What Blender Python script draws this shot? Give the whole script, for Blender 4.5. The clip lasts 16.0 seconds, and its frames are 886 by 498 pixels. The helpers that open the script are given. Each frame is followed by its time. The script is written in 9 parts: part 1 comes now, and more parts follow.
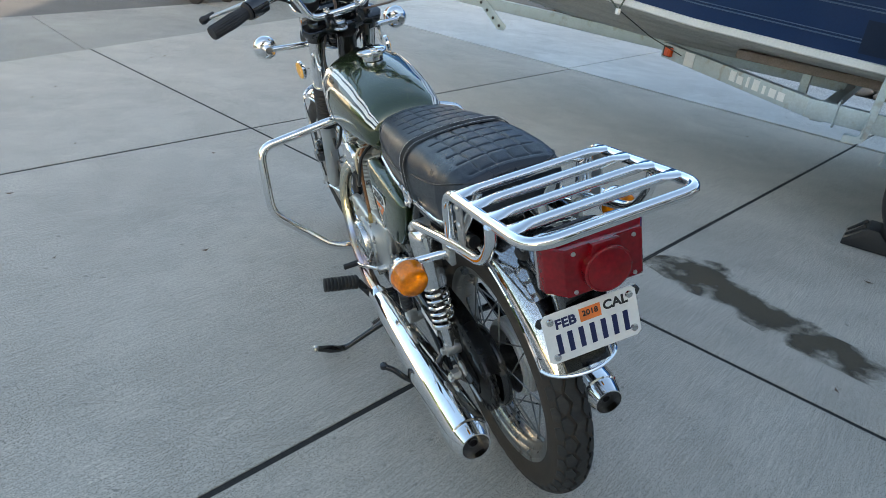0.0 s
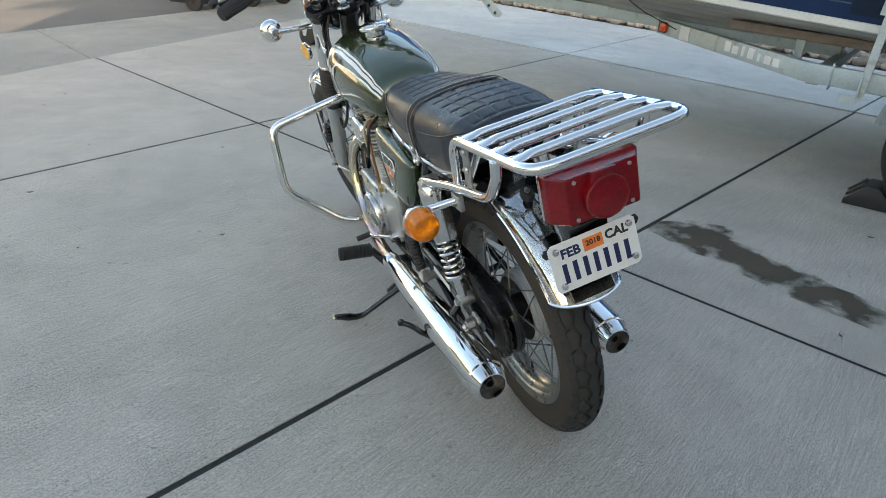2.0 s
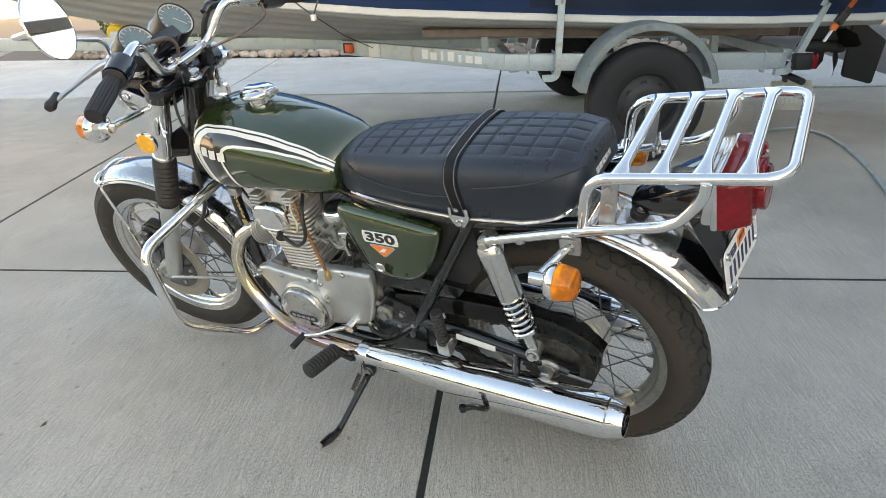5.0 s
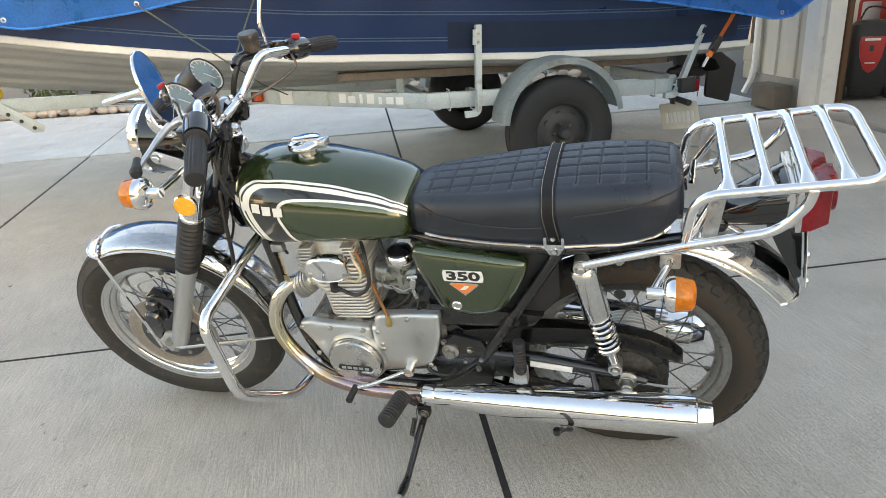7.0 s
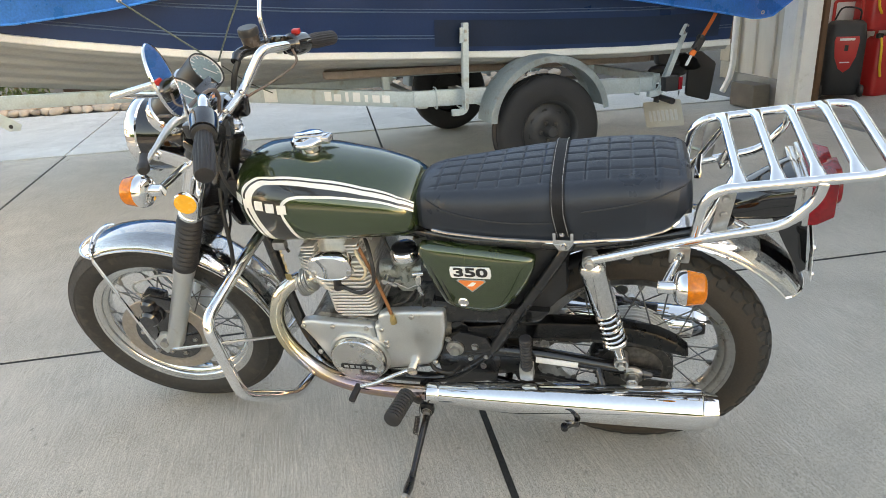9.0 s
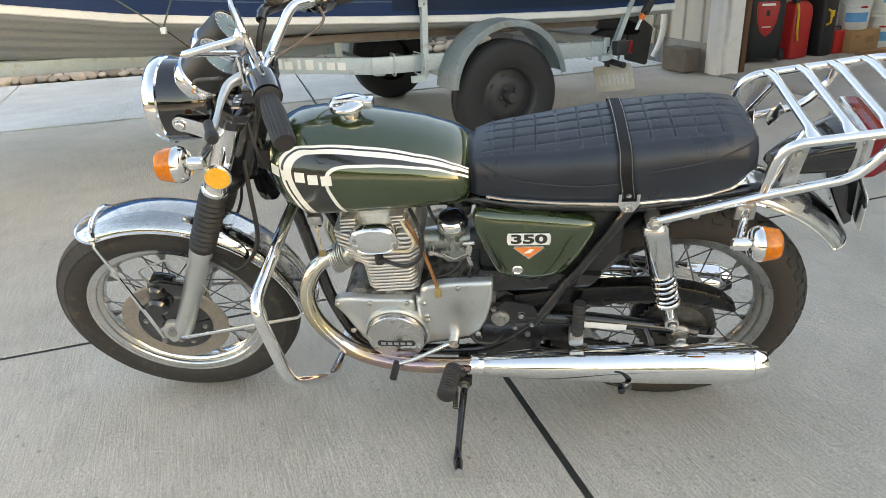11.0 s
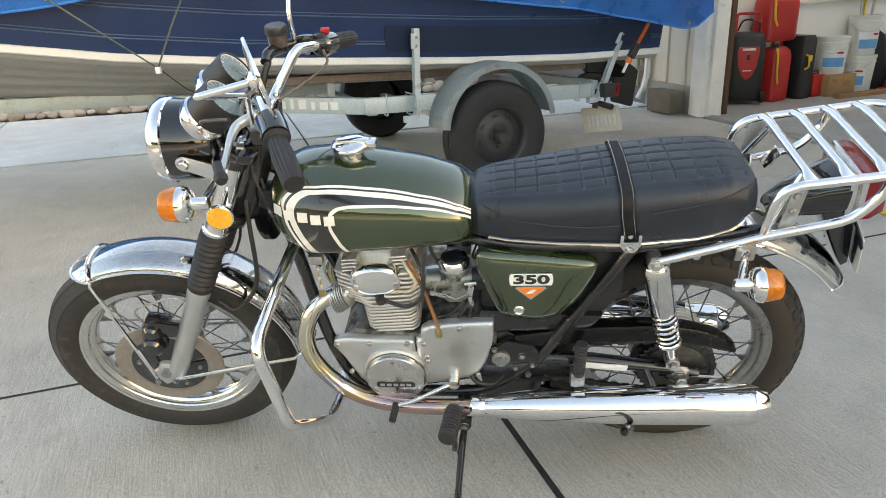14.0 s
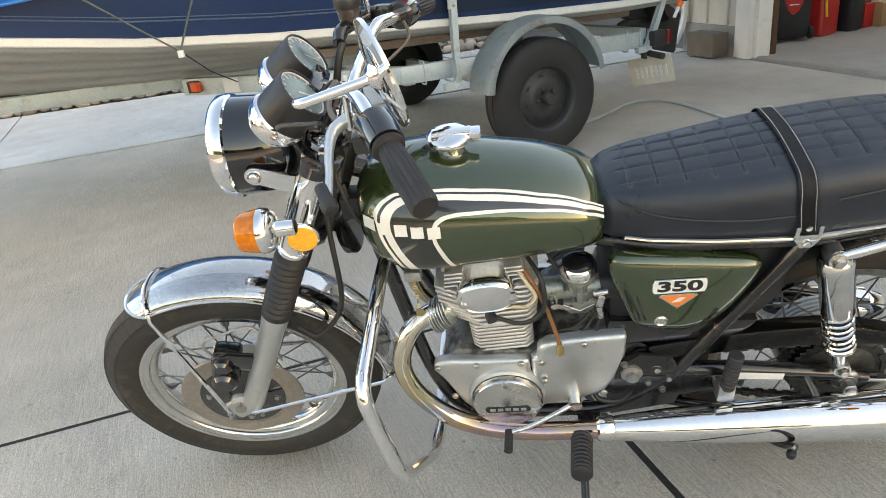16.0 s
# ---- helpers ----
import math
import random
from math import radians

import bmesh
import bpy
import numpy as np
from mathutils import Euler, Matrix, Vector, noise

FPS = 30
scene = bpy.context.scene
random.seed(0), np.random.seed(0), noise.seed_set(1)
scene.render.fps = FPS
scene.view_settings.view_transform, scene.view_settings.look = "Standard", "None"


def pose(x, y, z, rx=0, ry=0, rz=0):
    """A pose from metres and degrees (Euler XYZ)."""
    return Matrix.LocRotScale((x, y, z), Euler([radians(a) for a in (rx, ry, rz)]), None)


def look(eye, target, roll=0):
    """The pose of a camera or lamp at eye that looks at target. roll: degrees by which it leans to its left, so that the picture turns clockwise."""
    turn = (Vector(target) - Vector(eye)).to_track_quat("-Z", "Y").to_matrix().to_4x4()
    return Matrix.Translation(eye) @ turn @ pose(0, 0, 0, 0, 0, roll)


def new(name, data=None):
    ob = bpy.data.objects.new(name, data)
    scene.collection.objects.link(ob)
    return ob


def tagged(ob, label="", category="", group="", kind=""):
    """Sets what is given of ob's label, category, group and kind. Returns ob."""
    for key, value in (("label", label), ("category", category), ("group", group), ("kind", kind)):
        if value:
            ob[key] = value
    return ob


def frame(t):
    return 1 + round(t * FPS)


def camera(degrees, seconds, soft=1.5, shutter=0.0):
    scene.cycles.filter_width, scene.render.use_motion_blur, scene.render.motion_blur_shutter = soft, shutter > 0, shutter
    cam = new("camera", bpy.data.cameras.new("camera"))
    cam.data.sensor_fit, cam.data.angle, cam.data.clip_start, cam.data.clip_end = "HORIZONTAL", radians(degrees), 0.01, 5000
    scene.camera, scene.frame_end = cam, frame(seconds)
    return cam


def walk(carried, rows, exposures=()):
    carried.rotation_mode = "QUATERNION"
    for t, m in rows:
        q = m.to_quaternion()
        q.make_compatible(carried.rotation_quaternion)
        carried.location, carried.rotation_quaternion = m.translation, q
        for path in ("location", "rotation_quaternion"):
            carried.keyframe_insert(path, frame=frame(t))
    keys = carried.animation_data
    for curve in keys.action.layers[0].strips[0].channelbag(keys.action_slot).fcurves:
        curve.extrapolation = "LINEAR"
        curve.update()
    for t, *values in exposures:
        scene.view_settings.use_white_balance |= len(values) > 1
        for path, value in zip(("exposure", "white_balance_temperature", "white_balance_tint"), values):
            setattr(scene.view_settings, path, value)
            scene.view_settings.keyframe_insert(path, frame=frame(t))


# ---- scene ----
cam = camera(67.8, 16.0, soft=0.7)
PATH = [
    (0, (-0.823, -1.072, 1.194), (-0.039, 0.551, 0.326), 6.7),
    (0.5, (-0.844, -1.151, 1.158), (-0.109, 0.452, 0.213), 4.1),
    (1, (-0.855, -1.166, 1.145), (-0.133, 0.387, 0.111), 3.0),
    (1.5, (-0.845, -1.171, 1.14), (-0.123, 0.377, 0.1), 3.6),
    (2, (-0.868, -1.175, 1.133), (-0.106, 0.456, 0.263), 3.5),
    (2.5, (-0.97, -1.136, 1.134), (-0.173, 0.501, 0.306), 3.8),
    (3, (-1.124, -1.017, 1.133), (-0.113, 0.52, 0.349), -1.9),
    (3.5, (-1.201, -0.859, 1.114), (-0.046, 0.542, 0.276), -3.3),
    (4, (-1.254, -0.705, 1.106), (0.132, 0.446, 0.237), -2.1),
    (4.5, (-1.385, -0.548, 1.127), (0.151, 0.433, 0.304), -3.3),
    (5, (-1.389, -0.424, 1.125), (0.191, 0.512, 0.333), -2.8),
    (5.2, (-1.387, -0.366, 1.119), (0.221, 0.539, 0.349), -2.5),
    (7.3, (-1.613, 0.022, 1.163), (0.178, 0.532, 0.433), -4.4),
    (7.5, (-1.61, 0.026, 1.158), (0.184, 0.513, 0.419), -4.3),
    (8, (-1.601, 0.034, 1.154), (0.198, 0.52, 0.427), -4.2),
    (8.5, (-1.604, 0.044, 1.152), (0.202, 0.525, 0.439), -4.2),
    (9, (-1.612, 0.07, 1.155), (0.189, 0.564, 0.438), -4.0),
    (11.3, (-1.612, 0.401, 1.144), (0.204, 0.614, 0.334), -3.1),
    (11.5, (-1.616, 0.406, 1.147), (0.205, 0.609, 0.346), -2.7),
    (12, (-1.615, 0.41, 1.151), (0.228, 0.596, 0.399), -2.3),
    (12.5, (-1.611, 0.416, 1.155), (0.249, 0.588, 0.441), -1.7),
    (13, (-1.605, 0.416, 1.152), (0.258, 0.586, 0.444), -1.9),
    (13.5, (-1.607, 0.412, 1.153), (0.252, 0.591, 0.439), -2.6),
    (14, (-1.612, 0.415, 1.152), (0.248, 0.611, 0.442), -2.9),
    (14.5, (-1.602, 0.47, 1.144), (0.237, 0.736, 0.404), -2.9),
    (15, (-1.51, 0.553, 1.143), (0.304, 0.878, 0.366), -4.2),
    (15.5, (-1.435, 0.617, 1.151), (0.364, 0.987, 0.361), -5.2),
    (16, (-1.37, 0.624, 1.164), (0.438, 0.88, 0.349), -7.5),
]
walk(cam, [(t, look(eye, target, roll)) for t, eye, target, roll in PATH],
     [(0.0, 1.97, 6800, 10), (2.5, 2.08, 7700, 12), (3.5, 2.17, 7900, 13), (5.0, 2.45, 8400, 16), (8.0, 2.65, 8900, 17), (12.5, 2.65, 8900, 16), (16.0, 2.6, 9000, 17)])

# world, sun
world = bpy.data.worlds.new("sky")
scene.world = world
world.use_nodes = True
_n = world.node_tree.nodes
_sky = _n.new("ShaderNodeTexSky")
_sky.sky_type, _sky.sun_disc = "NISHITA", False
SUN_ELEV, SUN_AZ = 11.0, 193.0   # azimuth of the sun, clockwise from +y
_sky.sun_elevation, _sky.sun_rotation = radians(SUN_ELEV), radians(SUN_AZ)
_sky.dust_density, _sky.air_density = 1.6, 1.0
world.node_tree.links.new(_sky.outputs[0], _n["Background"].inputs[0])
_n["Background"].inputs[1].default_value = 0.15
_sun = new("sun", bpy.data.lights.new("sun", "SUN"))
_sun.data.energy, _sun.data.angle, _sun.data.color = 4.6, radians(0.6), (1.0, 0.86, 0.68)
_d = Vector((math.sin(radians(SUN_AZ)) * math.cos(radians(SUN_ELEV)), math.cos(radians(SUN_AZ)) * math.cos(radians(SUN_ELEV)), math.sin(radians(SUN_ELEV))))
_sun.matrix_world = look(_d * 40, (0, 0, 0))


# materials
def material(name, color, rough=0.5, metal=0.0, vary=0.12, scale=6.0, fine=120.0, bump=0.0, bump_scale=200.0, coat=0.0, rough_vary=0.08, stretch=(1, 1, 1), dirt=None, dirt_at=0.62, trans=0.0, emit=0.0, spec=0.5, per_object=0.0, per_island=0.0):
    m = bpy.data.materials.new(name)
    m.use_nodes = True
    t = m.node_tree
    n, l = t.nodes, t.links
    p = n["Principled BSDF"]
    co = n.new("ShaderNodeTexCoord")
    mp = n.new("ShaderNodeMapping")
    mp.inputs["Scale"].default_value = stretch
    l.new(co.outputs["Object"], mp.inputs[0])
    big, small = n.new("ShaderNodeTexNoise"), n.new("ShaderNodeTexNoise")
    for x, s, d in ((big, scale, 5), (small, fine, 3)):
        x.inputs["Scale"].default_value, x.inputs["Detail"].default_value = s, d
        l.new(mp.outputs[0], x.inputs["Vector"])
    add = n.new("ShaderNodeMath")
    add.operation = "ADD"
    l.new(big.outputs[0], add.inputs[0]), l.new(small.outputs[0], add.inputs[1])
    span = n.new("ShaderNodeMapRange")
    span.inputs[1].default_value, span.inputs[2].default_value = 0.7, 1.3
    span.inputs[3].default_value, span.inputs[4].default_value = 1 - vary, 1 + vary
    l.new(add.outputs[0], span.inputs[0])
    tint = n.new("ShaderNodeMix")
    tint.data_type, tint.blend_type = "RGBA", "MULTIPLY"
    tint.inputs[0].default_value = 1.0
    tint.inputs[6].default_value = (*color, 1)
    l.new(span.outputs[0], tint.inputs[7])
    out = tint.outputs[2]
    if dirt:
        d = n.new("ShaderNodeTexNoise")
        d.inputs["Scale"].default_value, d.inputs["Detail"].default_value = scale * 1.7, 8
        l.new(mp.outputs[0], d.inputs["Vector"])
        r = n.new("ShaderNodeMapRange")
        r.inputs[1].default_value, r.inputs[2].default_value = dirt_at - 0.08, dirt_at + 0.08
        l.new(d.outputs[0], r.inputs[0])
        mx = n.new("ShaderNodeMix")
        mx.data_type = "RGBA"
        mx.inputs[7].default_value = (*dirt, 1)
        l.new(r.outputs[0], mx.inputs[0]), l.new(out, mx.inputs[6])
        out = mx.outputs[2]
    for on, kind, sock in ((per_object, "ShaderNodeObjectInfo", "Random"), (per_island, "ShaderNodeNewGeometry", "Random Per Island")):
        if on:
            oi = n.new(kind)
            hs = n.new("ShaderNodeMapRange")
            hs.inputs[3].default_value, hs.inputs[4].default_value = 1 - on, 1 + on
            l.new(oi.outputs[sock], hs.inputs[0])
            mu = n.new("ShaderNodeMix")
            mu.data_type, mu.blend_type = "RGBA", "MULTIPLY"
            mu.inputs[0].default_value = 1.0
            l.new(out, mu.inputs[6]), l.new(hs.outputs[0], mu.inputs[7])
            out = mu.outputs[2]
    l.new(out, p.inputs["Base Color"])
    rr = n.new("ShaderNodeMapRange")
    rr.inputs[1].default_value, rr.inputs[2].default_value = 0.3, 0.7
    rr.inputs[3].default_value, rr.inputs[4].default_value = max(rough - rough_vary, 0.01), min(rough + rough_vary, 1)
    l.new(big.outputs[0], rr.inputs[0]), l.new(rr.outputs[0], p.inputs["Roughness"])
    p.inputs["Metallic"].default_value = metal
    p.inputs["Coat Weight"].default_value, p.inputs["Coat Roughness"].default_value = coat, 0.04
    p.inputs["Transmission Weight"].default_value = trans
    p.inputs["Specular IOR Level"].default_value = spec
    if emit:
        p.inputs["Emission Color"].default_value, p.inputs["Emission Strength"].default_value = (*color, 1), emit
    if bump:
        b, bn = n.new("ShaderNodeBump"), n.new("ShaderNodeTexNoise")
        bn.inputs["Scale"].default_value, bn.inputs["Detail"].default_value = bump_scale, 4
        l.new(mp.outputs[0], bn.inputs["Vector"]), l.new(bn.outputs[0], b.inputs["Height"])
        b.inputs["Strength"].default_value, b.inputs["Distance"].default_value = bump, 0.002
        l.new(b.outputs[0], p.inputs["Normal"])
    return m


def concrete(name, color, stain, broom=0.25):
    m = material(name, color, 0.85, vary=0.16, scale=0.9, fine=260.0, bump=0.0)
    n, l = m.node_tree.nodes, m.node_tree.links
    p = n["Principled BSDF"]
    base = p.inputs["Base Color"].links[0].from_socket
    co = n.new("ShaderNodeTexCoord")

    def tex(scale, detail, stretch, turn=0.0):
        mp, t = n.new("ShaderNodeMapping"), n.new("ShaderNodeTexNoise")
        mp.vector_type = "TEXTURE"
        mp.inputs["Scale"].default_value, mp.inputs["Rotation"].default_value = [1 / k for k in stretch], (0, 0, radians(turn))
        t.inputs["Scale"].default_value, t.inputs["Detail"].default_value = scale, detail
        l.new(co.outputs["Object"], mp.inputs[0]), l.new(mp.outputs[0], t.inputs["Vector"])
        return t.outputs[0]

    def ramp(src, a, b, c, d):
        r = n.new("ShaderNodeMapRange")
        for i, v in enumerate((a, b, c, d)):
            r.inputs[i + 1].default_value = v
        l.new(src, r.inputs[0])
        return r.outputs[0]

    def mix(fac, a, b, kind="MIX"):
        x = n.new("ShaderNodeMix")
        x.data_type, x.blend_type = "RGBA", kind
        for sock, v in ((0, fac), (6, a), (7, b)):
            if isinstance(v, (float, tuple)):
                x.inputs[sock].default_value = v
            else:
                l.new(v, x.inputs[sock])
        return x.outputs[2]

    blotch = ramp(tex(0.7, 6, (1, 1, 1)), 0.42, 0.68, 0.0, 0.55)
    out = mix(blotch, base, (*stain, 1))
    cloud = tex(4.5, 7, (1, 1, 1))
    out = mix(1.0, out, ramp(cloud, 0.3, 0.7, 0.92, 1.07), "MULTIPLY")
    lines = tex(9.0, 4, (0.8, 22, 1), 27)
    out = mix(1.0, out, ramp(lines, 0.25, 0.75, 1 - broom * 0.7, 1 + broom * 0.5), "MULTIPLY")
    comb = tex(34.0, 3, (0.35, 9, 1), 27)
    out = mix(1.0, out, ramp(comb, 0.3, 0.7, 1 - broom * 0.55, 1 + broom * 0.35), "MULTIPLY")
    grain = tex(330.0, 2, (1, 1, 1))
    out = mix(1.0, out, ramp(grain, 0.34, 0.66, 0.76, 1.22), "MULTIPLY")
    coarse = tex(110.0, 3, (1, 1, 1))
    out = mix(1.0, out, ramp(coarse, 0.34, 0.66, 0.86, 1.12), "MULTIPLY")
    streak = ramp(tex(1.6, 5, (1.6, 0.8, 1), 25), 0.6, 0.78, 0.0, 0.22)
    out = mix(streak, out, (*[c * 1.3 for c in color], 1))
    worn = ramp(tex(1.3, 5, (1, 1, 1)), 0.40, 0.60, 0.25, 1.0)
    rows = ramp(tex(360.0, 0, (0.60, 1, 1), 27), 0.628, 0.680, 0.0, 0.95)
    pits = n.new("ShaderNodeMath")
    pits.operation = "MULTIPLY"
    l.new(worn, pits.inputs[0]), l.new(rows, pits.inputs[1])
    out = mix(pits.outputs[0], out, (0.11, 0.10, 0.085, 1))
    specks = ramp(tex(210.0, 1, (1.1, 0.9, 1), 40), 0.68, 0.74, 0.0, 0.35)
    out = mix(specks, out, (*[min(c * 1.75, 0.75) for c in color], 1))
    spots = ramp(tex(38.0, 2, (1, 1, 1)), 0.68, 0.74, 0.0, 0.5)
    out = mix(spots, out, (0.10, 0.095, 0.085, 1))
    l.new(out, p.inputs["Base Color"])
    b = n.new("ShaderNodeBump")
    b.inputs["Strength"].default_value, b.inputs["Distance"].default_value = 0.16, 0.0012
    hh = n.new("ShaderNodeMath")
    hh.operation = "ADD"
    l.new(lines, hh.inputs[0]), l.new(grain, hh.inputs[1]), l.new(hh.outputs[0], b.inputs["Height"])
    l.new(b.outputs[0], p.inputs["Normal"])
    p.inputs["Specular IOR Level"].default_value = 0.35
    return m


M = dict(
    concrete=concrete("driveway_concrete", (0.525, 0.484, 0.420), (0.430, 0.398, 0.343), 0.26),
    pale=concrete("pale_concrete", (0.64, 0.635, 0.605), (0.56, 0.555, 0.525), 0.14),
    apron=concrete("apron_concrete", (0.36, 0.34, 0.30), (0.26, 0.25, 0.22), 0.1),
    garage_floor=concrete("garage_concrete", (0.36, 0.36, 0.35), (0.28, 0.28, 0.27), 0.05),
    asphalt=material("asphalt", (0.115, 0.108, 0.10), 0.9, vary=0.25, scale=1.5, fine=300, bump=0.8, bump_scale=260),
    joint=material("joint_dirt", (0.028, 0.027, 0.025), 0.95, vary=0.4, scale=30, bump=0.6),
    wet=material("oil_stain", (0.085, 0.069, 0.046), 0.75, vary=0.35, scale=4, fine=200, bump=0.4),
    chrome=material("chrome", (0.84, 0.84, 0.84), 0.035, 1.0, vary=0.04, scale=25, rough_vary=0.02, bump=0.008, bump_scale=50),
    rim_dull=material("rim_dull", (0.42, 0.42, 0.41), 0.32, 1.0, vary=0.14, scale=24, rough_vary=0.1, dirt=(0.25, 0.22, 0.19), dirt_at=0.66),
    rim_chrome=material("rim_chrome", (0.70, 0.70, 0.69), 0.16, 1.0, vary=0.08, scale=24, rough_vary=0.07, dirt=(0.46, 0.44, 0.41), dirt_at=0.74),
    chrome_soft=material("worn_chrome", (0.74, 0.73, 0.72), 0.13, 1.0, vary=0.1, scale=40, rough_vary=0.1, bump=0.04, bump_scale=80),
    blued=material("heat_blued_chrome", (0.62, 0.52, 0.40), 0.12, 1.0, vary=0.25, scale=9, rough_vary=0.06),
    green=material("green_paint", (0.027, 0.047, 0.012), 0.24, 0.42, vary=0.05, scale=3, fine=900, coat=1.0, rough_vary=0.04, bump=0.03, bump_scale=900),
    black=material("black_gloss_paint", (0.008, 0.008, 0.010), 0.07, vary=0.3, scale=12, coat=1.0, rough_vary=0.06),
    frame_black=material("frame_black", (0.010, 0.010, 0.011), 0.24, vary=0.35, scale=14, coat=0.5, rough_vary=0.12, bump=0.02, dirt=(0.03, 0.027, 0.024), dirt_at=0.74),
    stripe_white=material("stripe_white", (0.75, 0.74, 0.70), 0.3, vary=0.04, coat=0.8),
    stripe_black=material("stripe_black", (0.012, 0.013, 0.012), 0.3, vary=0.1, coat=1.0),
    vinyl=material("black_vinyl", (0.016, 0.021, 0.030), 0.34, vary=0.2, scale=10, fine=500, bump=0.25, bump_scale=700, rough_vary=0.08),
    vinyl_strap=material("strap_vinyl", (0.02, 0.02, 0.022), 0.45, vary=0.2, bump=0.3, bump_scale=500),
    rubber_dusty=material("dusty_rubber", (0.040, 0.031, 0.024), 0.75, vary=0.25, scale=10, fine=200, bump=0.2),
    rubber=material("tyre_rubber", (0.026, 0.025, 0.024), 0.72, vary=0.25, scale=18, bump=0.2, bump_scale=300, dirt=(0.055, 0.046, 0.038), dirt_at=0.66),
    grip=material("grip_rubber", (0.018, 0.018, 0.02), 0.6, vary=0.2, scale=40, bump=0.1),
    alloy=material("cast_alloy", (0.565, 0.59, 0.595), 0.36, 0.8, vary=0.08, scale=16, fine=300, bump=0.06, bump_scale=350, rough_vary=0.08, dirt=(0.40, 0.38, 0.35), dirt_at=0.74),
    alloy_dull=material("dull_alloy", (0.60, 0.595, 0.575), 0.46, 0.6, vary=0.12, scale=30, fine=300, bump=0.12, bump_scale=300, dirt=(0.36, 0.35, 0.33), dirt_at=0.69),
    # shade between barrel and covers is put into this darker, blotched alloy
    alloy_shaded=material("shaded_alloy", (0.24, 0.235, 0.22), 0.5, 0.7, vary=0.3, scale=22, fine=200, bump=0.15, bump_scale=200, dirt=(0.07, 0.065, 0.058), dirt_at=0.52),
    alloy_head=material("head_alloy", (0.55, 0.545, 0.52), 0.44, 0.65, vary=0.16, scale=30, fine=300, bump=0.12, bump_scale=300, dirt=(0.28, 0.26, 0.23), dirt_at=0.64),
    carb_grey=material("carburettor_alloy", (0.30, 0.32, 0.295), 0.42, 0.7, vary=0.2, scale=40, fine=300, bump=0.08, bump_scale=300, dirt=(0.12, 0.115, 0.10), dirt_at=0.62),
    polished=material("polished_alloy", (0.68, 0.67, 0.65), 0.24, 1.0, vary=0.08, scale=20, bump=0.05, bump_scale=200, rough_vary=0.1),
    disc=material("brake_disc", (0.40, 0.355, 0.31), 0.40, 0.8, vary=0.15, scale=12, stretch=(1, 1, 1)),
    steel=material("zinc_steel", (0.55, 0.54, 0.52), 0.38, 1.0, vary=0.15, scale=50),
    spoke=material("spoke_steel", (0.22, 0.22, 0.21), 0.35, 1.0, vary=0.2, scale=50),
    satin_black=material("satin_black", (0.016, 0.016, 0.017), 0.42, vary=0.2, scale=30),
    bolt=material("bolt_steel", (0.42, 0.41, 0.39), 0.4, 1.0, vary=0.2, scale=80),
    amber=material("amber_lens", (1.0, 0.27, 0.002), 0.06, vary=0.25, scale=60, coat=0.2, trans=0.5, rough_vary=0.03),
    amber_flat=material("amber_reflector", (0.95, 0.46, 0.03), 0.25, vary=0.06, scale=60, coat=0.8),
    red=material("red_lens", (0.27, 0.002, 0.008), 0.07, vary=0.25, scale=30, coat=0.15, trans=0.3, rough_vary=0.03),
    white=material("white_paint", (0.78, 0.78, 0.77), 0.45, vary=0.06, scale=20),
    plate_ink=material("plate_ink", (0.012, 0.018, 0.08), 0.5, vary=0.1),
    orange=material("orange_sticker", (0.85, 0.22, 0.05), 0.5, vary=0.1),
    ink=material("black_ink", (0.02, 0.02, 0.02), 0.5, vary=0.1),
    # blue-grey is the sky's reflection in the glass, put into the face
    dial=material("dial_face_sky", (0.24, 0.36, 0.38), 0.35, vary=0.1),
    glass=material("glass", (1, 1, 1), 0.02, vary=0.0, trans=1.0, rough_vary=0.01),
    smoky=material("smoky_plastic", (0.085, 0.068, 0.058), 0.25, vary=0.25, scale=40, coat=0.3),
    lead=material("brown_lead", (0.13, 0.10, 0.085), 0.5, vary=0.2, scale=40),
    mirror=material("mirror", (0.9, 0.9, 0.9), 0.02, 1.0, vary=0.0, rough_vary=0.0),
    cable=material("black_cable", (0.02, 0.02, 0.02), 0.5, vary=0.2),
    hose=material("brown_hose", (0.24, 0.105, 0.04), 0.5, vary=0.2, scale=40),
    wire=material("cream_wire", (0.55, 0.47, 0.33), 0.5, vary=0.1),
    chain=material("chain_steel", (0.09, 0.085, 0.08), 0.45, 0.8, vary=0.3, scale=60),
    brass=material("key_brass", (0.55, 0.42, 0.2), 0.35, 1.0, vary=0.1),
    galv=material("galvanised_steel", (0.45, 0.52, 0.54), 0.5, 0.4, vary=0.12, scale=9, fine=90, bump=0.05, rough_vary=0.1, dirt=(0.36, 0.36, 0.33), dirt_at=0.66),
    hull_blue=material("hull_blue", (0.003, 0.024, 0.088), 0.34, vary=0.12, scale=2.5, coat=0.12, bump=0.02, bump_scale=4),
    pinstripe=material("pinstripe", (0.07, 0.115, 0.19), 0.4, vary=0.15, scale=8),
    plate_back=material("plate_back", (0.60, 0.57, 0.50), 0.5, 0.2, vary=0.12, scale=14),
    wood_dark=material("dark_wood", (0.12, 0.058, 0.028), 0.65, vary=0.25, scale=6, stretch=(8, 8, 1)),
    fence=material("brown_fence", (0.085, 0.052, 0.035), 0.8, vary=0.25, scale=5, stretch=(8, 8, 0.7), bump=0.3, per_object=0.25),
    marker_orange=material("marker_orange", (0.72, 0.085, 0.015), 0.25, vary=0.1, scale=20),
    hull_dark=material("hull_dark_patch", (0.003, 0.014, 0.042), 0.38, vary=0.2, scale=5),
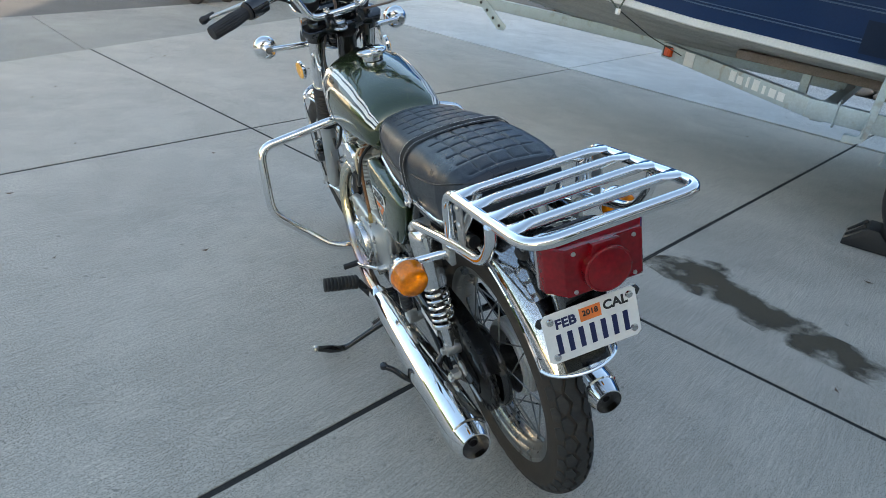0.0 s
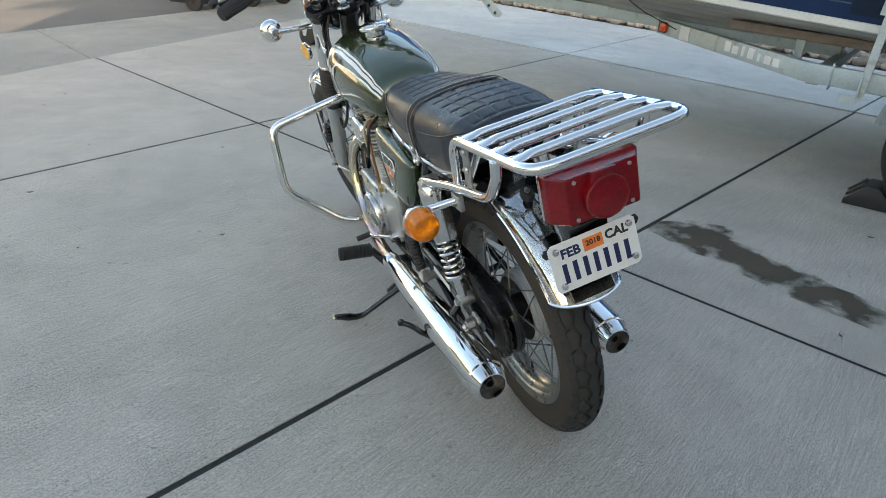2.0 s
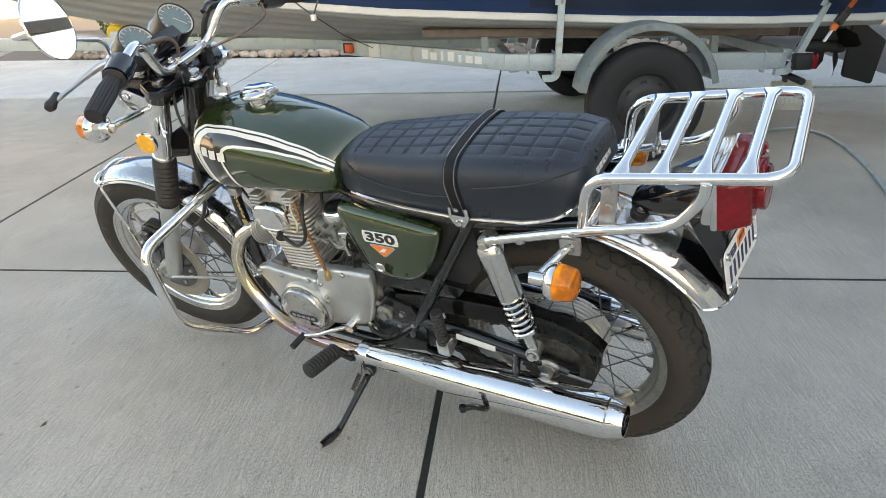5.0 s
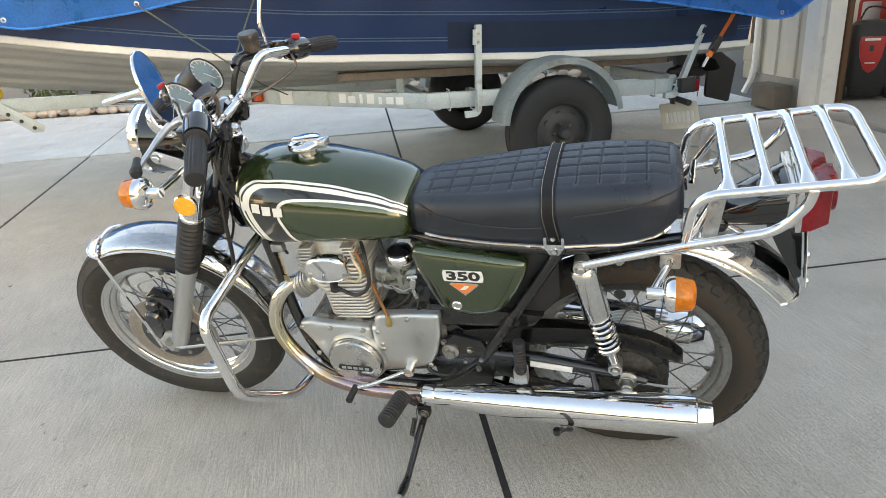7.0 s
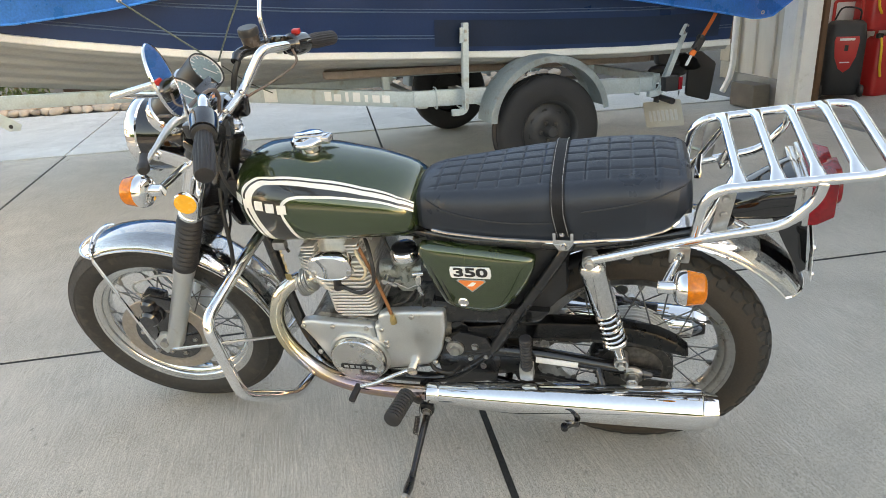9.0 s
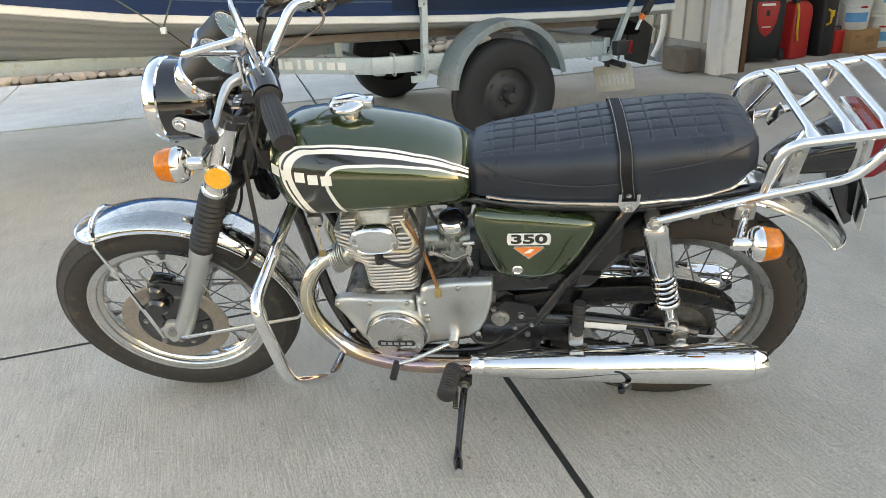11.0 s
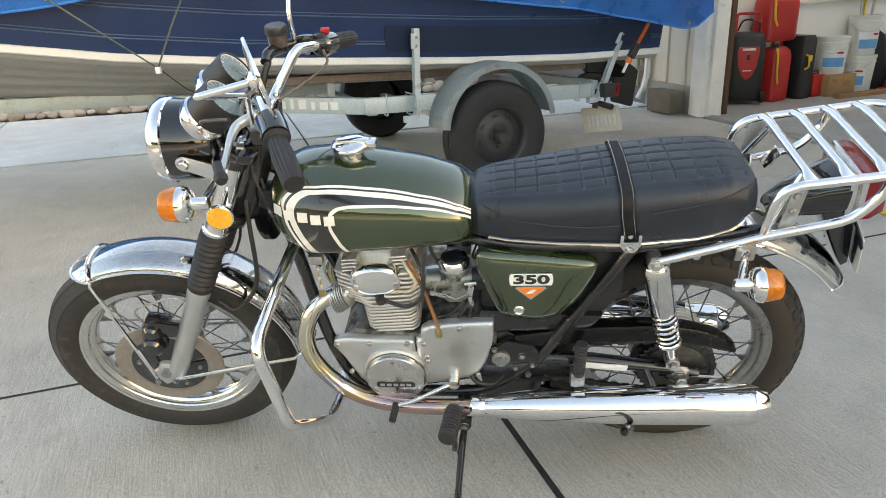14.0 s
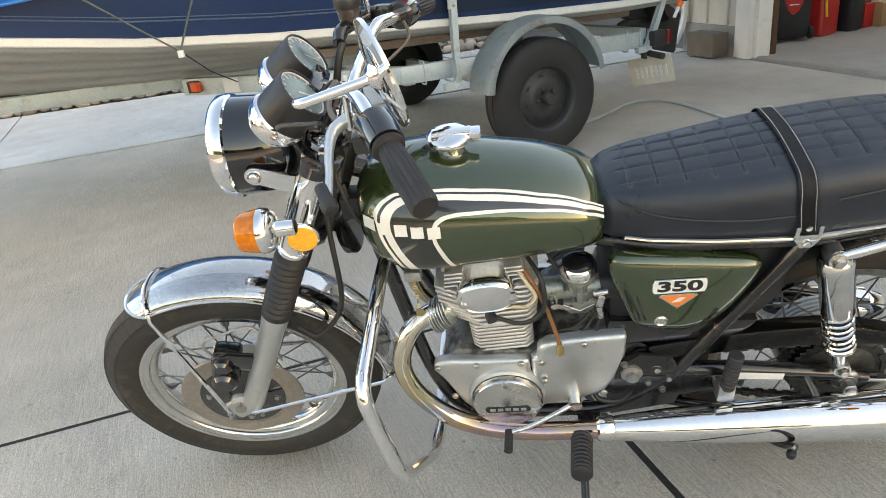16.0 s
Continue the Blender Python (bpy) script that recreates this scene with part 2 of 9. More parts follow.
    hull_alu=material("hull_aluminium", (0.385, 0.39, 0.378), 0.5, 0.35, vary=0.15, scale=3, stretch=(0.4, 0.4, 3), rough_vary=0.1),
    hull_white=material("hull_white_band", (0.67, 0.67, 0.65), 0.4, vary=0.08, scale=6),
    tarp=material("blue_tarp", (0.012, 0.20, 0.62), 0.33, vary=0.2, scale=7, fine=90, bump=0.9, bump_scale=16, rough_vary=0.12),
    trailer_tyre=material("trailer_rubber", (0.019, 0.019, 0.021), 0.75, vary=0.2, scale=12, bump=0.2),
    rim_black=material("black_rim", (0.028, 0.029, 0.031), 0.5, vary=0.25, scale=20),
    carpet=material("bunk_carpet", (0.30, 0.24, 0.21), 0.95, vary=0.2, scale=20, bump=0.8),
    wood=material("brown_wood", (0.28, 0.15, 0.07), 0.6, vary=0.2, scale=6, stretch=(8, 1, 1)),
    siding=material("beige_siding", (0.60, 0.56, 0.49), 0.6, vary=0.06, scale=5, stretch=(6, 6, 0.8), bump=0.15),
    trim=material("white_trim", (0.82, 0.81, 0.78), 0.5, vary=0.06, scale=7, dirt=(0.55, 0.53, 0.48), dirt_at=0.72),
    sand_block=material("sand_slab", (0.42, 0.37, 0.29), 0.9, vary=0.15, scale=9, bump=0.4),
    stem=material("stem_wall_concrete", (0.30, 0.28, 0.25), 0.9, vary=0.2, scale=7, bump=0.5),
    block=material("concrete_block", (0.16, 0.135, 0.11), 0.9, vary=0.25, scale=9, bump=0.8, bump_scale=120),
    drywall=material("garage_wall", (0.86, 0.86, 0.84), 0.8, vary=0.06, scale=2),
    stucco=material("house_stucco", (0.52, 0.48, 0.42), 0.85, vary=0.08, scale=3, bump=0.5),
    shingle=material("roof_shingle", (0.09, 0.08, 0.075), 0.9, vary=0.3, scale=8, bump=0.5),
    red_plastic=material("red_plastic", (0.48, 0.022, 0.02), 0.38, vary=0.1, scale=5),
    black_plastic=material("black_plastic", (0.018, 0.018, 0.02), 0.5, vary=0.2, scale=8),
    white_plastic=material("white_plastic", (0.72, 0.72, 0.68), 0.45, vary=0.06, scale=6),
    yellow=material("yellow_plastic", (0.75, 0.50, 0.03), 0.4, vary=0.1),
    blue_print=material("blue_print", (0.10, 0.35, 0.62), 0.5, vary=0.1),
    card=material("cardboard", (0.36, 0.21, 0.10), 0.8, vary=0.1, scale=10),
    bin_green=material("green_bin", (0.045, 0.10, 0.03), 0.5, vary=0.12, scale=4),
    bin_blue=material("blue_bin", (0.02, 0.12, 0.30), 0.5, vary=0.12, scale=4),
    bin_black=material("black_bin", (0.012, 0.012, 0.014), 0.5, vary=0.2, scale=4),
    stone=material("river_stone", (0.36, 0.30, 0.24), 0.7, vary=0.2, scale=14, bump=0.2, bump_scale=60, per_object=0.45),
    leaf=material("leaf", (0.07, 0.11, 0.03), 0.6, vary=0.3, scale=3, per_island=0.4),
    bark=material("bark", (0.12, 0.08, 0.05), 0.9, vary=0.3, scale=8, bump=1.0, bump_scale=30),
    rope=material("rope", (0.10, 0.12, 0.10), 0.8, vary=0.4, scale=90),
    strap_orange=material("orange_strap", (0.75, 0.16, 0.03), 0.6, vary=0.1, scale=30),
    dark_soil=material("planting_soil", (0.06, 0.05, 0.04), 0.95, vary=0.3, scale=8, bump=0.8, bump_scale=40),
)


def heat_tint(mat, stops):
    """Tempering colours that run along the pipe from the port down."""
    n, l = mat.node_tree.nodes, mat.node_tree.links
    co, sep, jig, add, ramp = (n.new("ShaderNode" + k) for k in ("TexCoord", "SeparateXYZ", "TexNoise", "Math", "ValToRGB"))
    jig.inputs["Scale"].default_value = 9.0
    l.new(co.outputs["Object"], sep.inputs[0]), l.new(co.outputs["Object"], jig.inputs["Vector"])
    add.operation, add.inputs[1].default_value = "MULTIPLY_ADD", 0.06
    l.new(jig.outputs[0], add.inputs[0]), l.new(sep.outputs[2], add.inputs[2])
    span = n.new("ShaderNodeMapRange")
    span.inputs[1].default_value, span.inputs[2].default_value = 0.29, 0.60
    l.new(add.outputs[0], span.inputs[0]), l.new(span.outputs[0], ramp.inputs[0])
    el = ramp.color_ramp.elements
    while len(el) < len(stops):
        el.new(0.5)
    for e, (at, c) in zip(el, stops):
        e.position, e.color = at, (*c, 1)
    l.new(ramp.outputs[0], n["Principled BSDF"].inputs["Base Color"])


heat_tint(M["blued"], [(0.0, (0.56, 0.40, 0.28)), (0.07, (0.46, 0.33, 0.36)), (0.16, (0.60, 0.42, 0.25)), (0.30, (0.42, 0.44, 0.52)), (0.42, (0.66, 0.55, 0.34)), (0.62, (0.72, 0.64, 0.46)), (1.0, (0.72, 0.70, 0.64))])


def film_edge(mat):
    """A liquid's film: thin and broken toward its rim."""
    n, l = mat.node_tree.nodes, mat.node_tree.links
    at, tx, ns, sub, rg = (n.new("ShaderNode" + k) for k in ("Attribute", "TexCoord", "TexNoise", "Math", "MapRange"))
    at.attribute_name = "rim"
    ns.inputs["Scale"].default_value, ns.inputs["Detail"].default_value = 9.0, 7
    l.new(tx.outputs["Object"], ns.inputs["Vector"])
    sub.operation, sub.inputs[1].default_value = "MULTIPLY_ADD", -0.33
    l.new(at.outputs["Fac"], sub.inputs[0]), l.new(ns.outputs[0], sub.inputs[2])
    rg.inputs[1].default_value, rg.inputs[2].default_value, rg.inputs[4].default_value = 0.15, 0.34, 0.8
    l.new(sub.outputs[0], rg.inputs[0]), l.new(rg.outputs[0], n["Principled BSDF"].inputs["Alpha"])


film_edge(M["wet"])
M["green"].node_tree.nodes["Principled BSDF"].inputs["Coat IOR"].default_value = 1.75


# mesh tools
def part(name, bm, mat, parent=None, label="", m=None, smooth=True, sharp=38, mats=None):
    if smooth:
        bm.normal_update()
        for f in bm.faces:
            f.smooth = True
        for e in bm.edges:
            if len(e.link_faces) == 2 and e.calc_face_angle(0.0) > radians(sharp):
                e.smooth = False
    me = bpy.data.meshes.new(name)
    bm.to_mesh(me)
    bm.free()
    for x in (mats or [mat]):
        me.materials.append(M[x] if isinstance(x, str) else x)
    ob = new(name, me)
    if parent is not None:
        ob.parent = parent
    if m is not None:
        ob.matrix_basis = m
    if label:
        ob["label"] = label
    return ob


def thing(name, label, category, m=None, group="", kind=""):
    ob = new(name)
    ob.empty_display_size = 0.1
    if m is not None:
        ob.matrix_basis = m
    return tagged(ob, label, category, group, kind)


def same(name, me, parent, m, label=""):
    """Another object on the same mesh."""
    ob = new(name, me)
    ob.parent = parent
    ob.matrix_basis = m
    if label:
        ob["label"] = label
    return ob


def B():
    return bmesh.new()


def fillet(pts, rad, k=5):
    """Rounds the corners of a polyline."""
    pts = [Vector(p) for p in pts]
    out = [pts[0]]
    for i in range(1, len(pts) - 1):
        a, b, c = pts[i - 1], pts[i], pts[i + 1]
        d1, d2 = (a - b), (c - b)
        r = min(rad, d1.length * 0.49, d2.length * 0.49)
        p, q = b + d1.normalized() * r, b + d2.normalized() * r
        for j in range(k + 1):
            s = j / k
            out.append(p.lerp(b, s).lerp(b.lerp(q, s), s))
    out.append(pts[-1])
    return out


def spline(pts, k=6):
    """A smooth curve through points."""
    p = [Vector(x) for x in pts]
    p = [p[0] * 2 - p[1]] + p + [p[-1] * 2 - p[-2]]
    out = []
    for i in range(1, len(p) - 2):
        for j in range(k):
            t = j / k
            out.append(0.5 * ((2 * p[i]) + (p[i + 1] - p[i - 1]) * t + (2 * p[i - 1] - 5 * p[i] + 4 * p[i + 1] - p[i + 2]) * t * t + (3 * p[i] - p[i - 1] - 3 * p[i + 1] + p[i + 2]) * t ** 3))
    out.append(p[-2])
    return out


def tube(bm, pts, r, n=10, cap=True, closed=False):
    """A tube along points; r is a radius or one for each point."""
    pts = [Vector(p) for p in pts]
    cnt = len(pts)
    rs = r if isinstance(r, (list, tuple)) else [r] * cnt
    nrm, rings = None, []
    for i, p in enumerate(pts):
        if closed:
            t = (pts[(i + 1) % cnt] - pts[i - 1]).normalized()
        else:
            t = (pts[min(i + 1, cnt - 1)] - pts[max(i - 1, 0)]).normalized()
        if nrm is None:
            nrm = t.orthogonal().normalized()
        nrm = (nrm - t * nrm.dot(t)).normalized()
        bi = t.cross(nrm)
        rings.append([bm.verts.new(p + (nrm * math.cos(2 * math.pi * j / n) + bi * math.sin(2 * math.pi * j / n)) * rs[i]) for j in range(n)])
    for i in range(cnt if closed else cnt - 1):
        a, b = rings[i], rings[(i + 1) % cnt]
        for j in range(n):
            bm.faces.new((a[j], a[(j + 1) % n], b[(j + 1) % n], b[j]))
    if cap and not closed:
        bm.faces.new(rings[0][::-1]), bm.faces.new(rings[-1])
    return bm


def lathe(bm, prof, n=32, m=None, a0=0.0, a1=360.0):
    """Turns (radius, height) pairs about z, then places them by m."""
    m = m or Matrix()
    full = abs(a1 - a0) > 359
    cnt = n if full else n + 1
    rings = []
    for r, h in prof:
        if r < 1e-6:
            rings.append([bm.verts.new(m @ Vector((0, 0, h)))] * cnt)
        else:
            rings.append([bm.verts.new(m @ Vector((r * math.cos(radians(a0 + (a1 - a0) * j / n)), r * math.sin(radians(a0 + (a1 - a0) * j / n)), h))) for j in range(cnt)])
    for a, b in zip(rings, rings[1:]):
        for j in range(n):
            k = (j + 1) % cnt
            vs = []
            for v in (a[j], a[k], b[k], b[j]):
                if v not in vs:
                    vs.append(v)
            if len(vs) > 2:
                bm.faces.new(vs)
    return bm


def merge(bm, tmp, m=None):
    me = bpy.data.meshes.new("tmp")
    if m is not None:
        tmp.transform(m)
    tmp.to_mesh(me)
    tmp.free()
    bm.from_mesh(me)
    bpy.data.meshes.remove(me)
    return bm


def box(bm, size, at, rot=None, bevel=0.0, seg=2):
    t = bmesh.new()
    bmesh.ops.create_cube(t, size=1.0)
    for v in t.verts:
        v.co = Vector((v.co.x * size[0], v.co.y * size[1], v.co.z * size[2]))
    if bevel:
        bmesh.ops.bevel(t, geom=t.edges[:], offset=bevel, segments=seg, affect="EDGES", profile=0.6)
    m = Matrix.Translation(at)
    if rot is not None:
        m = m @ (rot if isinstance(rot, Matrix) else pose(0, 0, 0, *rot))
    return merge(bm, t, m)


def prism(bm, poly, a, b, axis="x", bevel=0.0, seg=2):
    """A polygon (in the other two axes, in order) pushed from a to b along the axis."""
    t = bmesh.new()
    put = {"x": lambda p, h: (h, p[0], p[1]), "y": lambda p, h: (p[0], h, p[1]), "z": lambda p, h: (p[0], p[1], h)}[axis]
    lo = [t.verts.new(put(p, a)) for p in poly]
    hi = [t.verts.new(put(p, b)) for p in poly]
    t.faces.new(lo), t.faces.new(hi[::-1])
    k = len(poly)
    for i in range(k):
        t.faces.new((lo[i], hi[i], hi[(i + 1) % k], lo[(i + 1) % k]))
    bmesh.ops.recalc_face_normals(t, faces=t.faces[:])
    if bevel:
        bmesh.ops.bevel(t, geom=[e for e in t.edges], offset=bevel, segments=seg, affect="EDGES", profile=0.6)
    return merge(bm, t)


def skin(bm, loops, cap=True, closed=True):
    rings = [[bm.verts.new(p) for p in lp] for lp in loops]
    k = len(rings[0])
    for a, b in zip(rings, rings[1:]):
        for j in range(k if closed else k - 1):
            bm.faces.new((a[j], a[(j + 1) % k], b[(j + 1) % k], b[j]))
    if cap and closed:
        bm.faces.new(rings[0][::-1]), bm.faces.new(rings[-1])
    return bm


def sheet(bm, rows, thick=0.0):
    """A grid of points; thick pushes a second skin along the normals."""
    vs = [[bm.verts.new(p) for p in r] for r in rows]
    for a, b in zip(vs, vs[1:]):
        for j in range(len(a) - 1):
            bm.faces.new((a[j], a[j + 1], b[j + 1], b[j]))
    if thick:
        bmesh.ops.solidify(bm, geom=bm.faces[:], thickness=thick)
        bmesh.ops.recalc_face_normals(bm, faces=bm.faces[:])
    return bm


def between(a, b):
    """A pose whose z runs from a to b, at a."""
    a, b = Vector(a), Vector(b)
    return Matrix.Translation(a) @ (b - a).to_track_quat("Z", "Y").to_matrix().to_4x4()


def rod(bm, a, b, r, n=10, r2=None):
    h = (Vector(b) - Vector(a)).length
    r2 = r if r2 is None else r2
    return lathe(bm, [(0, 0), (r, 0), (r2, h), (0, h)], n, between(a, b))


def hexbolt(bm, at, direction, r=0.007, h=0.006):
    a = Vector(at)
    d = Vector(direction).normalized()
    lathe(bm, [(0, 0), (r * 1.35, 0), (r * 1.35, 0.0015), (r * 1.3, 0.002)], 12, between(a, a + d))
    return lathe(bm, [(r, 0.0018), (r, h), (r * 0.85, h + 0.001), (0, h + 0.001)], 6, between(a, a + d))


def lettering(text, size, m, depth=0.001, bold=0.0):
    """Words as a bmesh, centred, in the xy plane of m."""
    cu = bpy.data.curves.new("tmp", "FONT")
    cu.body, cu.size, cu.extrude, cu.align_x, cu.align_y, cu.resolution_u = text, size, depth, "CENTER", "CENTER", 3
    cu.offset = bold
    ob = bpy.data.objects.new("tmp", cu)
    scene.collection.objects.link(ob)
    me = bpy.data.meshes.new_from_object(ob.evaluated_get(bpy.context.evaluated_depsgraph_get()))
    bm = bmesh.new()
    bm.from_mesh(me)
    bm.transform(m)
    bpy.data.objects.remove(ob), bpy.data.curves.remove(cu), bpy.data.meshes.remove(me)
    return bm


AX = Matrix.Rotation(radians(90), 4, "Y")      # turns z into x


# ground: asphalt sheet, concrete slabs with open joints
def clip(poly, p, d, keep, gap):
    """Keeps the part of a polygon that lies on one side (keep +1 left, -1 right) of the line p + s d, gap/2 away from it."""
    n = Vector((-d[1], d[0])).normalized() * keep
    side = lambda q: (Vector(q) - Vector(p)).dot(n) - gap / 2
    out = []
    for a, b in zip(poly, poly[1:] + poly[:1]):
        sa, sb = side(a), side(b)
        if sa >= 0:
            out.append(a)
        if sa * sb < 0:
            out.append(tuple(Vector(a).lerp(Vector(b), sa / (sa - sb))))
    return out


ground = part("ground", sheet(B(), [[(x, y, -0.014) for x in (-900, -20, 20, 900)] for y in (-900, -20, 20, 900)]), "asphalt")
tagged(ground, "dark grey asphalt street reaching past the driveway", "ground", kind="structure")
pavement = thing("pavement", "grey broom-finished concrete driveway slabs with dark open joints", "driveway", kind="structure")

L1 = ((-0.27, 2.92), (1.0, 0.567))
L2 = ((-0.265, 2.93), (-0.418, 1.0))
L3 = ((0.0, 0.425), (1.0, 0.43))
APRON = ((-1.07, 5.40), (1.0, 1.10))
STREET = ((-2.03, 6.64), (1.0, 0.97))
PALE = ((3.84, 3.50), (-0.36, 1.0))
ROCKS = ((5.95, 6.0), (-0.25, 1.0))
GATE = ((4.82, -1.37), (0.927, 0.375))
BIG = [(-9, -9), (12, -9), (12, 14), (-9, 14)]
JOINT = 0.019


def slab(poly, mat, name="slab", top=0.0, parent=pavement):
    if len(poly) < 3:
        return
    b = B()
    lo, up = [b.verts.new((x, y, -0.1)) for x, y in poly], [b.verts.new((x, y, top)) for x, y in poly]
    b.faces.new(up)
    for i in range(len(poly)):
        b.faces.new((lo[i], lo[(i + 1) % len(poly)], up[(i + 1) % len(poly)], up[i]))
    bmesh.ops.recalc_face_normals(b, faces=b.faces[:])
    edges = [e for e in b.edges if all(abs(v.co.z - top) < 1e-6 for v in e.verts)]
    bmesh.ops.bevel(b, geom=edges, offset=0.003, segments=2, affect="EDGES", profile=0.5)
    part(name, b, mat, parent, smooth=False)


main = clip(clip(clip(BIG, *PALE, 1, 0.006), *APRON, -1, 0.008), *GATE, 1, 0.02)
for s1 in (1, -1):
    for s2 in (1, -1):
        for s3 in (1, -1):
            slab(clip(clip(clip(main, *L1, s1, JOINT), *L2, s2, JOINT), *L3, s3, JOINT), "concrete")
side = clip(clip(clip(clip(BIG, *PALE, -1, 0.006), *ROCKS, 1, 0.0), *APRON, -1, 0.008), *GATE, 1, 0.02)
for s1 in (1, -1):
    for s3 in (1, -1):
        slab(clip(clip(side, *L1, s1, JOINT), *L3, s3, JOINT), "pale", top=0.012)
for _p in (main, side):
    tagged(part("joint_filler", prism(B(), _p, -0.05, -0.003, "z"), "joint"), "dark dirt-filled joints between the slabs", "joint", kind="structure")
strip = clip(clip(BIG, *APRON, 1, 0.004), *STREET, -1, 0.0)
J1, J2 = ((-1.48, 5.85), (-0.34, 1.0)), ((0.27, 7.46), (-0.26, 1.0))
slab(clip(strip, *J1, 1, 0.009), "apron", top=-0.002)
slab(clip(clip(strip, *J1, -1, 0.009), *J2, 1, 0.009), "apron", top=-0.002)
slab(clip(strip, *J2, -1, 0.009), "apron", top=-0.002)

# the damp stain beside the rear wheel: a patchy film
_b = B()
_mid = [(1.12, 0.90, 0.06), (1.20, 0.84, 0.15), (1.26, 0.72, 0.19), (1.27, 0.58, 0.17), (1.28, 0.43, 0.15), (1.30, 0.28, 0.14), (1.33, 0.12, 0.12), (1.36, -0.02, 0.10), (1.39, -0.14, 0.04)]
_c = spline([(x, y, w) for x, y, w in _mid], 6)
_rows = []
for p in _c:
    w = p.z
    _rows.append([(p.x + w * 0.9 * k + noise.noise((p.y * 9, k * 2, 3)) * 0.03, p.y + w * 0.35 * k, 0.0015) for k in np.linspace(-1, 1, 9)])
sheet(_b, _rows)
_lay = _b.verts.layers.float.new("rim")
_b.verts.ensure_lookup_table()
for _i, _v in enumerate(_b.verts):
    _r, _k = divmod(_i, 9)
    _v[_lay] = max(abs(_k - 4) / 4, abs(_r / (len(_c) - 1) - 0.45) * 1.7)
stain = tagged(part("stain", _b, "wet"), "dark damp oil stain spread on the concrete", "stain", kind="structure")


# ---- motorcycle ---- local x right, y forward, z up from the rear tyre's contact; it leans left on its stand
LEAN_DEG, STEER = 15.3, 4.0
moto = thing("motorcycle", "green and chrome vintage twin-cylinder motorcycle leaning on its side stand", "motorcycle", pose(0, 0, 0, 0, -LEAN_DEG, 0))
REAR, FRONT = Vector((-0.012, 0.017, 0.321)), Vector((-0.026, 1.306, 0.334))
RAKE = radians(27)
HEAD = Vector((0, 0.945, 0.90))
AXIS = Vector((0, -math.sin(RAKE), math.cos(RAKE)))
STEERED = Matrix.Translation(HEAD) @ Matrix.Rotation(radians(STEER), 4, AXIS) @ Matrix.Translation(-HEAD)
WHEELED = Matrix.Translation(HEAD) @ Matrix.Rotation(radians(STEER + 2.2), 4, AXIS) @ Matrix.Translation(-HEAD)


def ring_profile(R, w, bead):
    """A tyre's section as (radius, offset): bead, bulging sidewall, round crown, bead."""
    mid = bead + (R - bead) * 0.42
    pts = []
    for i in range(19):
        a = radians(-136 + 272 * i / 18)
        c = math.cos(a)
        pts.append((mid + ((R - mid) * c if c > 0 else (mid - bead) * c / -math.cos(radians(136))), math.sin(a) * w / 2))
    return pts


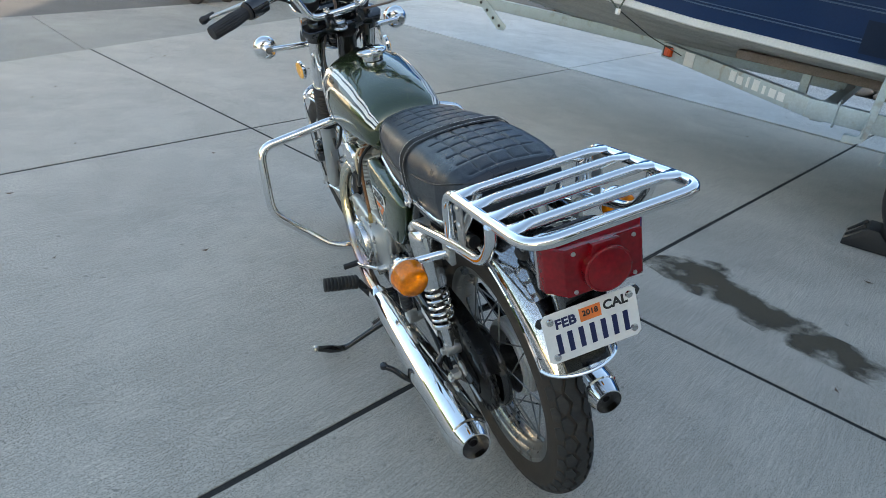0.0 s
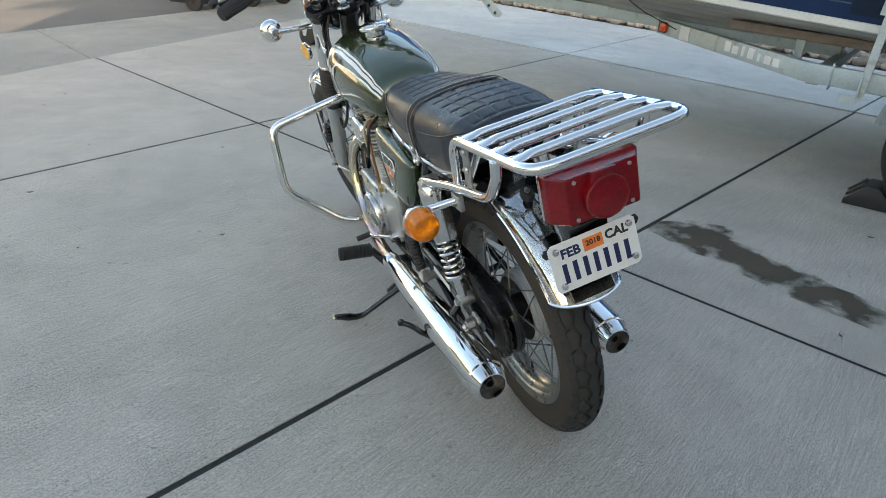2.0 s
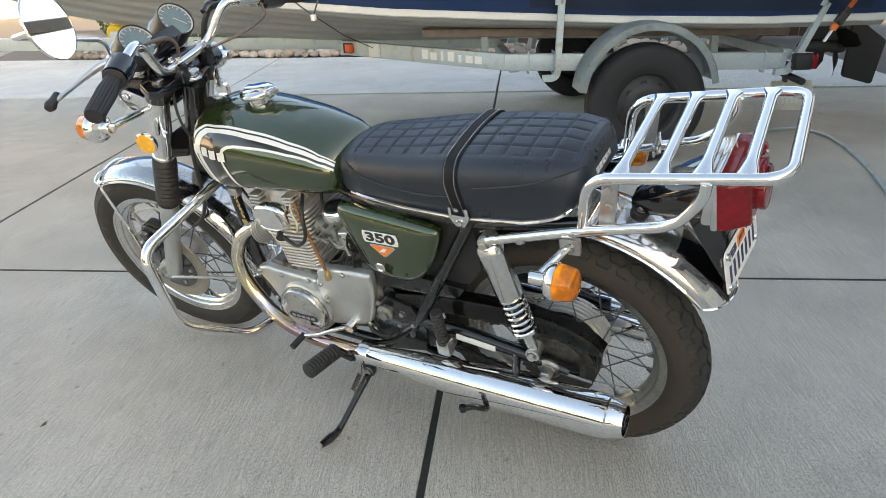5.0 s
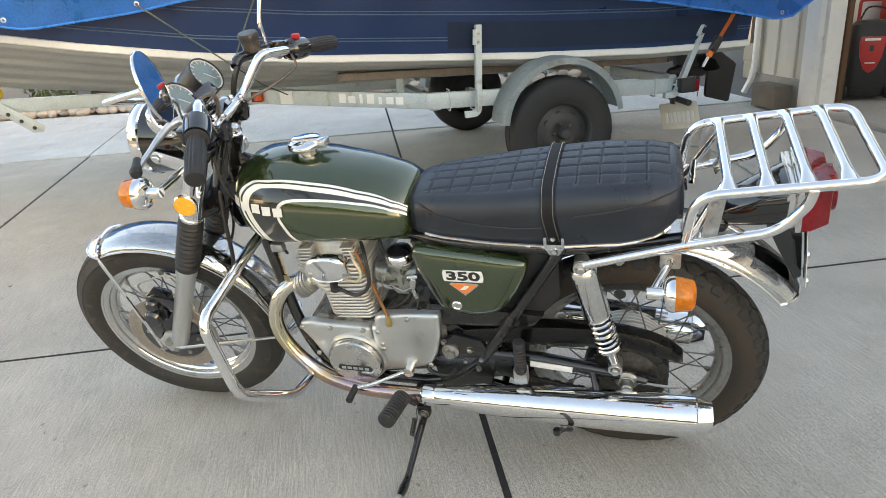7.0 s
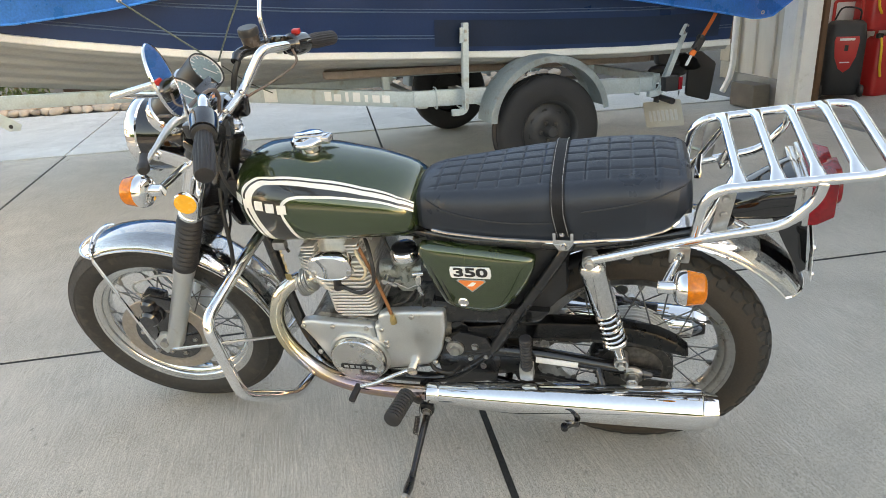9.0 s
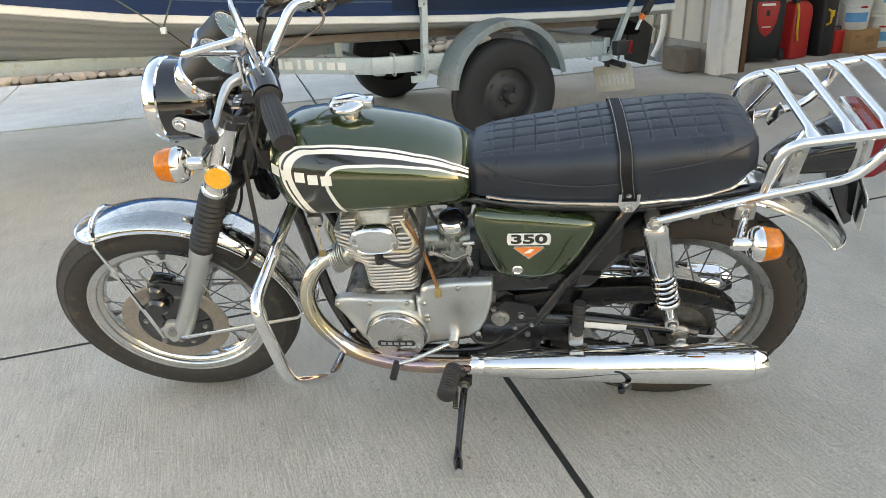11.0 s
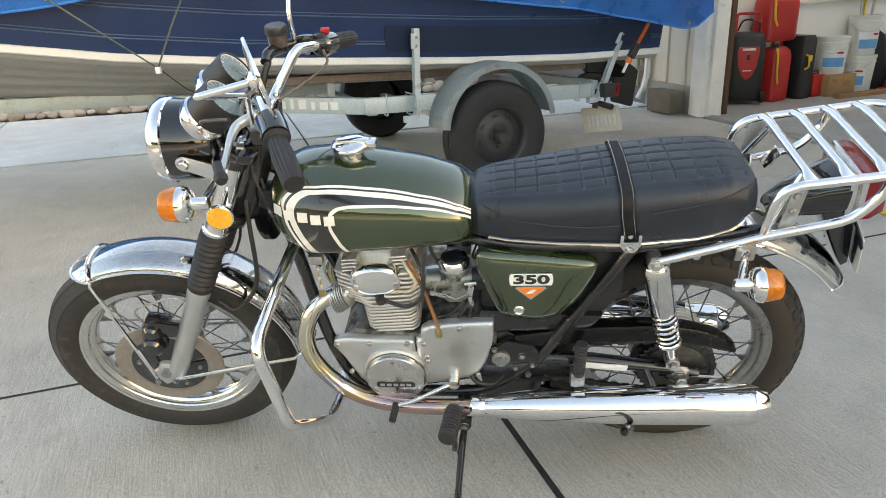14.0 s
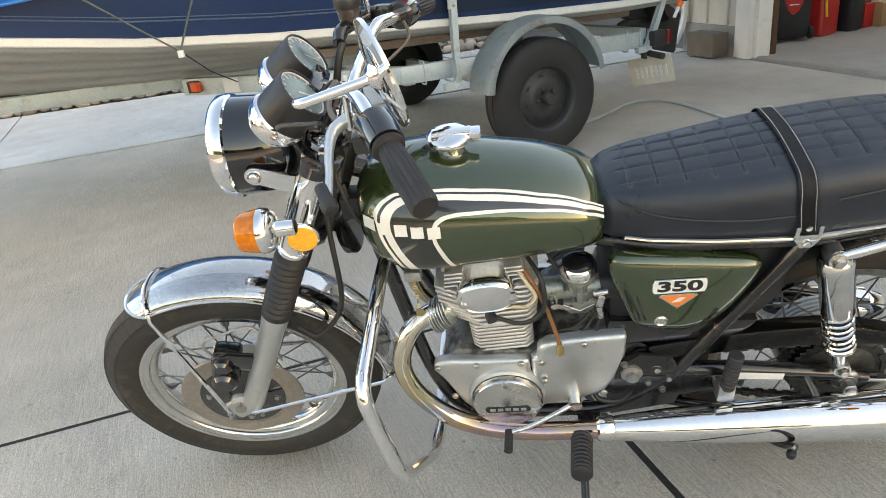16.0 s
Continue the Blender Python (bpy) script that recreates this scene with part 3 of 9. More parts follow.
def wheel(at, R, w, m, drum, disc, rim_r):
    b = B()
    lathe(b, [(rim_r + 0.012, -0.035), (rim_r + 0.013, -0.032), (rim_r + 0.004, -0.030), (rim_r - 0.008, -0.029), (rim_r - 0.012, -0.026), (rim_r - 0.014, -0.020), (rim_r - 0.024, -0.014), (rim_r - 0.028, -0.006), (rim_r - 0.028, 0.006), (rim_r - 0.024, 0.014), (rim_r - 0.014, 0.020), (rim_r - 0.012, 0.026), (rim_r - 0.008, 0.029), (rim_r + 0.004, 0.030), (rim_r + 0.013, 0.032), (rim_r + 0.012, 0.035), (rim_r + 0.002, 0.031), (rim_r - 0.006, 0.0), (rim_r + 0.002, -0.031), (rim_r + 0.012, -0.035)], 72, AX)
    rim = part("wheel", b, "rim_chrome" if disc else "rim_dull", moto, "chrome wire-spoked wheel rim" if disc else "dulled grey wire-spoked wheel rim", m @ Matrix.Translation(at))
    b = B()
    mid = rim_r + 0.006 + (R - 0.004 - rim_r - 0.006) * 0.42
    lathe(b, ring_profile(R - 0.004, w, rim_r + 0.006), 96, AX)
    part("tyre", b, "rubber" if disc else "rubber_dusty", rim, "worn black rubber tyre" if disc else "dusty brownish-black rubber tyre")
    b = B()
    crown = lambda x: mid + (R - 0.004 - mid) * math.sqrt(max(1 - (x / (w / 2)) ** 2, 0.0))

    def block(poly, rise):
        """A raised piece of tread from corners (offset across, angle)."""
        lo = [b.verts.new((x, math.sin(a) * (crown(x) - 0.002), math.cos(a) * (crown(x) - 0.002))) for x, a in poly]
        hi = [b.verts.new((x * 1.01, math.sin(a) * (crown(x) + rise), math.cos(a) * (crown(x) + rise))) for x, a in poly]
        b.faces.new(hi)
        for j in range(len(poly)):
            b.faces.new((lo[j], lo[(j + 1) % len(poly)], hi[(j + 1) % len(poly)], hi[j]))

    if disc:      # ribbed front tyre
        cnt = 70
        for k, (off, hw) in enumerate(((-0.032, 0.011), (-0.012, 0.013), (0.012, 0.013), (0.032, 0.011))):
            for i in range(cnt):
                a0 = 2 * math.pi * (i + 0.5 * (k % 2) + 0.15) / cnt
                a1 = a0 + 2 * math.pi * 0.97 / cnt
                x0, x1 = (off - hw) * w / 0.09, (off + hw) * w / 0.09
                block([(x0, a0), (x1, a0), (x1, a1), (x0, a1)], 0.0046)
    else:         # zigzag centre rib between two rows of six-sided blocks and the shoulder lugs
        cnt = 42
        P = 2 * math.pi / cnt
        for i in range(2 * cnt):
            z0, z1 = (0.0048, -0.0048) if i % 2 == 0 else (-0.0048, 0.0048)
            block([(z0 - 0.0095, i * P / 2), (z0 + 0.0095, i * P / 2), (z1 + 0.0095, (i + 1) * P / 2), (z1 - 0.0095, (i + 1) * P / 2)], 0.0062)
        for sg in (-1, 1):
            for i in range(cnt):
                a = (i + (0.5 if sg > 0 else 0.0)) * P
                hexa = [(0.0135, a - 0.10 * P), (0.0135, a + 0.10 * P), (0.0215, a + 0.43 * P), (0.0310, a + 0.26 * P), (0.0310, a - 0.26 * P), (0.0215, a - 0.43 * P)]
                block([(sg * x, q) for x, q in hexa], 0.0062)
                a += P / 2
                block([(sg * x, q) for x, q in ((0.0300, a - 0.10 * P), (0.0300, a + 0.10 * P), (0.0350, a + 0.36 * P), (0.0410, a + 0.28 * P), (0.0410, a - 0.28 * P), (0.0350, a - 0.36 * P))], 0.0045)
    bmesh.ops.recalc_face_normals(b, faces=b.faces[:])
    part("tread", b, "rubber", rim, "zigzag tread blocks")
    b = B()
    lathe(b, [(0.012, -0.085), (0.024, -0.083), (0.028, -0.06), (drum * 0.8, -0.052), (drum, -0.046), (drum, -0.040), (drum * 0.55, -0.034), (0.035, -0.02), (0.035, 0.02), (drum * 0.55, 0.034), (drum, 0.040), (drum, 0.046), (drum * 0.8, 0.052), (0.03, 0.06), (0.024, 0.083), (0.012, 0.085)], 40, AX)
    part("hub", b, "alloy_dull" if disc else "chain", rim, "dull cast alloy hub" if disc else "dark oily cast hub")
    # spokes: four kinds, nine of each
    for kind in range(4):
        sx, lead = (-1 if kind < 2 else 1), (1 if kind % 2 else -1)
        b = B()
        a = radians(lead * 34)
        hubp = Vector((sx * 0.045, -math.sin(a) * drum * 0.95, math.cos(a) * drum * 0.95))
        rimp = Vector((sx * 0.006, math.sin(a) * 0.045, rim_r - 0.024))
        rod(b, hubp, rimp, 0.0019, 6)
        rod(b, rimp, rimp.lerp(hubp, 0.11), 0.0042, 6)
        turn = lambda i: Matrix.Rotation(2 * math.pi * (i + kind * 0.25) / 9, 4, "X")
        me = part("spoke", b, "spoke", rim, m=turn(0)).data
        for i in range(1, 9):
            same("spoke", me, rim, Matrix.Rotation(2 * math.pi * (i + kind * 0.25) / 9, 4, "X"))
    b = B()
    rod(b, (0.012, 0.0, -(rim_r - 0.01)), (0.012, 0.0, -(rim_r - 0.045)), 0.0035, 8)
    part("valve", b, "grip", rim)
    return rim


rear = wheel(REAR, 0.3200, 0.091, Matrix(), 0.085, False, 0.2310)
front = wheel(FRONT, 0.3178, 0.092, WHEELED, 0.062, True, 0.2270)

# brake disc and calliper on the left of the front wheel
b = B()
lathe(b, [(0.088, -0.062), (0.108, -0.062), (0.109, -0.0615), (0.110, -0.062), (0.137, -0.062), (0.138, -0.061), (0.138, -0.057), (0.088, -0.057), (0.088, -0.062)], 64, AX)
disc_ob = part("brake_disc", b, "disc", front, "brown-grey steel brake disc")
b = B()
lathe(b, [(0.030, -0.075), (0.060, -0.066), (0.096, -0.064), (0.096, -0.058), (0.03, -0.058)], 40, AX)
part("disc_carrier", b, "black", front)
for i in range(6):
    a = 2 * math.pi * i / 6 + 0.3
    part("disc_bolt", hexbolt(B(), (-0.064, math.sin(a) * 0.076, math.cos(a) * 0.076), (-1, 0, 0), 0.006, 0.005), "bolt", front)


def fork_point(side, w):
    """A point on a fork leg's axis."""
    base = Vector((side * 0.084 - 0.018, FRONT.y - 0.026, FRONT.z - 0.010))
    return base + AXIS * ((w - base.z) / AXIS.z)


for sgn in (-1, 1):
    b = B()
    lo, hi = fork_point(sgn, 0.312), fork_point(sgn, 0.600)
    lathe(b, [(0, 0), (0.021, 0.0), (0.0255, 0.02), (0.025, 0.06), (0.025, 0.29), (0.0275, 0.298), (0.0275, 0.324), (0.0, 0.324)], 24, between(lo, hi))
    box(b, (0.026, 0.06, 0.055), fork_point(sgn, 0.330) + Vector((0, 0.030, -0.014)), (-27, 0, 0), 0.008)
    part("fork_slider", b, "alloy", moto, "dull cast alloy lower fork leg", STEERED)
    b = B()
    a0, a1 = fork_point(sgn, 0.600), fork_point(sgn, 0.757)
    ln = (a1 - a0).length
    prof = [(0.023, 0.0), (0.030, 0.002)]
    for i in range(10):
        h = 0.012 + (ln - 0.02) * i / 10
        k = (ln - 0.02) / 10
        prof += [(0.0295, h), (0.0315, h + k * 0.25), (0.0295, h + k * 0.55), (0.0245, h + k * 0.78)]
    prof += [(0.030, ln - 0.006), (0.023, ln)]
    lathe(b, prof, 28, between(a0, a1))
    part("fork_boot", b, "grip", moto, "ribbed black rubber fork gaiter", STEERED)
    b = B()
    c0, c1 = fork_point(sgn, 0.757), fork_point(sgn, 0.93)
    lathe(b, [(0.027, 0), (0.0285, 0.003), (0.0285, 0.010), (0.0260, 0.013), (0.0252, 0.016), (0.0252, (c1 - c0).length - 0.01), (0.024, (c1 - c0).length)], 28, between(c0, c1))
    part("fork_cover", b, "chrome", moto, "chrome upper fork cover", STEERED)
    b = B()
    t0 = fork_point(sgn, 0.925)
    lathe(b, [(0.0, 0), (0.03, 0), (0.03, 0.03), (0.024, 0.034), (0, 0.034)], 24, between(t0, t0 + AXIS))
    part("fork_clamp", b, "black", moto, "", STEERED)
    b = B()
    hexbolt(b, t0 + AXIS * 0.046, AXIS, 0.016, 0.012)
    part("fork_cap", b, "chrome_soft", moto, "chrome hex fork cap", STEERED)
    # amber side reflector
    b = B()
    p = fork_point(sgn, 0.836) + Vector((sgn * 0.056, -0.010, 0))
    nrm = Vector((sgn, -0.14, 0)).normalized()
    lathe(b, [(0, 0), (0.026, 0), (0.028, 0.004), (0.028, 0.010), (0.025, 0.012)], 28, between(p, p + nrm))
    refl = part("reflector", b, "chrome", moto, "", STEERED)
    b = B()
    lathe(b, [(0.026, 0.009), (0.025, 0.013), (0.015, 0.0145), (0, 0.015)], 28, between(p, p + nrm))
    part("lens", b, "amber_flat", refl, "amber reflector lens")
    # headlight ear
    b = B()
    e0 = fork_point(sgn, 0.90)
    boss = [(e0.y + 0.086 + 0.017 * math.cos(radians(a)), e0.z + 0.030 + 0.017 * math.sin(radians(a))) for a in range(-100, 101, 20)]
    prism(b, boss + [(e0.y + 0.03, e0.z + 0.026), (e0.y - 0.018, e0.z + 0.010), (e0.y - 0.002, e0.z - 0.052), (e0.y + 0.016, e0.z - 0.050), (e0.y + 0.045, e0.z - 0.006)], sgn * 0.104, sgn * 0.108, "x", 0.0012)
    hexbolt(b, (sgn * 0.108, e0.y + 0.086, e0.z + 0.030), (sgn, 0, 0), 0.009, 0.008)
    part("headlight_bracket", b, "chrome", moto, "", STEERED)

# yokes and steering nut
b = B()
tp = fork_point(0, 0.955)
prism(b, [(-0.128, -0.030), (-0.112, -0.056), (-0.085, -0.062), (-0.060, -0.052), (-0.03, -0.060), (0.03, -0.060), (0.06, -0.052), (0.085, -0.062), (0.112, -0.056), (0.128, -0.030), (0.115, 0.006), (0.05, 0.034), (-0.05, 0.034), (-0.115, 0.006)], -0.010, 0.012, "z", 0.005)
part("top_yoke", b, "black", moto, "gloss black top fork yoke", STEERED @ Matrix.Translation(tp + Vector((0, -0.005, 0))) @ Matrix.Rotation(RAKE, 4, "X") @ Matrix.Translation((0, 0.022, 0)))
b = B()
bp = fork_point(0, 0.775)
prism(b, [(-0.086, -0.022), (-0.05, -0.055), (0.05, -0.055), (0.086, -0.022), (0.086, 0.018), (-0.086, 0.018)], -0.014, 0.014, "z", 0.006)
part("lower_yoke", b, "frame_black", moto, "", STEERED @ Matrix.Translation(bp) @ Matrix.Rotation(RAKE, 4, "X"))
b = B()
sn = tp + AXIS * 0.012 + Vector((-0.02, -0.048, -0.012))
lathe(b, [(0, 0), (0.024, 0), (0.024, 0.004), (0.02, 0.006)], 24, between(sn, sn + AXIS))
hexbolt(b, sn + AXIS * 0.005, AXIS, 0.017, 0.014)
part("steering_nut", b, "chrome_soft", moto, "chrome steering stem nut", STEERED)
b = B()
rod(b, fork_point(0, 0.75) + Vector((0, -0.05, 0)), fork_point(0, 0.93) + Vector((0, -0.045, 0)), 0.03, 24)
part("headstock", b, "frame_black", moto)

# front fender with its stays
FF = FRONT + Vector((0, -0.016, -0.008))


def arc_fender(c, r, a0, a1, half, drop, n=40, flat=0.0, nose=0.0):
    rows = []
    for i in range(n + 1):
        a = radians(a0 + (a1 - a0) * i / n)
        row = []
        for j in range(29):
            s = -1 + 2 * j / 28
            ang = s * radians(84)
            x, dr = math.sin(ang) * half / math.sin(radians(84)), (1 - math.cos(ang)) * drop
            rr = r - dr
            q = a - radians(flat) * s * s * max(0.0, (i / n - 0.8) / 0.2) + radians(nose) * s * s * max(0.0, 1 - i / n / 0.12)
            row.append((c.x + x, c.y + math.cos(q) * rr, c.z + math.sin(q) * rr))
        rows.append(row)
    return rows


b = B()
sheet(b, arc_fender(FF, 0.354, 61, 184, 0.064, 0.034, 60, 7.0, 8.0), 0.0022)
ff = part("front_fender", b, "chrome", moto, "polished chrome front fender", WHEELED)
for sgn in (-1, 1):
    b = B()
    rows = arc_fender(FF, 0.354, 61, 184, 0.064, 0.034, 60, 7.0, 8.0)
    tube(b, [r[0 if sgn < 0 else -1] for r in rows[::-1]] + [rows[0][j] for j in (range(0, 15) if sgn < 0 else range(28, 13, -1))], 0.0032, 6)
    part("rolled_edge", b, "chrome", ff)


def fender_loop(a, r=0.358, half=0.066, drop=0.036):
    rows = arc_fender(FF, r, a, a + 1, half, drop, 1)
    return [Vector(p) for p in rows[0]]


b = B()
lp = fender_loop(71)
foot = lambda s: Vector((FRONT.x + s * 0.098, FRONT.y + 0.025, FRONT.z - 0.02))
tube(b, [foot(-1), lp[0] + Vector((-0.006, 0, -0.01))] + lp + [lp[-1] + Vector((0.006, 0, -0.01)), foot(1)], 0.0048, 8)
part("front_stay", b, "chrome", moto, "thin chrome fender stay", WHEELED)
b = B()
lp = fender_loop(177)
foot2 = lambda s: Vector((FRONT.x + s * 0.098, FRONT.y - 0.02, FRONT.z - 0.02))
tube(b, [foot2(-1), lp[0] + Vector((-0.006, 0.012, -0.008))] + lp + [lp[-1] + Vector((0.006, 0.012, -0.008)), foot2(1)], 0.0048, 8)
part("rear_stay", b, "chrome", moto, "thin chrome fender stay", WHEELED)
for s in (-1, 1):
    part("axle_end", rod(B(), (FRONT.x + s * 0.06, FRONT.y, FRONT.z), (FRONT.x + s * 0.100, FRONT.y, FRONT.z), 0.012, 16), "bolt", moto, "", WHEELED)
    for dy in (0.025, -0.02):
        part("stay_bolt", hexbolt(B(), (FRONT.x + s * 0.104, FRONT.y + dy, FRONT.z - 0.02), (s, 0, 0), 0.006, 0.005), "bolt", moto, "", WHEELED)

# calliper, ahead of the left leg
b = B()
cc = Vector((-0.080, FRONT.y - 0.004, FRONT.z + 0.118))
box(b, (0.058, 0.062, 0.085), cc, (18, 0, 0), 0.016, 3)
lathe(b, [(0, 0), (0.027, 0), (0.027, 0.02), (0.02, 0.028), (0, 0.028)], 24, between(cc + Vector((-0.028, 0.004, -0.016)), cc + Vector((-0.1, 0.004, -0.016))))
lathe(b, [(0, 0), (0.02, 0), (0.02, 0.012), (0.014, 0.018), (0, 0.018)], 20, between(cc + Vector((-0.028, -0.004, 0.024)), cc + Vector((-0.1, -0.004, 0.024))))
part("brake_calliper", b, "black", moto, "black painted brake calliper", WHEELED)
b = B()
prism(b, [(cc.y - 0.095, cc.z - 0.005), (cc.y + 0.01, cc.z + 0.01), (cc.y + 0.01, cc.z + 0.045), (cc.y - 0.02, cc.z + 0.055), (cc.y - 0.10, cc.z + 0.03)], -0.112, -0.098, "x", 0.004)
part("calliper_arm", b, "black", moto, "", WHEELED)
b = B()
tube(b, spline([cc + Vector((-0.02, 0.012, 0.045)), cc + Vector((-0.02, 0.02, 0.085)), cc + Vector((-0.02, -0.02, 0.105)), cc + Vector((-0.02, -0.10, 0.115)), fork_point(-1, 0.47) + Vector((-0.01, -0.035, 0))]), 0.003, 8)
part("brake_pipe", b, "steel", moto, "", WHEELED)

# headlight
hc, hd = Vector((-0.012, 1.108, 0.937)), Vector((0, 1, 0.05)).normalized()
b = B()
lathe(b, [(0.0, -0.125), (0.03, -0.122), (0.055, -0.108), (0.074, -0.08), (0.084, -0.045), (0.087, 0.0), (0.0875, 0.012)], 40, between(hc, hc + hd))
hl = part("headlight", b, "black", moto, "gloss black headlight bowl", STEERED)
b = B()
lathe(b, [(0.087, 0.006), (0.0905, 0.009), (0.0915, 0.016), (0.0895, 0.030), (0.083, 0.037), (0.078, 0.035)], 40, between(hc, hc + hd))
part("headlight_rim", b, "chrome", hl, "chrome headlight rim")
b = B()
lathe(b, [(0.08, 0.034), (0.06, 0.046), (0.03, 0.052), (0.0, 0.054)], 32, between(hc, hc + hd))
part("headlight_lens", b, "glass", hl)
b = B()
lathe(b, [(0.08, 0.03), (0.06, 0.0), (0.03, -0.02), (0, -0.025)], 32, between(hc, hc + hd))
part("headlight_reflector", b, "mirror", hl)

# two instruments
for sgn, name in ((-1, "tachometer"), (1, "speedometer")):
    gc = Vector((-0.099, 0.954, 1.063)) if sgn < 0 else Vector((0.041, 0.968, 1.060))
    gd = Vector((0, -0.80, 0.60)).normalized()
    b = B()
    lathe(b, [(0, -0.082), (0.03, -0.082), (0.0435, -0.070), (0.0440, -0.02), (0.0445, 0.0), (0.0435, 0.004), (0.041, 0.004), (0.0405, -0.004)], 32, between(gc, gc + gd))
    g = part("instrument", b, "satin_black", moto, "black instrument pod", STEERED)
    b = B()
    lathe(b, [(0.020, -0.096), (0.036, -0.090), (0.0445, -0.076), (0.0455, -0.066), (0.0452, -0.0645), (0.0475, -0.063), (0.0478, -0.058), (0.0455, -0.055), (0.042, -0.054)], 32, between(gc, gc + gd))
    part("chrome_band", b, "chrome", g)
    b = B()
    lathe(b, [(0.041, -0.004), (0.0, -0.004)], 32, between(gc, gc + gd))
    part("dial", b, "dial", g, "dial face with the sky's reflection in its blue-grey colour")
    b = B()
    lathe(b, [(0.0408, 0.001), (0.0395, 0.0012), (0.0378, -0.0035)], 32, between(gc, gc + gd))
    part("dial_ring", b, "white", g, "white inner ring")
    b = B()
    fr = between(gc, gc + gd)
    for i in range(15):
        a = radians(-40 + 260 * i / 14)
        box(b, (0.0014 if i % 2 else 0.0030, 0.006 if i % 2 else 0.0095, 0.0006), fr @ Vector((math.cos(a) * 0.034, math.sin(a) * 0.034, -0.003)), fr.to_3x3().to_4x4() @ Matrix.Rotation(a - math.pi / 2, 4, "Z"))
    box(b, (0.0026, 0.034, 0.0008), fr @ Vector((0.006, -0.008, -0.002)), fr.to_3x3().to_4x4() @ Matrix.Rotation(0.6, 4, "Z"))
    part("dial_marks", b, "white", g)
    b = B()
    lathe(b, [(0.041, 0.0), (0.03, 0.002), (0.0, 0.003)], 32, between(gc, gc + gd))
    part("dial_glass", b, "glass", g).visible_shadow = False
b = B()
box(b, (0.075, 0.03, 0.05), (-0.03, 0.955, 1.035), (50, 0, 0), 0.006)
box(b, (0.11, 0.02, 0.03), (-0.03, 0.965, 0.985), (50, 0, 0), 0.006)
part("instrument_bracket", b, "black", moto, "", STEERED)

# handlebar: risers, bar, grips, switch pods, levers
RB = Vector((-0.020, 0.905, 0.993))
BAR = {-1: [RB, (-0.115, 0.905, 0.992), (-0.162, 0.872, 1.083), (-0.195, 0.852, 1.093), (-0.402, 0.766, 1.054)], 1: [RB, (0.045, 0.905, 0.996), (0.097, 0.850, 1.076), (0.132, 0.832, 1.066), (0.342, 0.772, 1.004)]}
half_bar = lambda s: [Vector(p) for p in BAR[s]]
b = B()
lft, rgt = fillet(half_bar(-1), 0.032, 6), fillet(half_bar(1), 0.032, 6)
tube(b, lft[::-1] + rgt[1:], 0.0111, 14)
part("handlebar", b, "chrome", moto, "chrome handlebar", STEERED)
for s in (-1, 1):
    b = B()
    box(b, (0.026, 0.034, 0.045), RB + Vector((s * 0.046, 0.0, -0.018)), (8, 0, 0), 0.006)
    part("bar_riser", b, "black", moto, "", STEERED)
    for dy in (-0.012, 0.012):
        part("riser_bolt", hexbolt(B(), RB + Vector((s * 0.046, dy, 0.009)), (0, 0, 1), 0.006, 0.009), "chrome_soft", moto, "", STEERED)
    e, i0 = half_bar(s)[4], half_bar(s)[3]
    ax = (e - i0).normalized()
    p0 = e - ax * 0.115
    b = B()
    prof = [(0, 0), (0.022, 0), (0.022, 0.005), (0.0155, 0.008)]
    prof += [(0.0155, 0.012), (0.0185, 0.05), (0.0175, 0.09), (0.0175, 0.118), (0.016, 0.122), (0, 0.122)]
    lathe(b, prof, 72, between(p0, p0 + ax))
    for v in b.verts:      # fine ribs along the rubber
        q_ = between(p0, p0 + ax).inverted() @ v.co
        if 0.011 < q_.z < 0.119:
            ang = math.atan2(q_.y, q_.x)
            k_ = 1 + 0.05 * math.cos(ang * 18)
            v.co = between(p0, p0 + ax) @ Vector((q_.x * k_, q_.y * k_, q_.z))
    part("grip", b, "grip", moto, "ribbed black rubber handlebar grip", STEERED)
    b = B()
    q = p0 - ax * 0.028
    lathe(b, [(0, -0.03), (0.02, -0.03), (0.026, -0.024), (0.027, 0.0), (0.025, 0.026), (0.0, 0.027)], 24, between(q, q + ax))
    box(b, (0.03, 0.034, 0.03), q + Vector((0, 0.02, -0.006)), None, 0.007)
    pod = part("switch_pod", b, "black", moto, "black switch housing", STEERED)
    if s > 0:
        b = B()
        box(b, (0.016, 0.02, 0.012), q + Vector((0, -0.005, 0.03)), None, 0.004)
        part("kill_switch", b, "red_plastic", pod, "red stop switch")
    b = B()   # lever
    l0 = q + Vector((-s * 0.03, 0.035, -0.002))
    lv = [Vector((-0.225, 0.862, 1.082)), Vector((-0.258, 0.882, 1.083)), Vector((-0.300, 0.884, 1.080)), Vector((-0.350, 0.879, 1.076)), Vector((-0.402, 0.875, 1.071))] if s < 0 else [l0, l0 + Vector((s * 0.02, 0.03, 0.0)), l0 + ax * 0.06 + Vector((0, 0.042, -0.002)), l0 + ax * 0.125 + Vector((0, 0.048, -0.003)), l0 + ax * 0.165 + Vector((0, 0.052, -0.002))]
    cv = spline(lv, 6)
    tube(b, cv, [0.0105 - 0.0055 * min(i / (len(cv) - 1) * 1.4, 1) for i in range(len(cv))], 10)
    part("lever", b, "alloy", moto, "satin alloy hand lever", STEERED)
    b = B()
    tip = cv[-1]
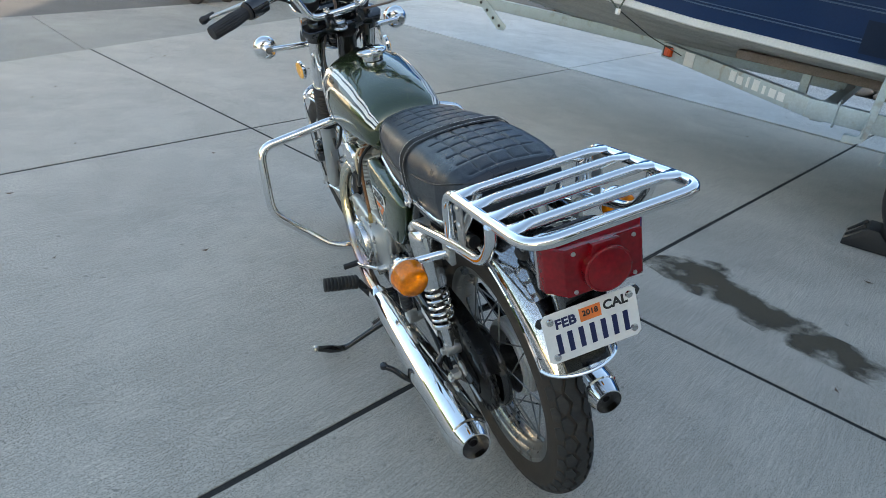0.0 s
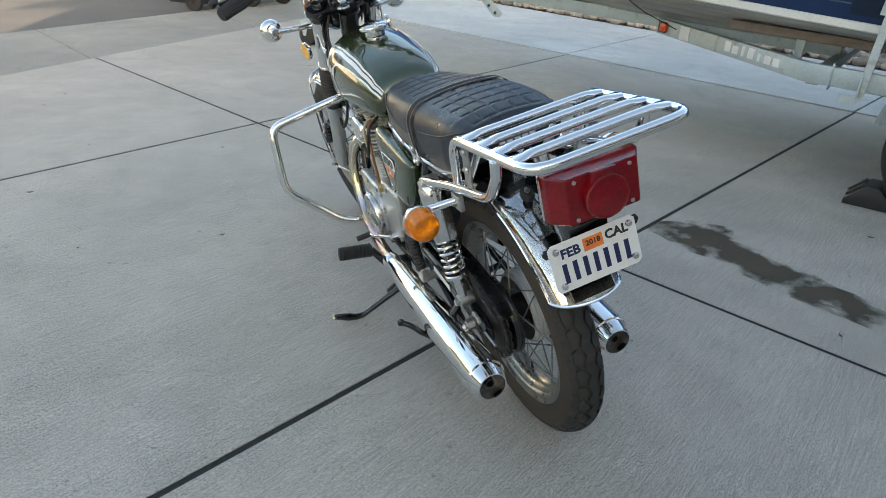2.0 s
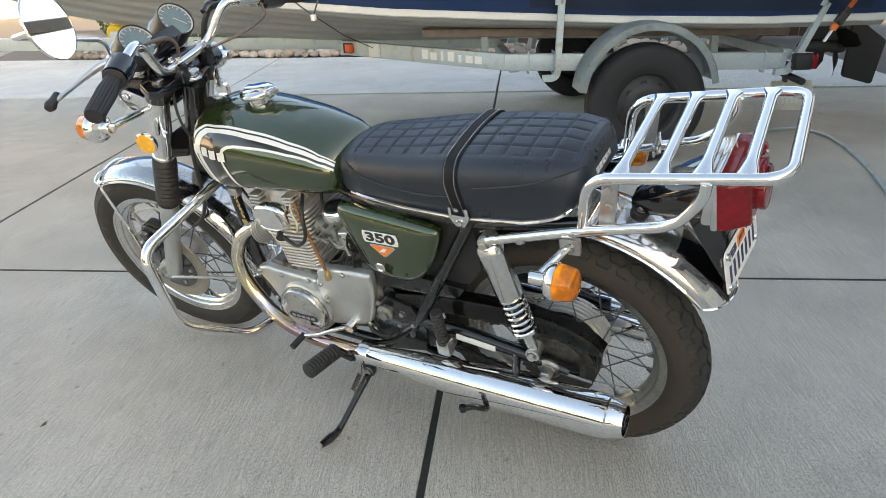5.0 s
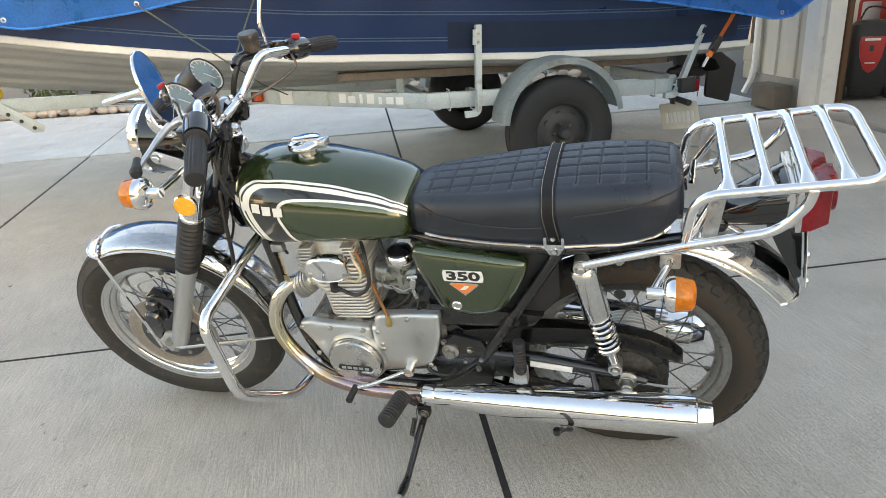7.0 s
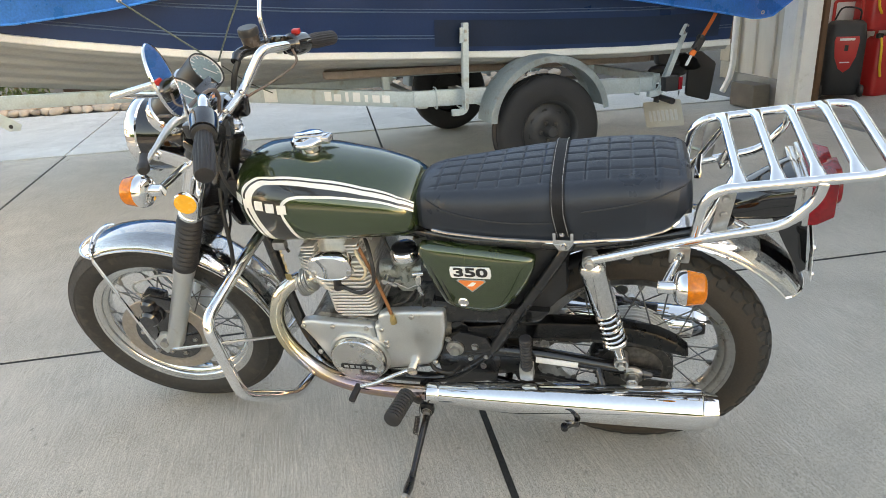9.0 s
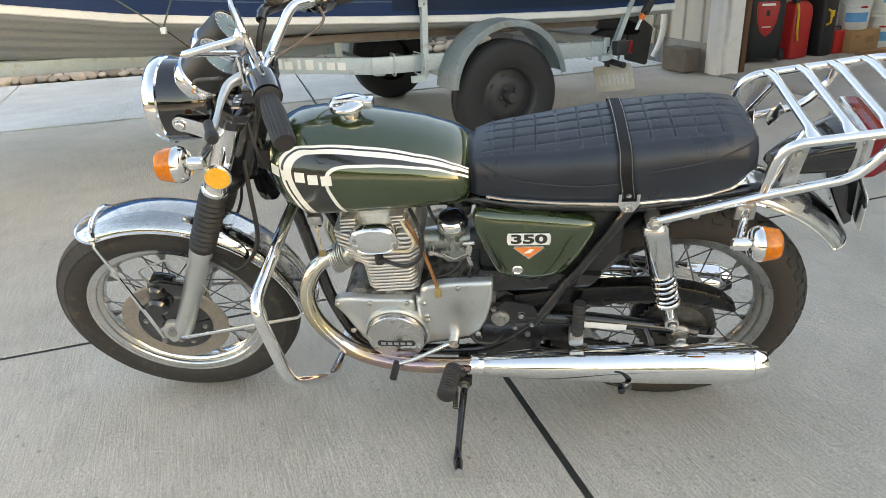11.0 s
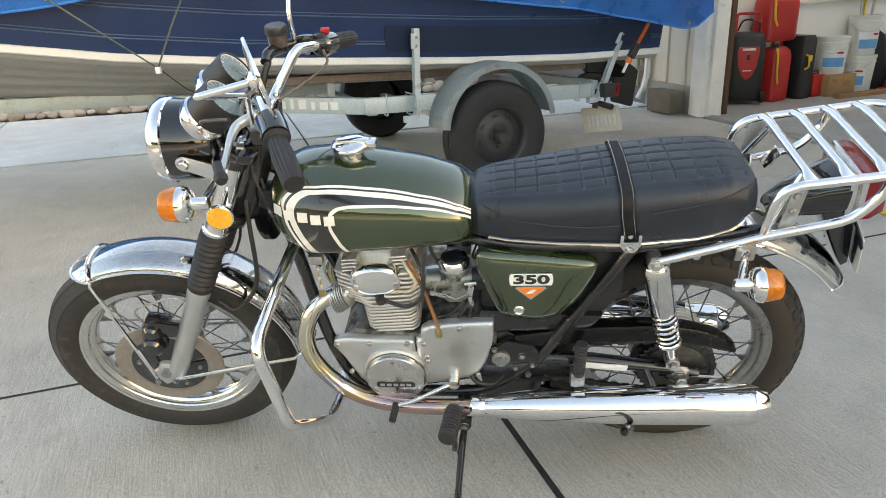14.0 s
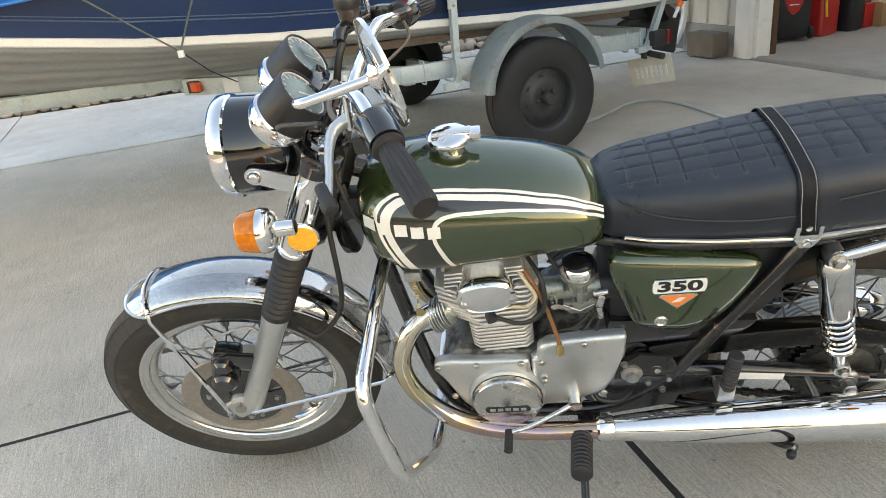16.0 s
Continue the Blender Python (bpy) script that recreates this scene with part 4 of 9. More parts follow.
    if s < 0:
        lathe(b, [(0, -0.03), (0.008, -0.03), (0.0085, -0.006), (0.0105, 0.0), (0.011, 0.006), (0.008, 0.013), (0, 0.015)], 16, between(tip - ax * 0.0, tip + ax))
        part("lever_tip", b, "grip", moto, "black rubber lever end", STEERED)
    else:
        lathe(b, [(0, -0.006), (0.007, -0.003), (0.008, 0.0), (0.006, 0.006), (0, 0.008)], 16, between(tip, tip + ax))
        part("lever_tip", b, "polished", moto, "", STEERED)

# master cylinder and brake cable on the right
mc = Vector((0.163, 0.902, 1.068))
b = B()
lathe(b, [(0, -0.004), (0.019, -0.004), (0.0215, 0.0), (0.0225, 0.03)], 24, Matrix.Translation(mc))
part("reservoir", b, "smoky", moto, "smoky brown brake fluid reservoir", STEERED)
b = B()
tube(b, spline([Vector((0.088, 0.918, 1.055)), Vector((0.115, 0.915, 1.064)), mc + Vector((0.0, 0, -0.012)), Vector((0.20, 0.865, 1.056))], 5), [0.011] * 3 + [0.0125] * 13, 14)
box(b, (0.034, 0.034, 0.036), (0.19, 0.845, 1.055), (0, 14, -16), 0.008)
part("master_cylinder", b, "frame_black", moto, "black brake master cylinder", STEERED)
b = B()
lathe(b, [(0.0245, 0.022), (0.0245, 0.036), (0.022, 0.040), (0, 0.040)], 24, Matrix.Translation(mc))
part("reservoir_cap", b, "satin_black", moto, "black reservoir cap", STEERED)

# mirrors
def mirror_glass(c, d, stem):
    b = B()
    lathe(b, [(0.0585, -0.001), (0.0598, 0.0015), (0.0590, 0.004), (0.043, 0.0075), (0.02, 0.009), (0.0, 0.0095)], 48, between(c, c + d))
    mr = part("mirror", b, "chrome", moto, "round chrome rear-view mirror", STEERED)
    b = B()
    lathe(b, [(0.0584, 0.0), (0.0, 0.0)], 48, between(c, c + d))
    part("mirror_glass", b, "mirror", mr)
    b = B()
    back = c + d * 0.0085
    tube(b, fillet(stem + [back + d * 0.012, back], 0.014, 5), 0.0054, 12)
    lathe(b, [(0.016, 0.0), (0.014, 0.006), (0.008, 0.012), (0.0, 0.014)], 20, between(back - d * 0.003, back + d))
    part("mirror_stem", b, "chrome", mr)


mirror_glass(Vector((-0.382, 0.783, 1.214)), Vector((-0.36, 0.91, -0.14)).normalized(), [Vector((-0.243, 0.862, 1.075)), Vector((-0.250, 0.856, 1.132)), Vector((-0.388, 0.880, 1.196)), Vector((-0.400, 0.872, 1.200))])
mirror_glass(Vector((0.275, 0.80, 1.245)), Vector((0.3, 1, -0.05)).normalized(), [Vector((0.177, 0.870, 1.07)), Vector((0.177, 0.870, 1.125)), Vector((0.27, 0.87, 1.235))])

# turn signals, front and rear
def signal(at, stem_from, fwd, m=None):
    b = B()
    d = Vector((0, fwd, 0))
    lathe(b, [(0, -0.044), (0.010, -0.044), (0.0125, -0.042), (0.0130, -0.016), (0.025, -0.012), (0.0320, -0.006), (0.0350, 0.002), (0.0352, 0.008), (0.0335, 0.009)], 32, between(at, at + d))
    sg = part("turn_signal", b, "chrome", moto, "chrome-bodied amber turn signal", m)
    b = B()
    prof = [(0.0335, 0.007)]
    for k in range(7):
        prof += [(0.0342 - 0.0007 * k, 0.012 + 0.0040 * k), (0.0337 - 0.0007 * k, 0.0142 + 0.0040 * k)]
    lathe(b, prof + [(0.0265, 0.042), (0.021, 0.0445), (0.013, 0.046), (0.0, 0.0465)], 32, between(at, at + d))
    part("lens", b, "amber", sg, "ribbed amber lens")
    b = B()
    tube(b, [stem_from, at + Vector((0, -fwd * 0.032, 0))], 0.0085, 12)
    part("stem", b, "chrome", sg)
    return sg


for s in (-1, 1):
    signal(Vector((s * 0.192, 1.045, 0.90)) if s > 0 else Vector((-0.246, 1.026, 0.924)), fork_point(s, 0.905) + Vector((s * 0.01, 0.02, 0)), 1, STEERED)
    signal(Vector((s * 0.230, -0.061, 0.694)), Vector((s * 0.145, -0.062, 0.708)), -1)

# ---- tank ----
def tank_dims(v):
    """Half width, top, bottom and waist at a place along the tank."""
    k = (v - 0.487) / (0.93 - 0.487)
    a = np.interp(k, [0, 0.08, 0.25, 0.5, 0.72, 0.88, 0.96, 1.0], [0.090, 0.106, 0.119, 0.129, 0.132, 0.120, 0.09, 0.05])
    top = np.interp(k, [0, 0.08, 0.25, 0.5, 0.72, 0.88, 0.96, 1.0], [0.800, 0.826, 0.852, 0.874, 0.886, 0.882, 0.862, 0.835])
    bot = np.interp(k, [0, 0.08, 0.5, 0.80, 0.9, 1.0], [0.712, 0.706, 0.696, 0.690, 0.71, 0.76])
    return float(a), float(top), float(bot), float(bot + (top - bot) * 0.40)


def tank_side(v, w, out=0.0):
    a, top, bot, mid = tank_dims(v)
    h = (top - mid) if w > mid else (mid - bot)
    q = min(abs(w - mid) / h, 0.985)
    e = 2.3 if w > mid else 3.6
    return a * (1 - q ** e) ** (1 / e) + out


b = B()
loops = []
N = 56
ks = [0, 0.012, 0.03, 0.06, 0.1, 0.16, 0.23, 0.3, 0.38, 0.46, 0.54, 0.62, 0.70, 0.78, 0.85, 0.91, 0.95, 0.975, 0.992, 1.0]
for k in ks:
    v = 0.487 + k * 0.443
    a, top, bot, mid = tank_dims(v)
    shrink = 0.75 if k == 0 else (0.93 if k == 0.012 else (0.6 if k == 1.0 else (0.85 if k == 0.992 else 1)))
    lp = []
    for j in range(N):
        th = 2 * math.pi * j / N
        c, s = math.cos(th), math.sin(th)
        e = 2.3 if s > 0 else 3.6
        x = a * shrink * math.copysign(abs(c) ** (2 / e), c)
        z = mid + (top - mid if s > 0 else mid - bot) * shrink * math.copysign(abs(s) ** (2 / e), s)
        lp.append((x, v, z))
    loops.append(lp)
skin(b, loops)
tank = part("fuel_tank", b, "green", moto, "glossy dark metallic green fuel tank", sharp=50)

STR_OUT = [(0.838, 0.690), (0.856, 0.735), (0.873, 0.780), (0.880, 0.816), (0.883, 0.833), (0.873, 0.847), (0.858, 0.855), (0.840, 0.860), (0.792, 0.862), (0.723, 0.856), (0.654, 0.845), (0.585, 0.829), (0.527, 0.8085), (0.491, 0.787)]
STR_IN = [(0.806, 0.690), (0.824, 0.728), (0.841, 0.762), (0.852, 0.795), (0.855, 0.816), (0.850, 0.831), (0.836, 0.843), (0.808, 0.850), (0.744, 0.846), (0.675, 0.836), (0.607, 0.823), (0.550, 0.807), (0.516, 0.794), (0.491, 0.7795)]
LINE_A = [(0.748, 0.692), (0.760, 0.720), (0.771, 0.744), (0.783, 0.780), (0.784, 0.800), (0.780, 0.816), (0.770, 0.824), (0.755, 0.828), (0.721, 0.829), (0.652, 0.823), (0.584, 0.812), (0.538, 0.799), (0.510, 0.787), (0.491, 0.776)]
LINE_B = [(0.740, 0.693), (0.752, 0.722), (0.763, 0.746), (0.776, 0.781), (0.7775, 0.798), (0.774, 0.811), (0.765, 0.8185), (0.751, 0.8225), (0.721, 0.8235), (0.652, 0.8185), (0.584, 0.8075), (0.538, 0.795), (0.510, 0.7825), (0.491, 0.7715)]
GAP_A = [(p[0] - (p[0] - q[0]) * 0.24, p[1] - (p[1] - q[1]) * 0.24) for p, q in zip(STR_OUT, STR_IN)]
GAP_B = [(p[0] - (p[0] - q[0]) * 0.42, p[1] - (p[1] - q[1]) * 0.42) for p, q in zip(STR_OUT, STR_IN)]


def ribbon(A, C, s, out, cols=3, k=5):
    a, c = spline([(0, *p) for p in A], k), spline([(0, *p) for p in C], k)
    rows = []
    for p, q in zip(a, c):
        row = []
        for j in range(cols + 1):
            x = p.lerp(q, j / cols)
            row.append((s * tank_side(x.y, x.z, out), x.y, x.z))
        rows.append(row)
    return sheet(B(), rows)


for s in (-1, 1):
    part("stripe", ribbon(STR_IN, LINE_A, s, 0.0008, 8), "stripe_black", tank, "black painted panel")
    part("stripe", ribbon(STR_OUT, GAP_A, s, 0.0011), "stripe_white", tank, "thin white pinstripe")
    part("stripe", ribbon(GAP_B, STR_IN, s, 0.0011), "stripe_white", tank, "white painted band")
    part("stripe", ribbon(GAP_A, GAP_B, s, 0.0009, 1), "stripe_black", tank)
    part("stripe", ribbon(LINE_A, LINE_B, s, 0.0011, 1), "stripe_white", tank, "thin white line")
    b = B()      # raised maker's mark as plain white blocks
    for k in range(5):
        v0 = 0.905 - k * 0.0285
        w0 = 0.814 - k * 0.0030
        rows = []
        for dv in (0, 0.011, 0.0222):
            rows.append([(s * tank_side(v0 - dv, w0 + dz, 0.0028), v0 - dv, w0 + dz) for dz in (0.0102, 0.0, -0.0102)])
        t = B()
        sheet(t, rows)
        bmesh.ops.recalc_face_normals(t, faces=t.faces[:])
        merge(b, t)
    part("maker_mark", b, "stripe_white", tank, "raised white lettering blocks")
b = B()
for s in (-1, 1):
    tube(b, [(s * tank_side(v, tank_dims(v)[2] + 0.006, 0.001), v, tank_dims(v)[2] + 0.003) for v in np.linspace(0.50, 0.87, 24)], 0.0028, 6)
part("seam", b, "green", tank)
tank.matrix_basis = Matrix.Translation((-0.008, 0, 0)) @ Matrix.Diagonal((1.06, 1, 1, 1))
# filler cap
b = B()
cp = Vector((0.008, 0.748, 0.901))
lathe(b, [(0.028, -0.024), (0.028, -0.009), (0.0385, -0.007), (0.0405, -0.003), (0.0405, 0.002), (0.038, 0.0055), (0.03, 0.0085), (0.012, 0.010), (0, 0.0105)], 36, Matrix.Translation(cp))
box(b, (0.020, 0.070, 0.006), cp + Vector((0, -0.005, 0.0100)), None, 0.0025)
box(b, (0.028, 0.022, 0.018), cp + Vector((0, -0.046, 0.001)), None, 0.005)
part("filler_cap", b, "chrome", tank, "polished chrome filler cap")

# ---- seat ----
def seat_dims(v):
    k = (0.505 - v) / 0.588
    half = float(np.interp(k, [0, 0.015, 0.05, 0.15, 0.35, 0.6, 0.85, 0.95, 0.985, 1.0], [0.062, 0.078, 0.092, 0.109, 0.123, 0.130, 0.126, 0.117, 0.107, 0.092]))
    top = float(np.interp(k, [0, 0.015, 0.04, 0.10, 0.3, 0.5, 0.7, 0.9, 0.975, 0.992, 1.0], [0.784, 0.797, 0.806, 0.815, 0.828, 0.843, 0.855, 0.860, 0.853, 0.844, 0.828]))
    bot = float(np.interp(k, [0, 0.3, 0.6, 0.8, 0.92, 1.0], [0.722, 0.718, 0.718, 0.727, 0.744, 0.770]))
    return half, top, bot


def seat_point(v, s, out=0.0):
    """A point of the cover: s runs from the left skirt (-1) over the top to the right one; flat top, round shoulder, straight skirt."""
    half, top, bot = seat_dims(v)
    q, lean = abs(s), 0.0
    if q < 0.46:
        x, z = half * 0.66 * q / 0.46, top - 0.007 * (q / 0.46) ** 2 + out
    elif q < 0.74:
        f = (q - 0.46) / 0.28
        c, d = math.sin(f * math.pi / 2), math.cos(f * math.pi / 2)
        x, z = half * (0.66 + 0.34 * c) + out * c, top - 0.007 - 0.047 * (1 - d) + out * d
    else:
        f = (q - 0.74) / 0.26
        x, z = half * (1.0 + 0.02 * math.sin(f * math.pi) - 0.03 * f) + out, (top - 0.054) * (1 - f) + bot * f
        lean = f
    end = max(0.0, (0.02 - v) / 0.12)
    return Vector((math.copysign(x, s), v + 0.022 * end * end * lean, z))


def seat_side(v, z, sgn, out):
    """The cover's point at height z on one side."""
    lo, hi = 0.46, 1.0
    for _ in range(24):
        mid = (lo + hi) / 2
        lo, hi = (mid, hi) if seat_point(v, mid).z > z else (lo, mid)
    return seat_point(v, sgn * lo, out)


b = B()
rows = []
NV, NU = 280, 128
for i in range(NV + 1):
    v = 0.505 - 0.588 * i / NV
    row = []
    for j in range(NU + 1):
        s = -1 + 2 * j / NU
        p = seat_point(v, s)
        q = abs(s)
        if q < 0.5:      # quilting: shallow stitched lines across and along
            dv = abs(((v + 0.012) / 0.0455) % 1 - 0.5) * 2
            dx = abs((p.x / 0.036 + 0.5) % 1 - 0.5) * 2
            inside = min(1.0, max(0.0, (0.47 - q) / 0.03)) * min(1, max(0, (0.465 - v) / 0.02)) * min(1, max(0, (v + 0.062) / 0.01))
            groove = max(math.exp(-((1 - dv) / 0.10) ** 2), math.exp(-((1 - dx) / 0.12) ** 2))
            p.z += inside * (0.0009 * (1 - dv ** 4) * (1 - dx ** 4) - 0.0030 * groove)
        p.z += 0.0012 * noise.noise((p.x * 14, v * 9, 2.0))
        row.append(p)
    rows.append(row)
sheet(b, rows)
b.verts.ensure_lookup_table()
W = NU + 1
b.faces.new([b.verts[j] for j in range(W)])
b.faces.new([b.verts[NV * W + j] for j in range(W)][::-1])
bmesh.ops.recalc_face_normals(b, faces=b.faces[:])
seat = part("seat", b, "vinyl", moto, "black quilted vinyl dual seat", sharp=60)
for s in (-1, 1):
    for run in ([(0.190, 0.768), (0.26, 0.763), (0.34, 0.766), (0.41, 0.776), (0.455, 0.790), (0.485, 0.800)], [(0.130, 0.795), (0.05, 0.809), (0.0, 0.821), (-0.035, 0.832), (-0.060, 0.838), (-0.076, 0.838)]):
        b = B()
        tube(b, spline([seat_side(v, z, s, 0.0008) for v, z in run], 7), 0.0019, 6)
        part("piping", b, "vinyl_strap", seat)
    b = B()
    tube(b, [(s * (seat_dims(v)[0] + 0.002), v, seat_dims(v)[2] + 0.004) for v in np.linspace(0.455, 0.185, 24)], 0.0042, 8)
    tube(b, [seat_point(v, s * 0.985, 0.003) for v in np.linspace(0.150, -0.070, 30)], 0.0042, 8)
    part("seat_trim", b, "chrome", seat, "thin chrome trim strip")
# grab strap
b = B()
ys = []
for j in range(57):
    s = (-1 + 2 * j / 56) * 0.93
    q = abs(s)
    f = 1.0 if q < 0.46 else 1 - 0.25 * (q - 0.46) / 0.28 if q < 0.74 else 0.75 * (0.93 - q) / 0.19
    p = seat_point(0.170, s, 0.0035)
    ys.append((p.x, 0.166 + 0.014 * f, p.z))
sheet(b, [[(x, y + d, z) for d in (-0.0150, -0.0135, 0.0135, 0.0150)] for x, y, z in ys], 0.004)
part("seat_strap", b, "vinyl_strap", seat, "black seat strap with pale stitching")
b = B()
for e in (-0.0110, 0.0110):
    for j in range(56):
        a, c = Vector(ys[j]), Vector(ys[j + 1])
        t_ = (c - a).normalized()
        n_ = Vector((-t_.z, 0, t_.x)) * (0.0026 if t_.x > 0 else 0.0026)
        for f in (0.0, 0.5):
            tube(b, [a.lerp(c, f + 0.08) + Vector((0, e, 0)) + n_, a.lerp(c, f + 0.34) + Vector((0, e, 0)) + n_], 0.00045, 4)
tagged(part("stitching", b, "white", seat, "pale stitching"), kind="stuff")
for s in (-1, 1):
    b = B()
    box(b, (0.005, 0.042, 0.012), (s * 0.137, 0.166, 0.727), None, 0.002)
    for dy in (-0.018, 0.018):
        box(b, (0.005, 0.007, 0.026), (s * 0.138, 0.166 + dy, 0.738), None, 0.002)
    prism(b, [(0.146, 0.722), (0.186, 0.722), (0.176, 0.706), (0.156, 0.706)], s * 0.135, s * 0.140, "x", 0.002)
    hexbolt(b, (s * 0.140, 0.166, 0.716), (s, 0, 0), 0.006, 0.004)
    hexbolt(b, (s * 0.1395, 0.168, 0.748), (s, 0, 0), 0.004, 0.003)
    part("strap_bracket", b, "chrome_soft", seat, "chrome strap bracket")
b = B()
for k in range(5):
    box(b, (0.013, 0.002, 0.012), (-0.034 + k * 0.017, -0.0835, 0.806), (-14, 0, 0), 0.0006)
part("maker_mark", b, "white", seat, "pale printed blocks on the seat's back")

# ---- frame ----
def pipe(name, pts, r, mat="frame_black", label="", n=12, round_=0.05):
    return part(name, tube(B(), fillet(pts, round_, 5), r, n), mat, moto, label)


for s in (-1, 1):
    pipe("frame_tube", [(s * 0.03, 0.925, 0.80), (s * 0.115, 0.845, 0.42), (s * 0.118, 0.79, 0.265), (s * 0.118, 0.46, 0.262), (s * 0.12, 0.36, 0.37)], 0.0145, label="black painted frame tube", round_=0.09)
    pipe("frame_tube", [(s * 0.122, 0.355, 0.365), (s * 0.118, 0.165, 0.69), (s * 0.11, 0.13, 0.745)], 0.0135, label="black painted frame tube")
    pipe("frame_tube", [(s * 0.05, 0.55, 0.70), (s * 0.105, 0.40, 0.705), (s * 0.112, 0.13, 0.70), (s * 0.10, -0.10, 0.735)], 0.0125)
    b = B()    # pivot plate
    prism(b, [(0.475, 0.255), (0.34, 0.285), (0.325, 0.36), (0.355, 0.43), (0.42, 0.445), (0.475, 0.40), (0.485, 0.33)], s * 0.112, s * 0.130, "x", 0.004)
    part("pivot_plate", b, "frame_black", moto, "black frame plate at the swingarm pivot")
    for y, z, r in ((0.385, 0.40, 0.007), (0.37, 0.335, 0.006), (0.40, 0.36, 0.006), (0.45, 0.42, 0.006), (0.36, 0.37, 0.006)):
        part("plate_bolt", hexbolt(B(), (s * 0.130, y, z), (s, 0, 0), r, r), "bolt", moto)
    b = hexbolt(B(), (s * 0.130, 0.435, 0.393), (s, 0, 0), 0.011, 0.011)
    lathe(b, [(0.022, 0), (0.022, 0.006), (0.013, 0.009), (0.013, 0.018), (0.0, 0.018)], 18, between((s * 0.130, 0.435, 0.393), (s, 0.435, 0.393)))
    part("pivot_bolt", b, "bolt", moto)
pipe("frame_tube", [(0, 0.93, 0.86), (0, 0.70, 0.76), (0, 0.52, 0.71)], 0.019)
b = B()
prism(b, [(0.48, 0.50), (0.20, 0.50), (0.16, 0.56), (0.16, 0.70), (0.48, 0.70)], -0.10, 0.10, "x", 0.02)
part("air_box", b, "black_plastic", moto, "black plastic inner housing")
b = B()
prism(b, [(0.50, 0.455), (0.43, 0.46), (0.23, 0.47), (0.20, 0.51), (0.48, 0.53)], -0.115, 0.115, "x", 0.008)
part("battery_tray", b, "frame_black", moto)

b = B()
sheet(b, arc_fender(REAR, 0.352, 2, 84, 0.074, 0.030, 24), 0.003)
part("inner_mudguard", b, "black_plastic", moto, "dull black mudguard ahead of the rear wheel")

# ---- swingarm, chain, guard ----
for s in (-1, 1):
    b = B()
    tube(b, [(s * 0.115, 0.43, 0.385), (s * 0.118, 0.22, 0.376), (s * 0.118, 0.04, 0.349), (s * 0.118, -0.03, 0.331)], [0.017, 0.017, 0.016, 0.013], 14)
    box(b, (0.010, 0.11, 0.034), (s * 0.118, 0.003, 0.335), (4, 0, 0), 0.004)
    part("swingarm", b, "frame_black", moto, "black tubular swingarm")
    b = B()
    rod(b, (s * 0.08, 0.014, 0.336), (s * 0.160, 0.014, 0.336), 0.009, 12)
    lathe(b, [(0, 0), (0.027, 0), (0.027, 0.005), (0.018, 0.010), (0.0, 0.010)], 20, between((s * 0.124, 0.014, 0.336), (s, 0.014, 0.336)))
    hexbolt(b, (s * 0.136, 0.014, 0.336), (s, 0, 0), 0.014, 0.018)
    rod(b, (s * 0.128, -0.01, 0.334), (s * 0.128, -0.082, 0.326), 0.0035, 8)
    part("axle_adjuster", b, "steel", moto, "zinc axle nut and chain adjuster")
b = B()
box(b, (0.002, 0.10, 0.018), (-0.136, 0.188, 0.3700), (6, 0, 0), 0.0005)
part("warning_label", b, "white", moto, "silvery paper label on the swingarm")
b = B()    # sprocket
prof = [(0.088 + (0.004 if i % 2 else -0.004)) for i in range(72)]
pl = [(REAR.y + math.cos(2 * math.pi * i / 72) * prof[i], REAR.z + math.sin(2 * math.pi * i / 72) * prof[i]) for i in range(72)]
prism(b, pl, -0.092, -0.086, "x")
lathe(b, [(0.03, -0.105), (0.06, -0.10), (0.075, -0.094), (0.075, -0.085)], 32, Matrix.Translation((0, REAR.y, REAR.z)) @ AX)
part("sprocket", b, "chain", moto, "dark oily rear sprocket")
b = B()
path = []
for i in range(27):
    a = radians(90 + 180 * i / 26)
    path.append((REAR.y + math.cos(a) * 0.092, REAR.z + math.sin(a) * 0.092))
fs = (0.52, 0.36)
for i in range(11):
    a = radians(-90 + 180 * i / 10)
    path.append((fs[0] + math.cos(a) * 0.036, fs[1] + math.sin(a) * 0.036))
pts, n_l = [], 96
per = [0.0]
cyc = path + path[:1]
for p, q in zip(cyc, cyc[1:]):
    per.append(per[-1] + math.dist(p, q))
for i in range(n_l):
    d = per[-1] * i / n_l
    y = float(np.interp(d, per, [p[0] for p in cyc]))
    z = float(np.interp(d, per, [p[1] for p in cyc]))
    d2 = per[-1] * (i + 0.5) / n_l
    ang = math.atan2(float(np.interp(d2, per, [p[1] for p in cyc])) - z, float(np.interp(d2, per, [p[0] for p in cyc])) - y)
    for off in (-0.006, 0.006):
        box(b, (0.0025, per[-1] / n_l * (1.15 if i % 2 else 0.9), 0.0125 if i % 2 else 0.010), (-0.089 + off * (1 if i % 2 else 0.6), y, z), (math.degrees(ang), 0, 0))
tagged(part("chain", b, "chain", moto, "oily drive chain"), kind="stuff")
b = B()
outer = spline([(0, 0.40, 0.452), (0, 0.27, 0.472), (0, 0.12, 0.482), (0, 0.04, 0.478), (0, -0.03, 0.462), (0, -0.075, 0.440), (0, -0.106, 0.412)], 6)
inner = spline([(0, 0.40, 0.418), (0, 0.27, 0.430), (0, 0.12, 0.438), (0, 0.04, 0.438), (0, -0.02, 0.426), (0, -0.062, 0.412), (0, -0.102, 0.402)], 6)
rows = []
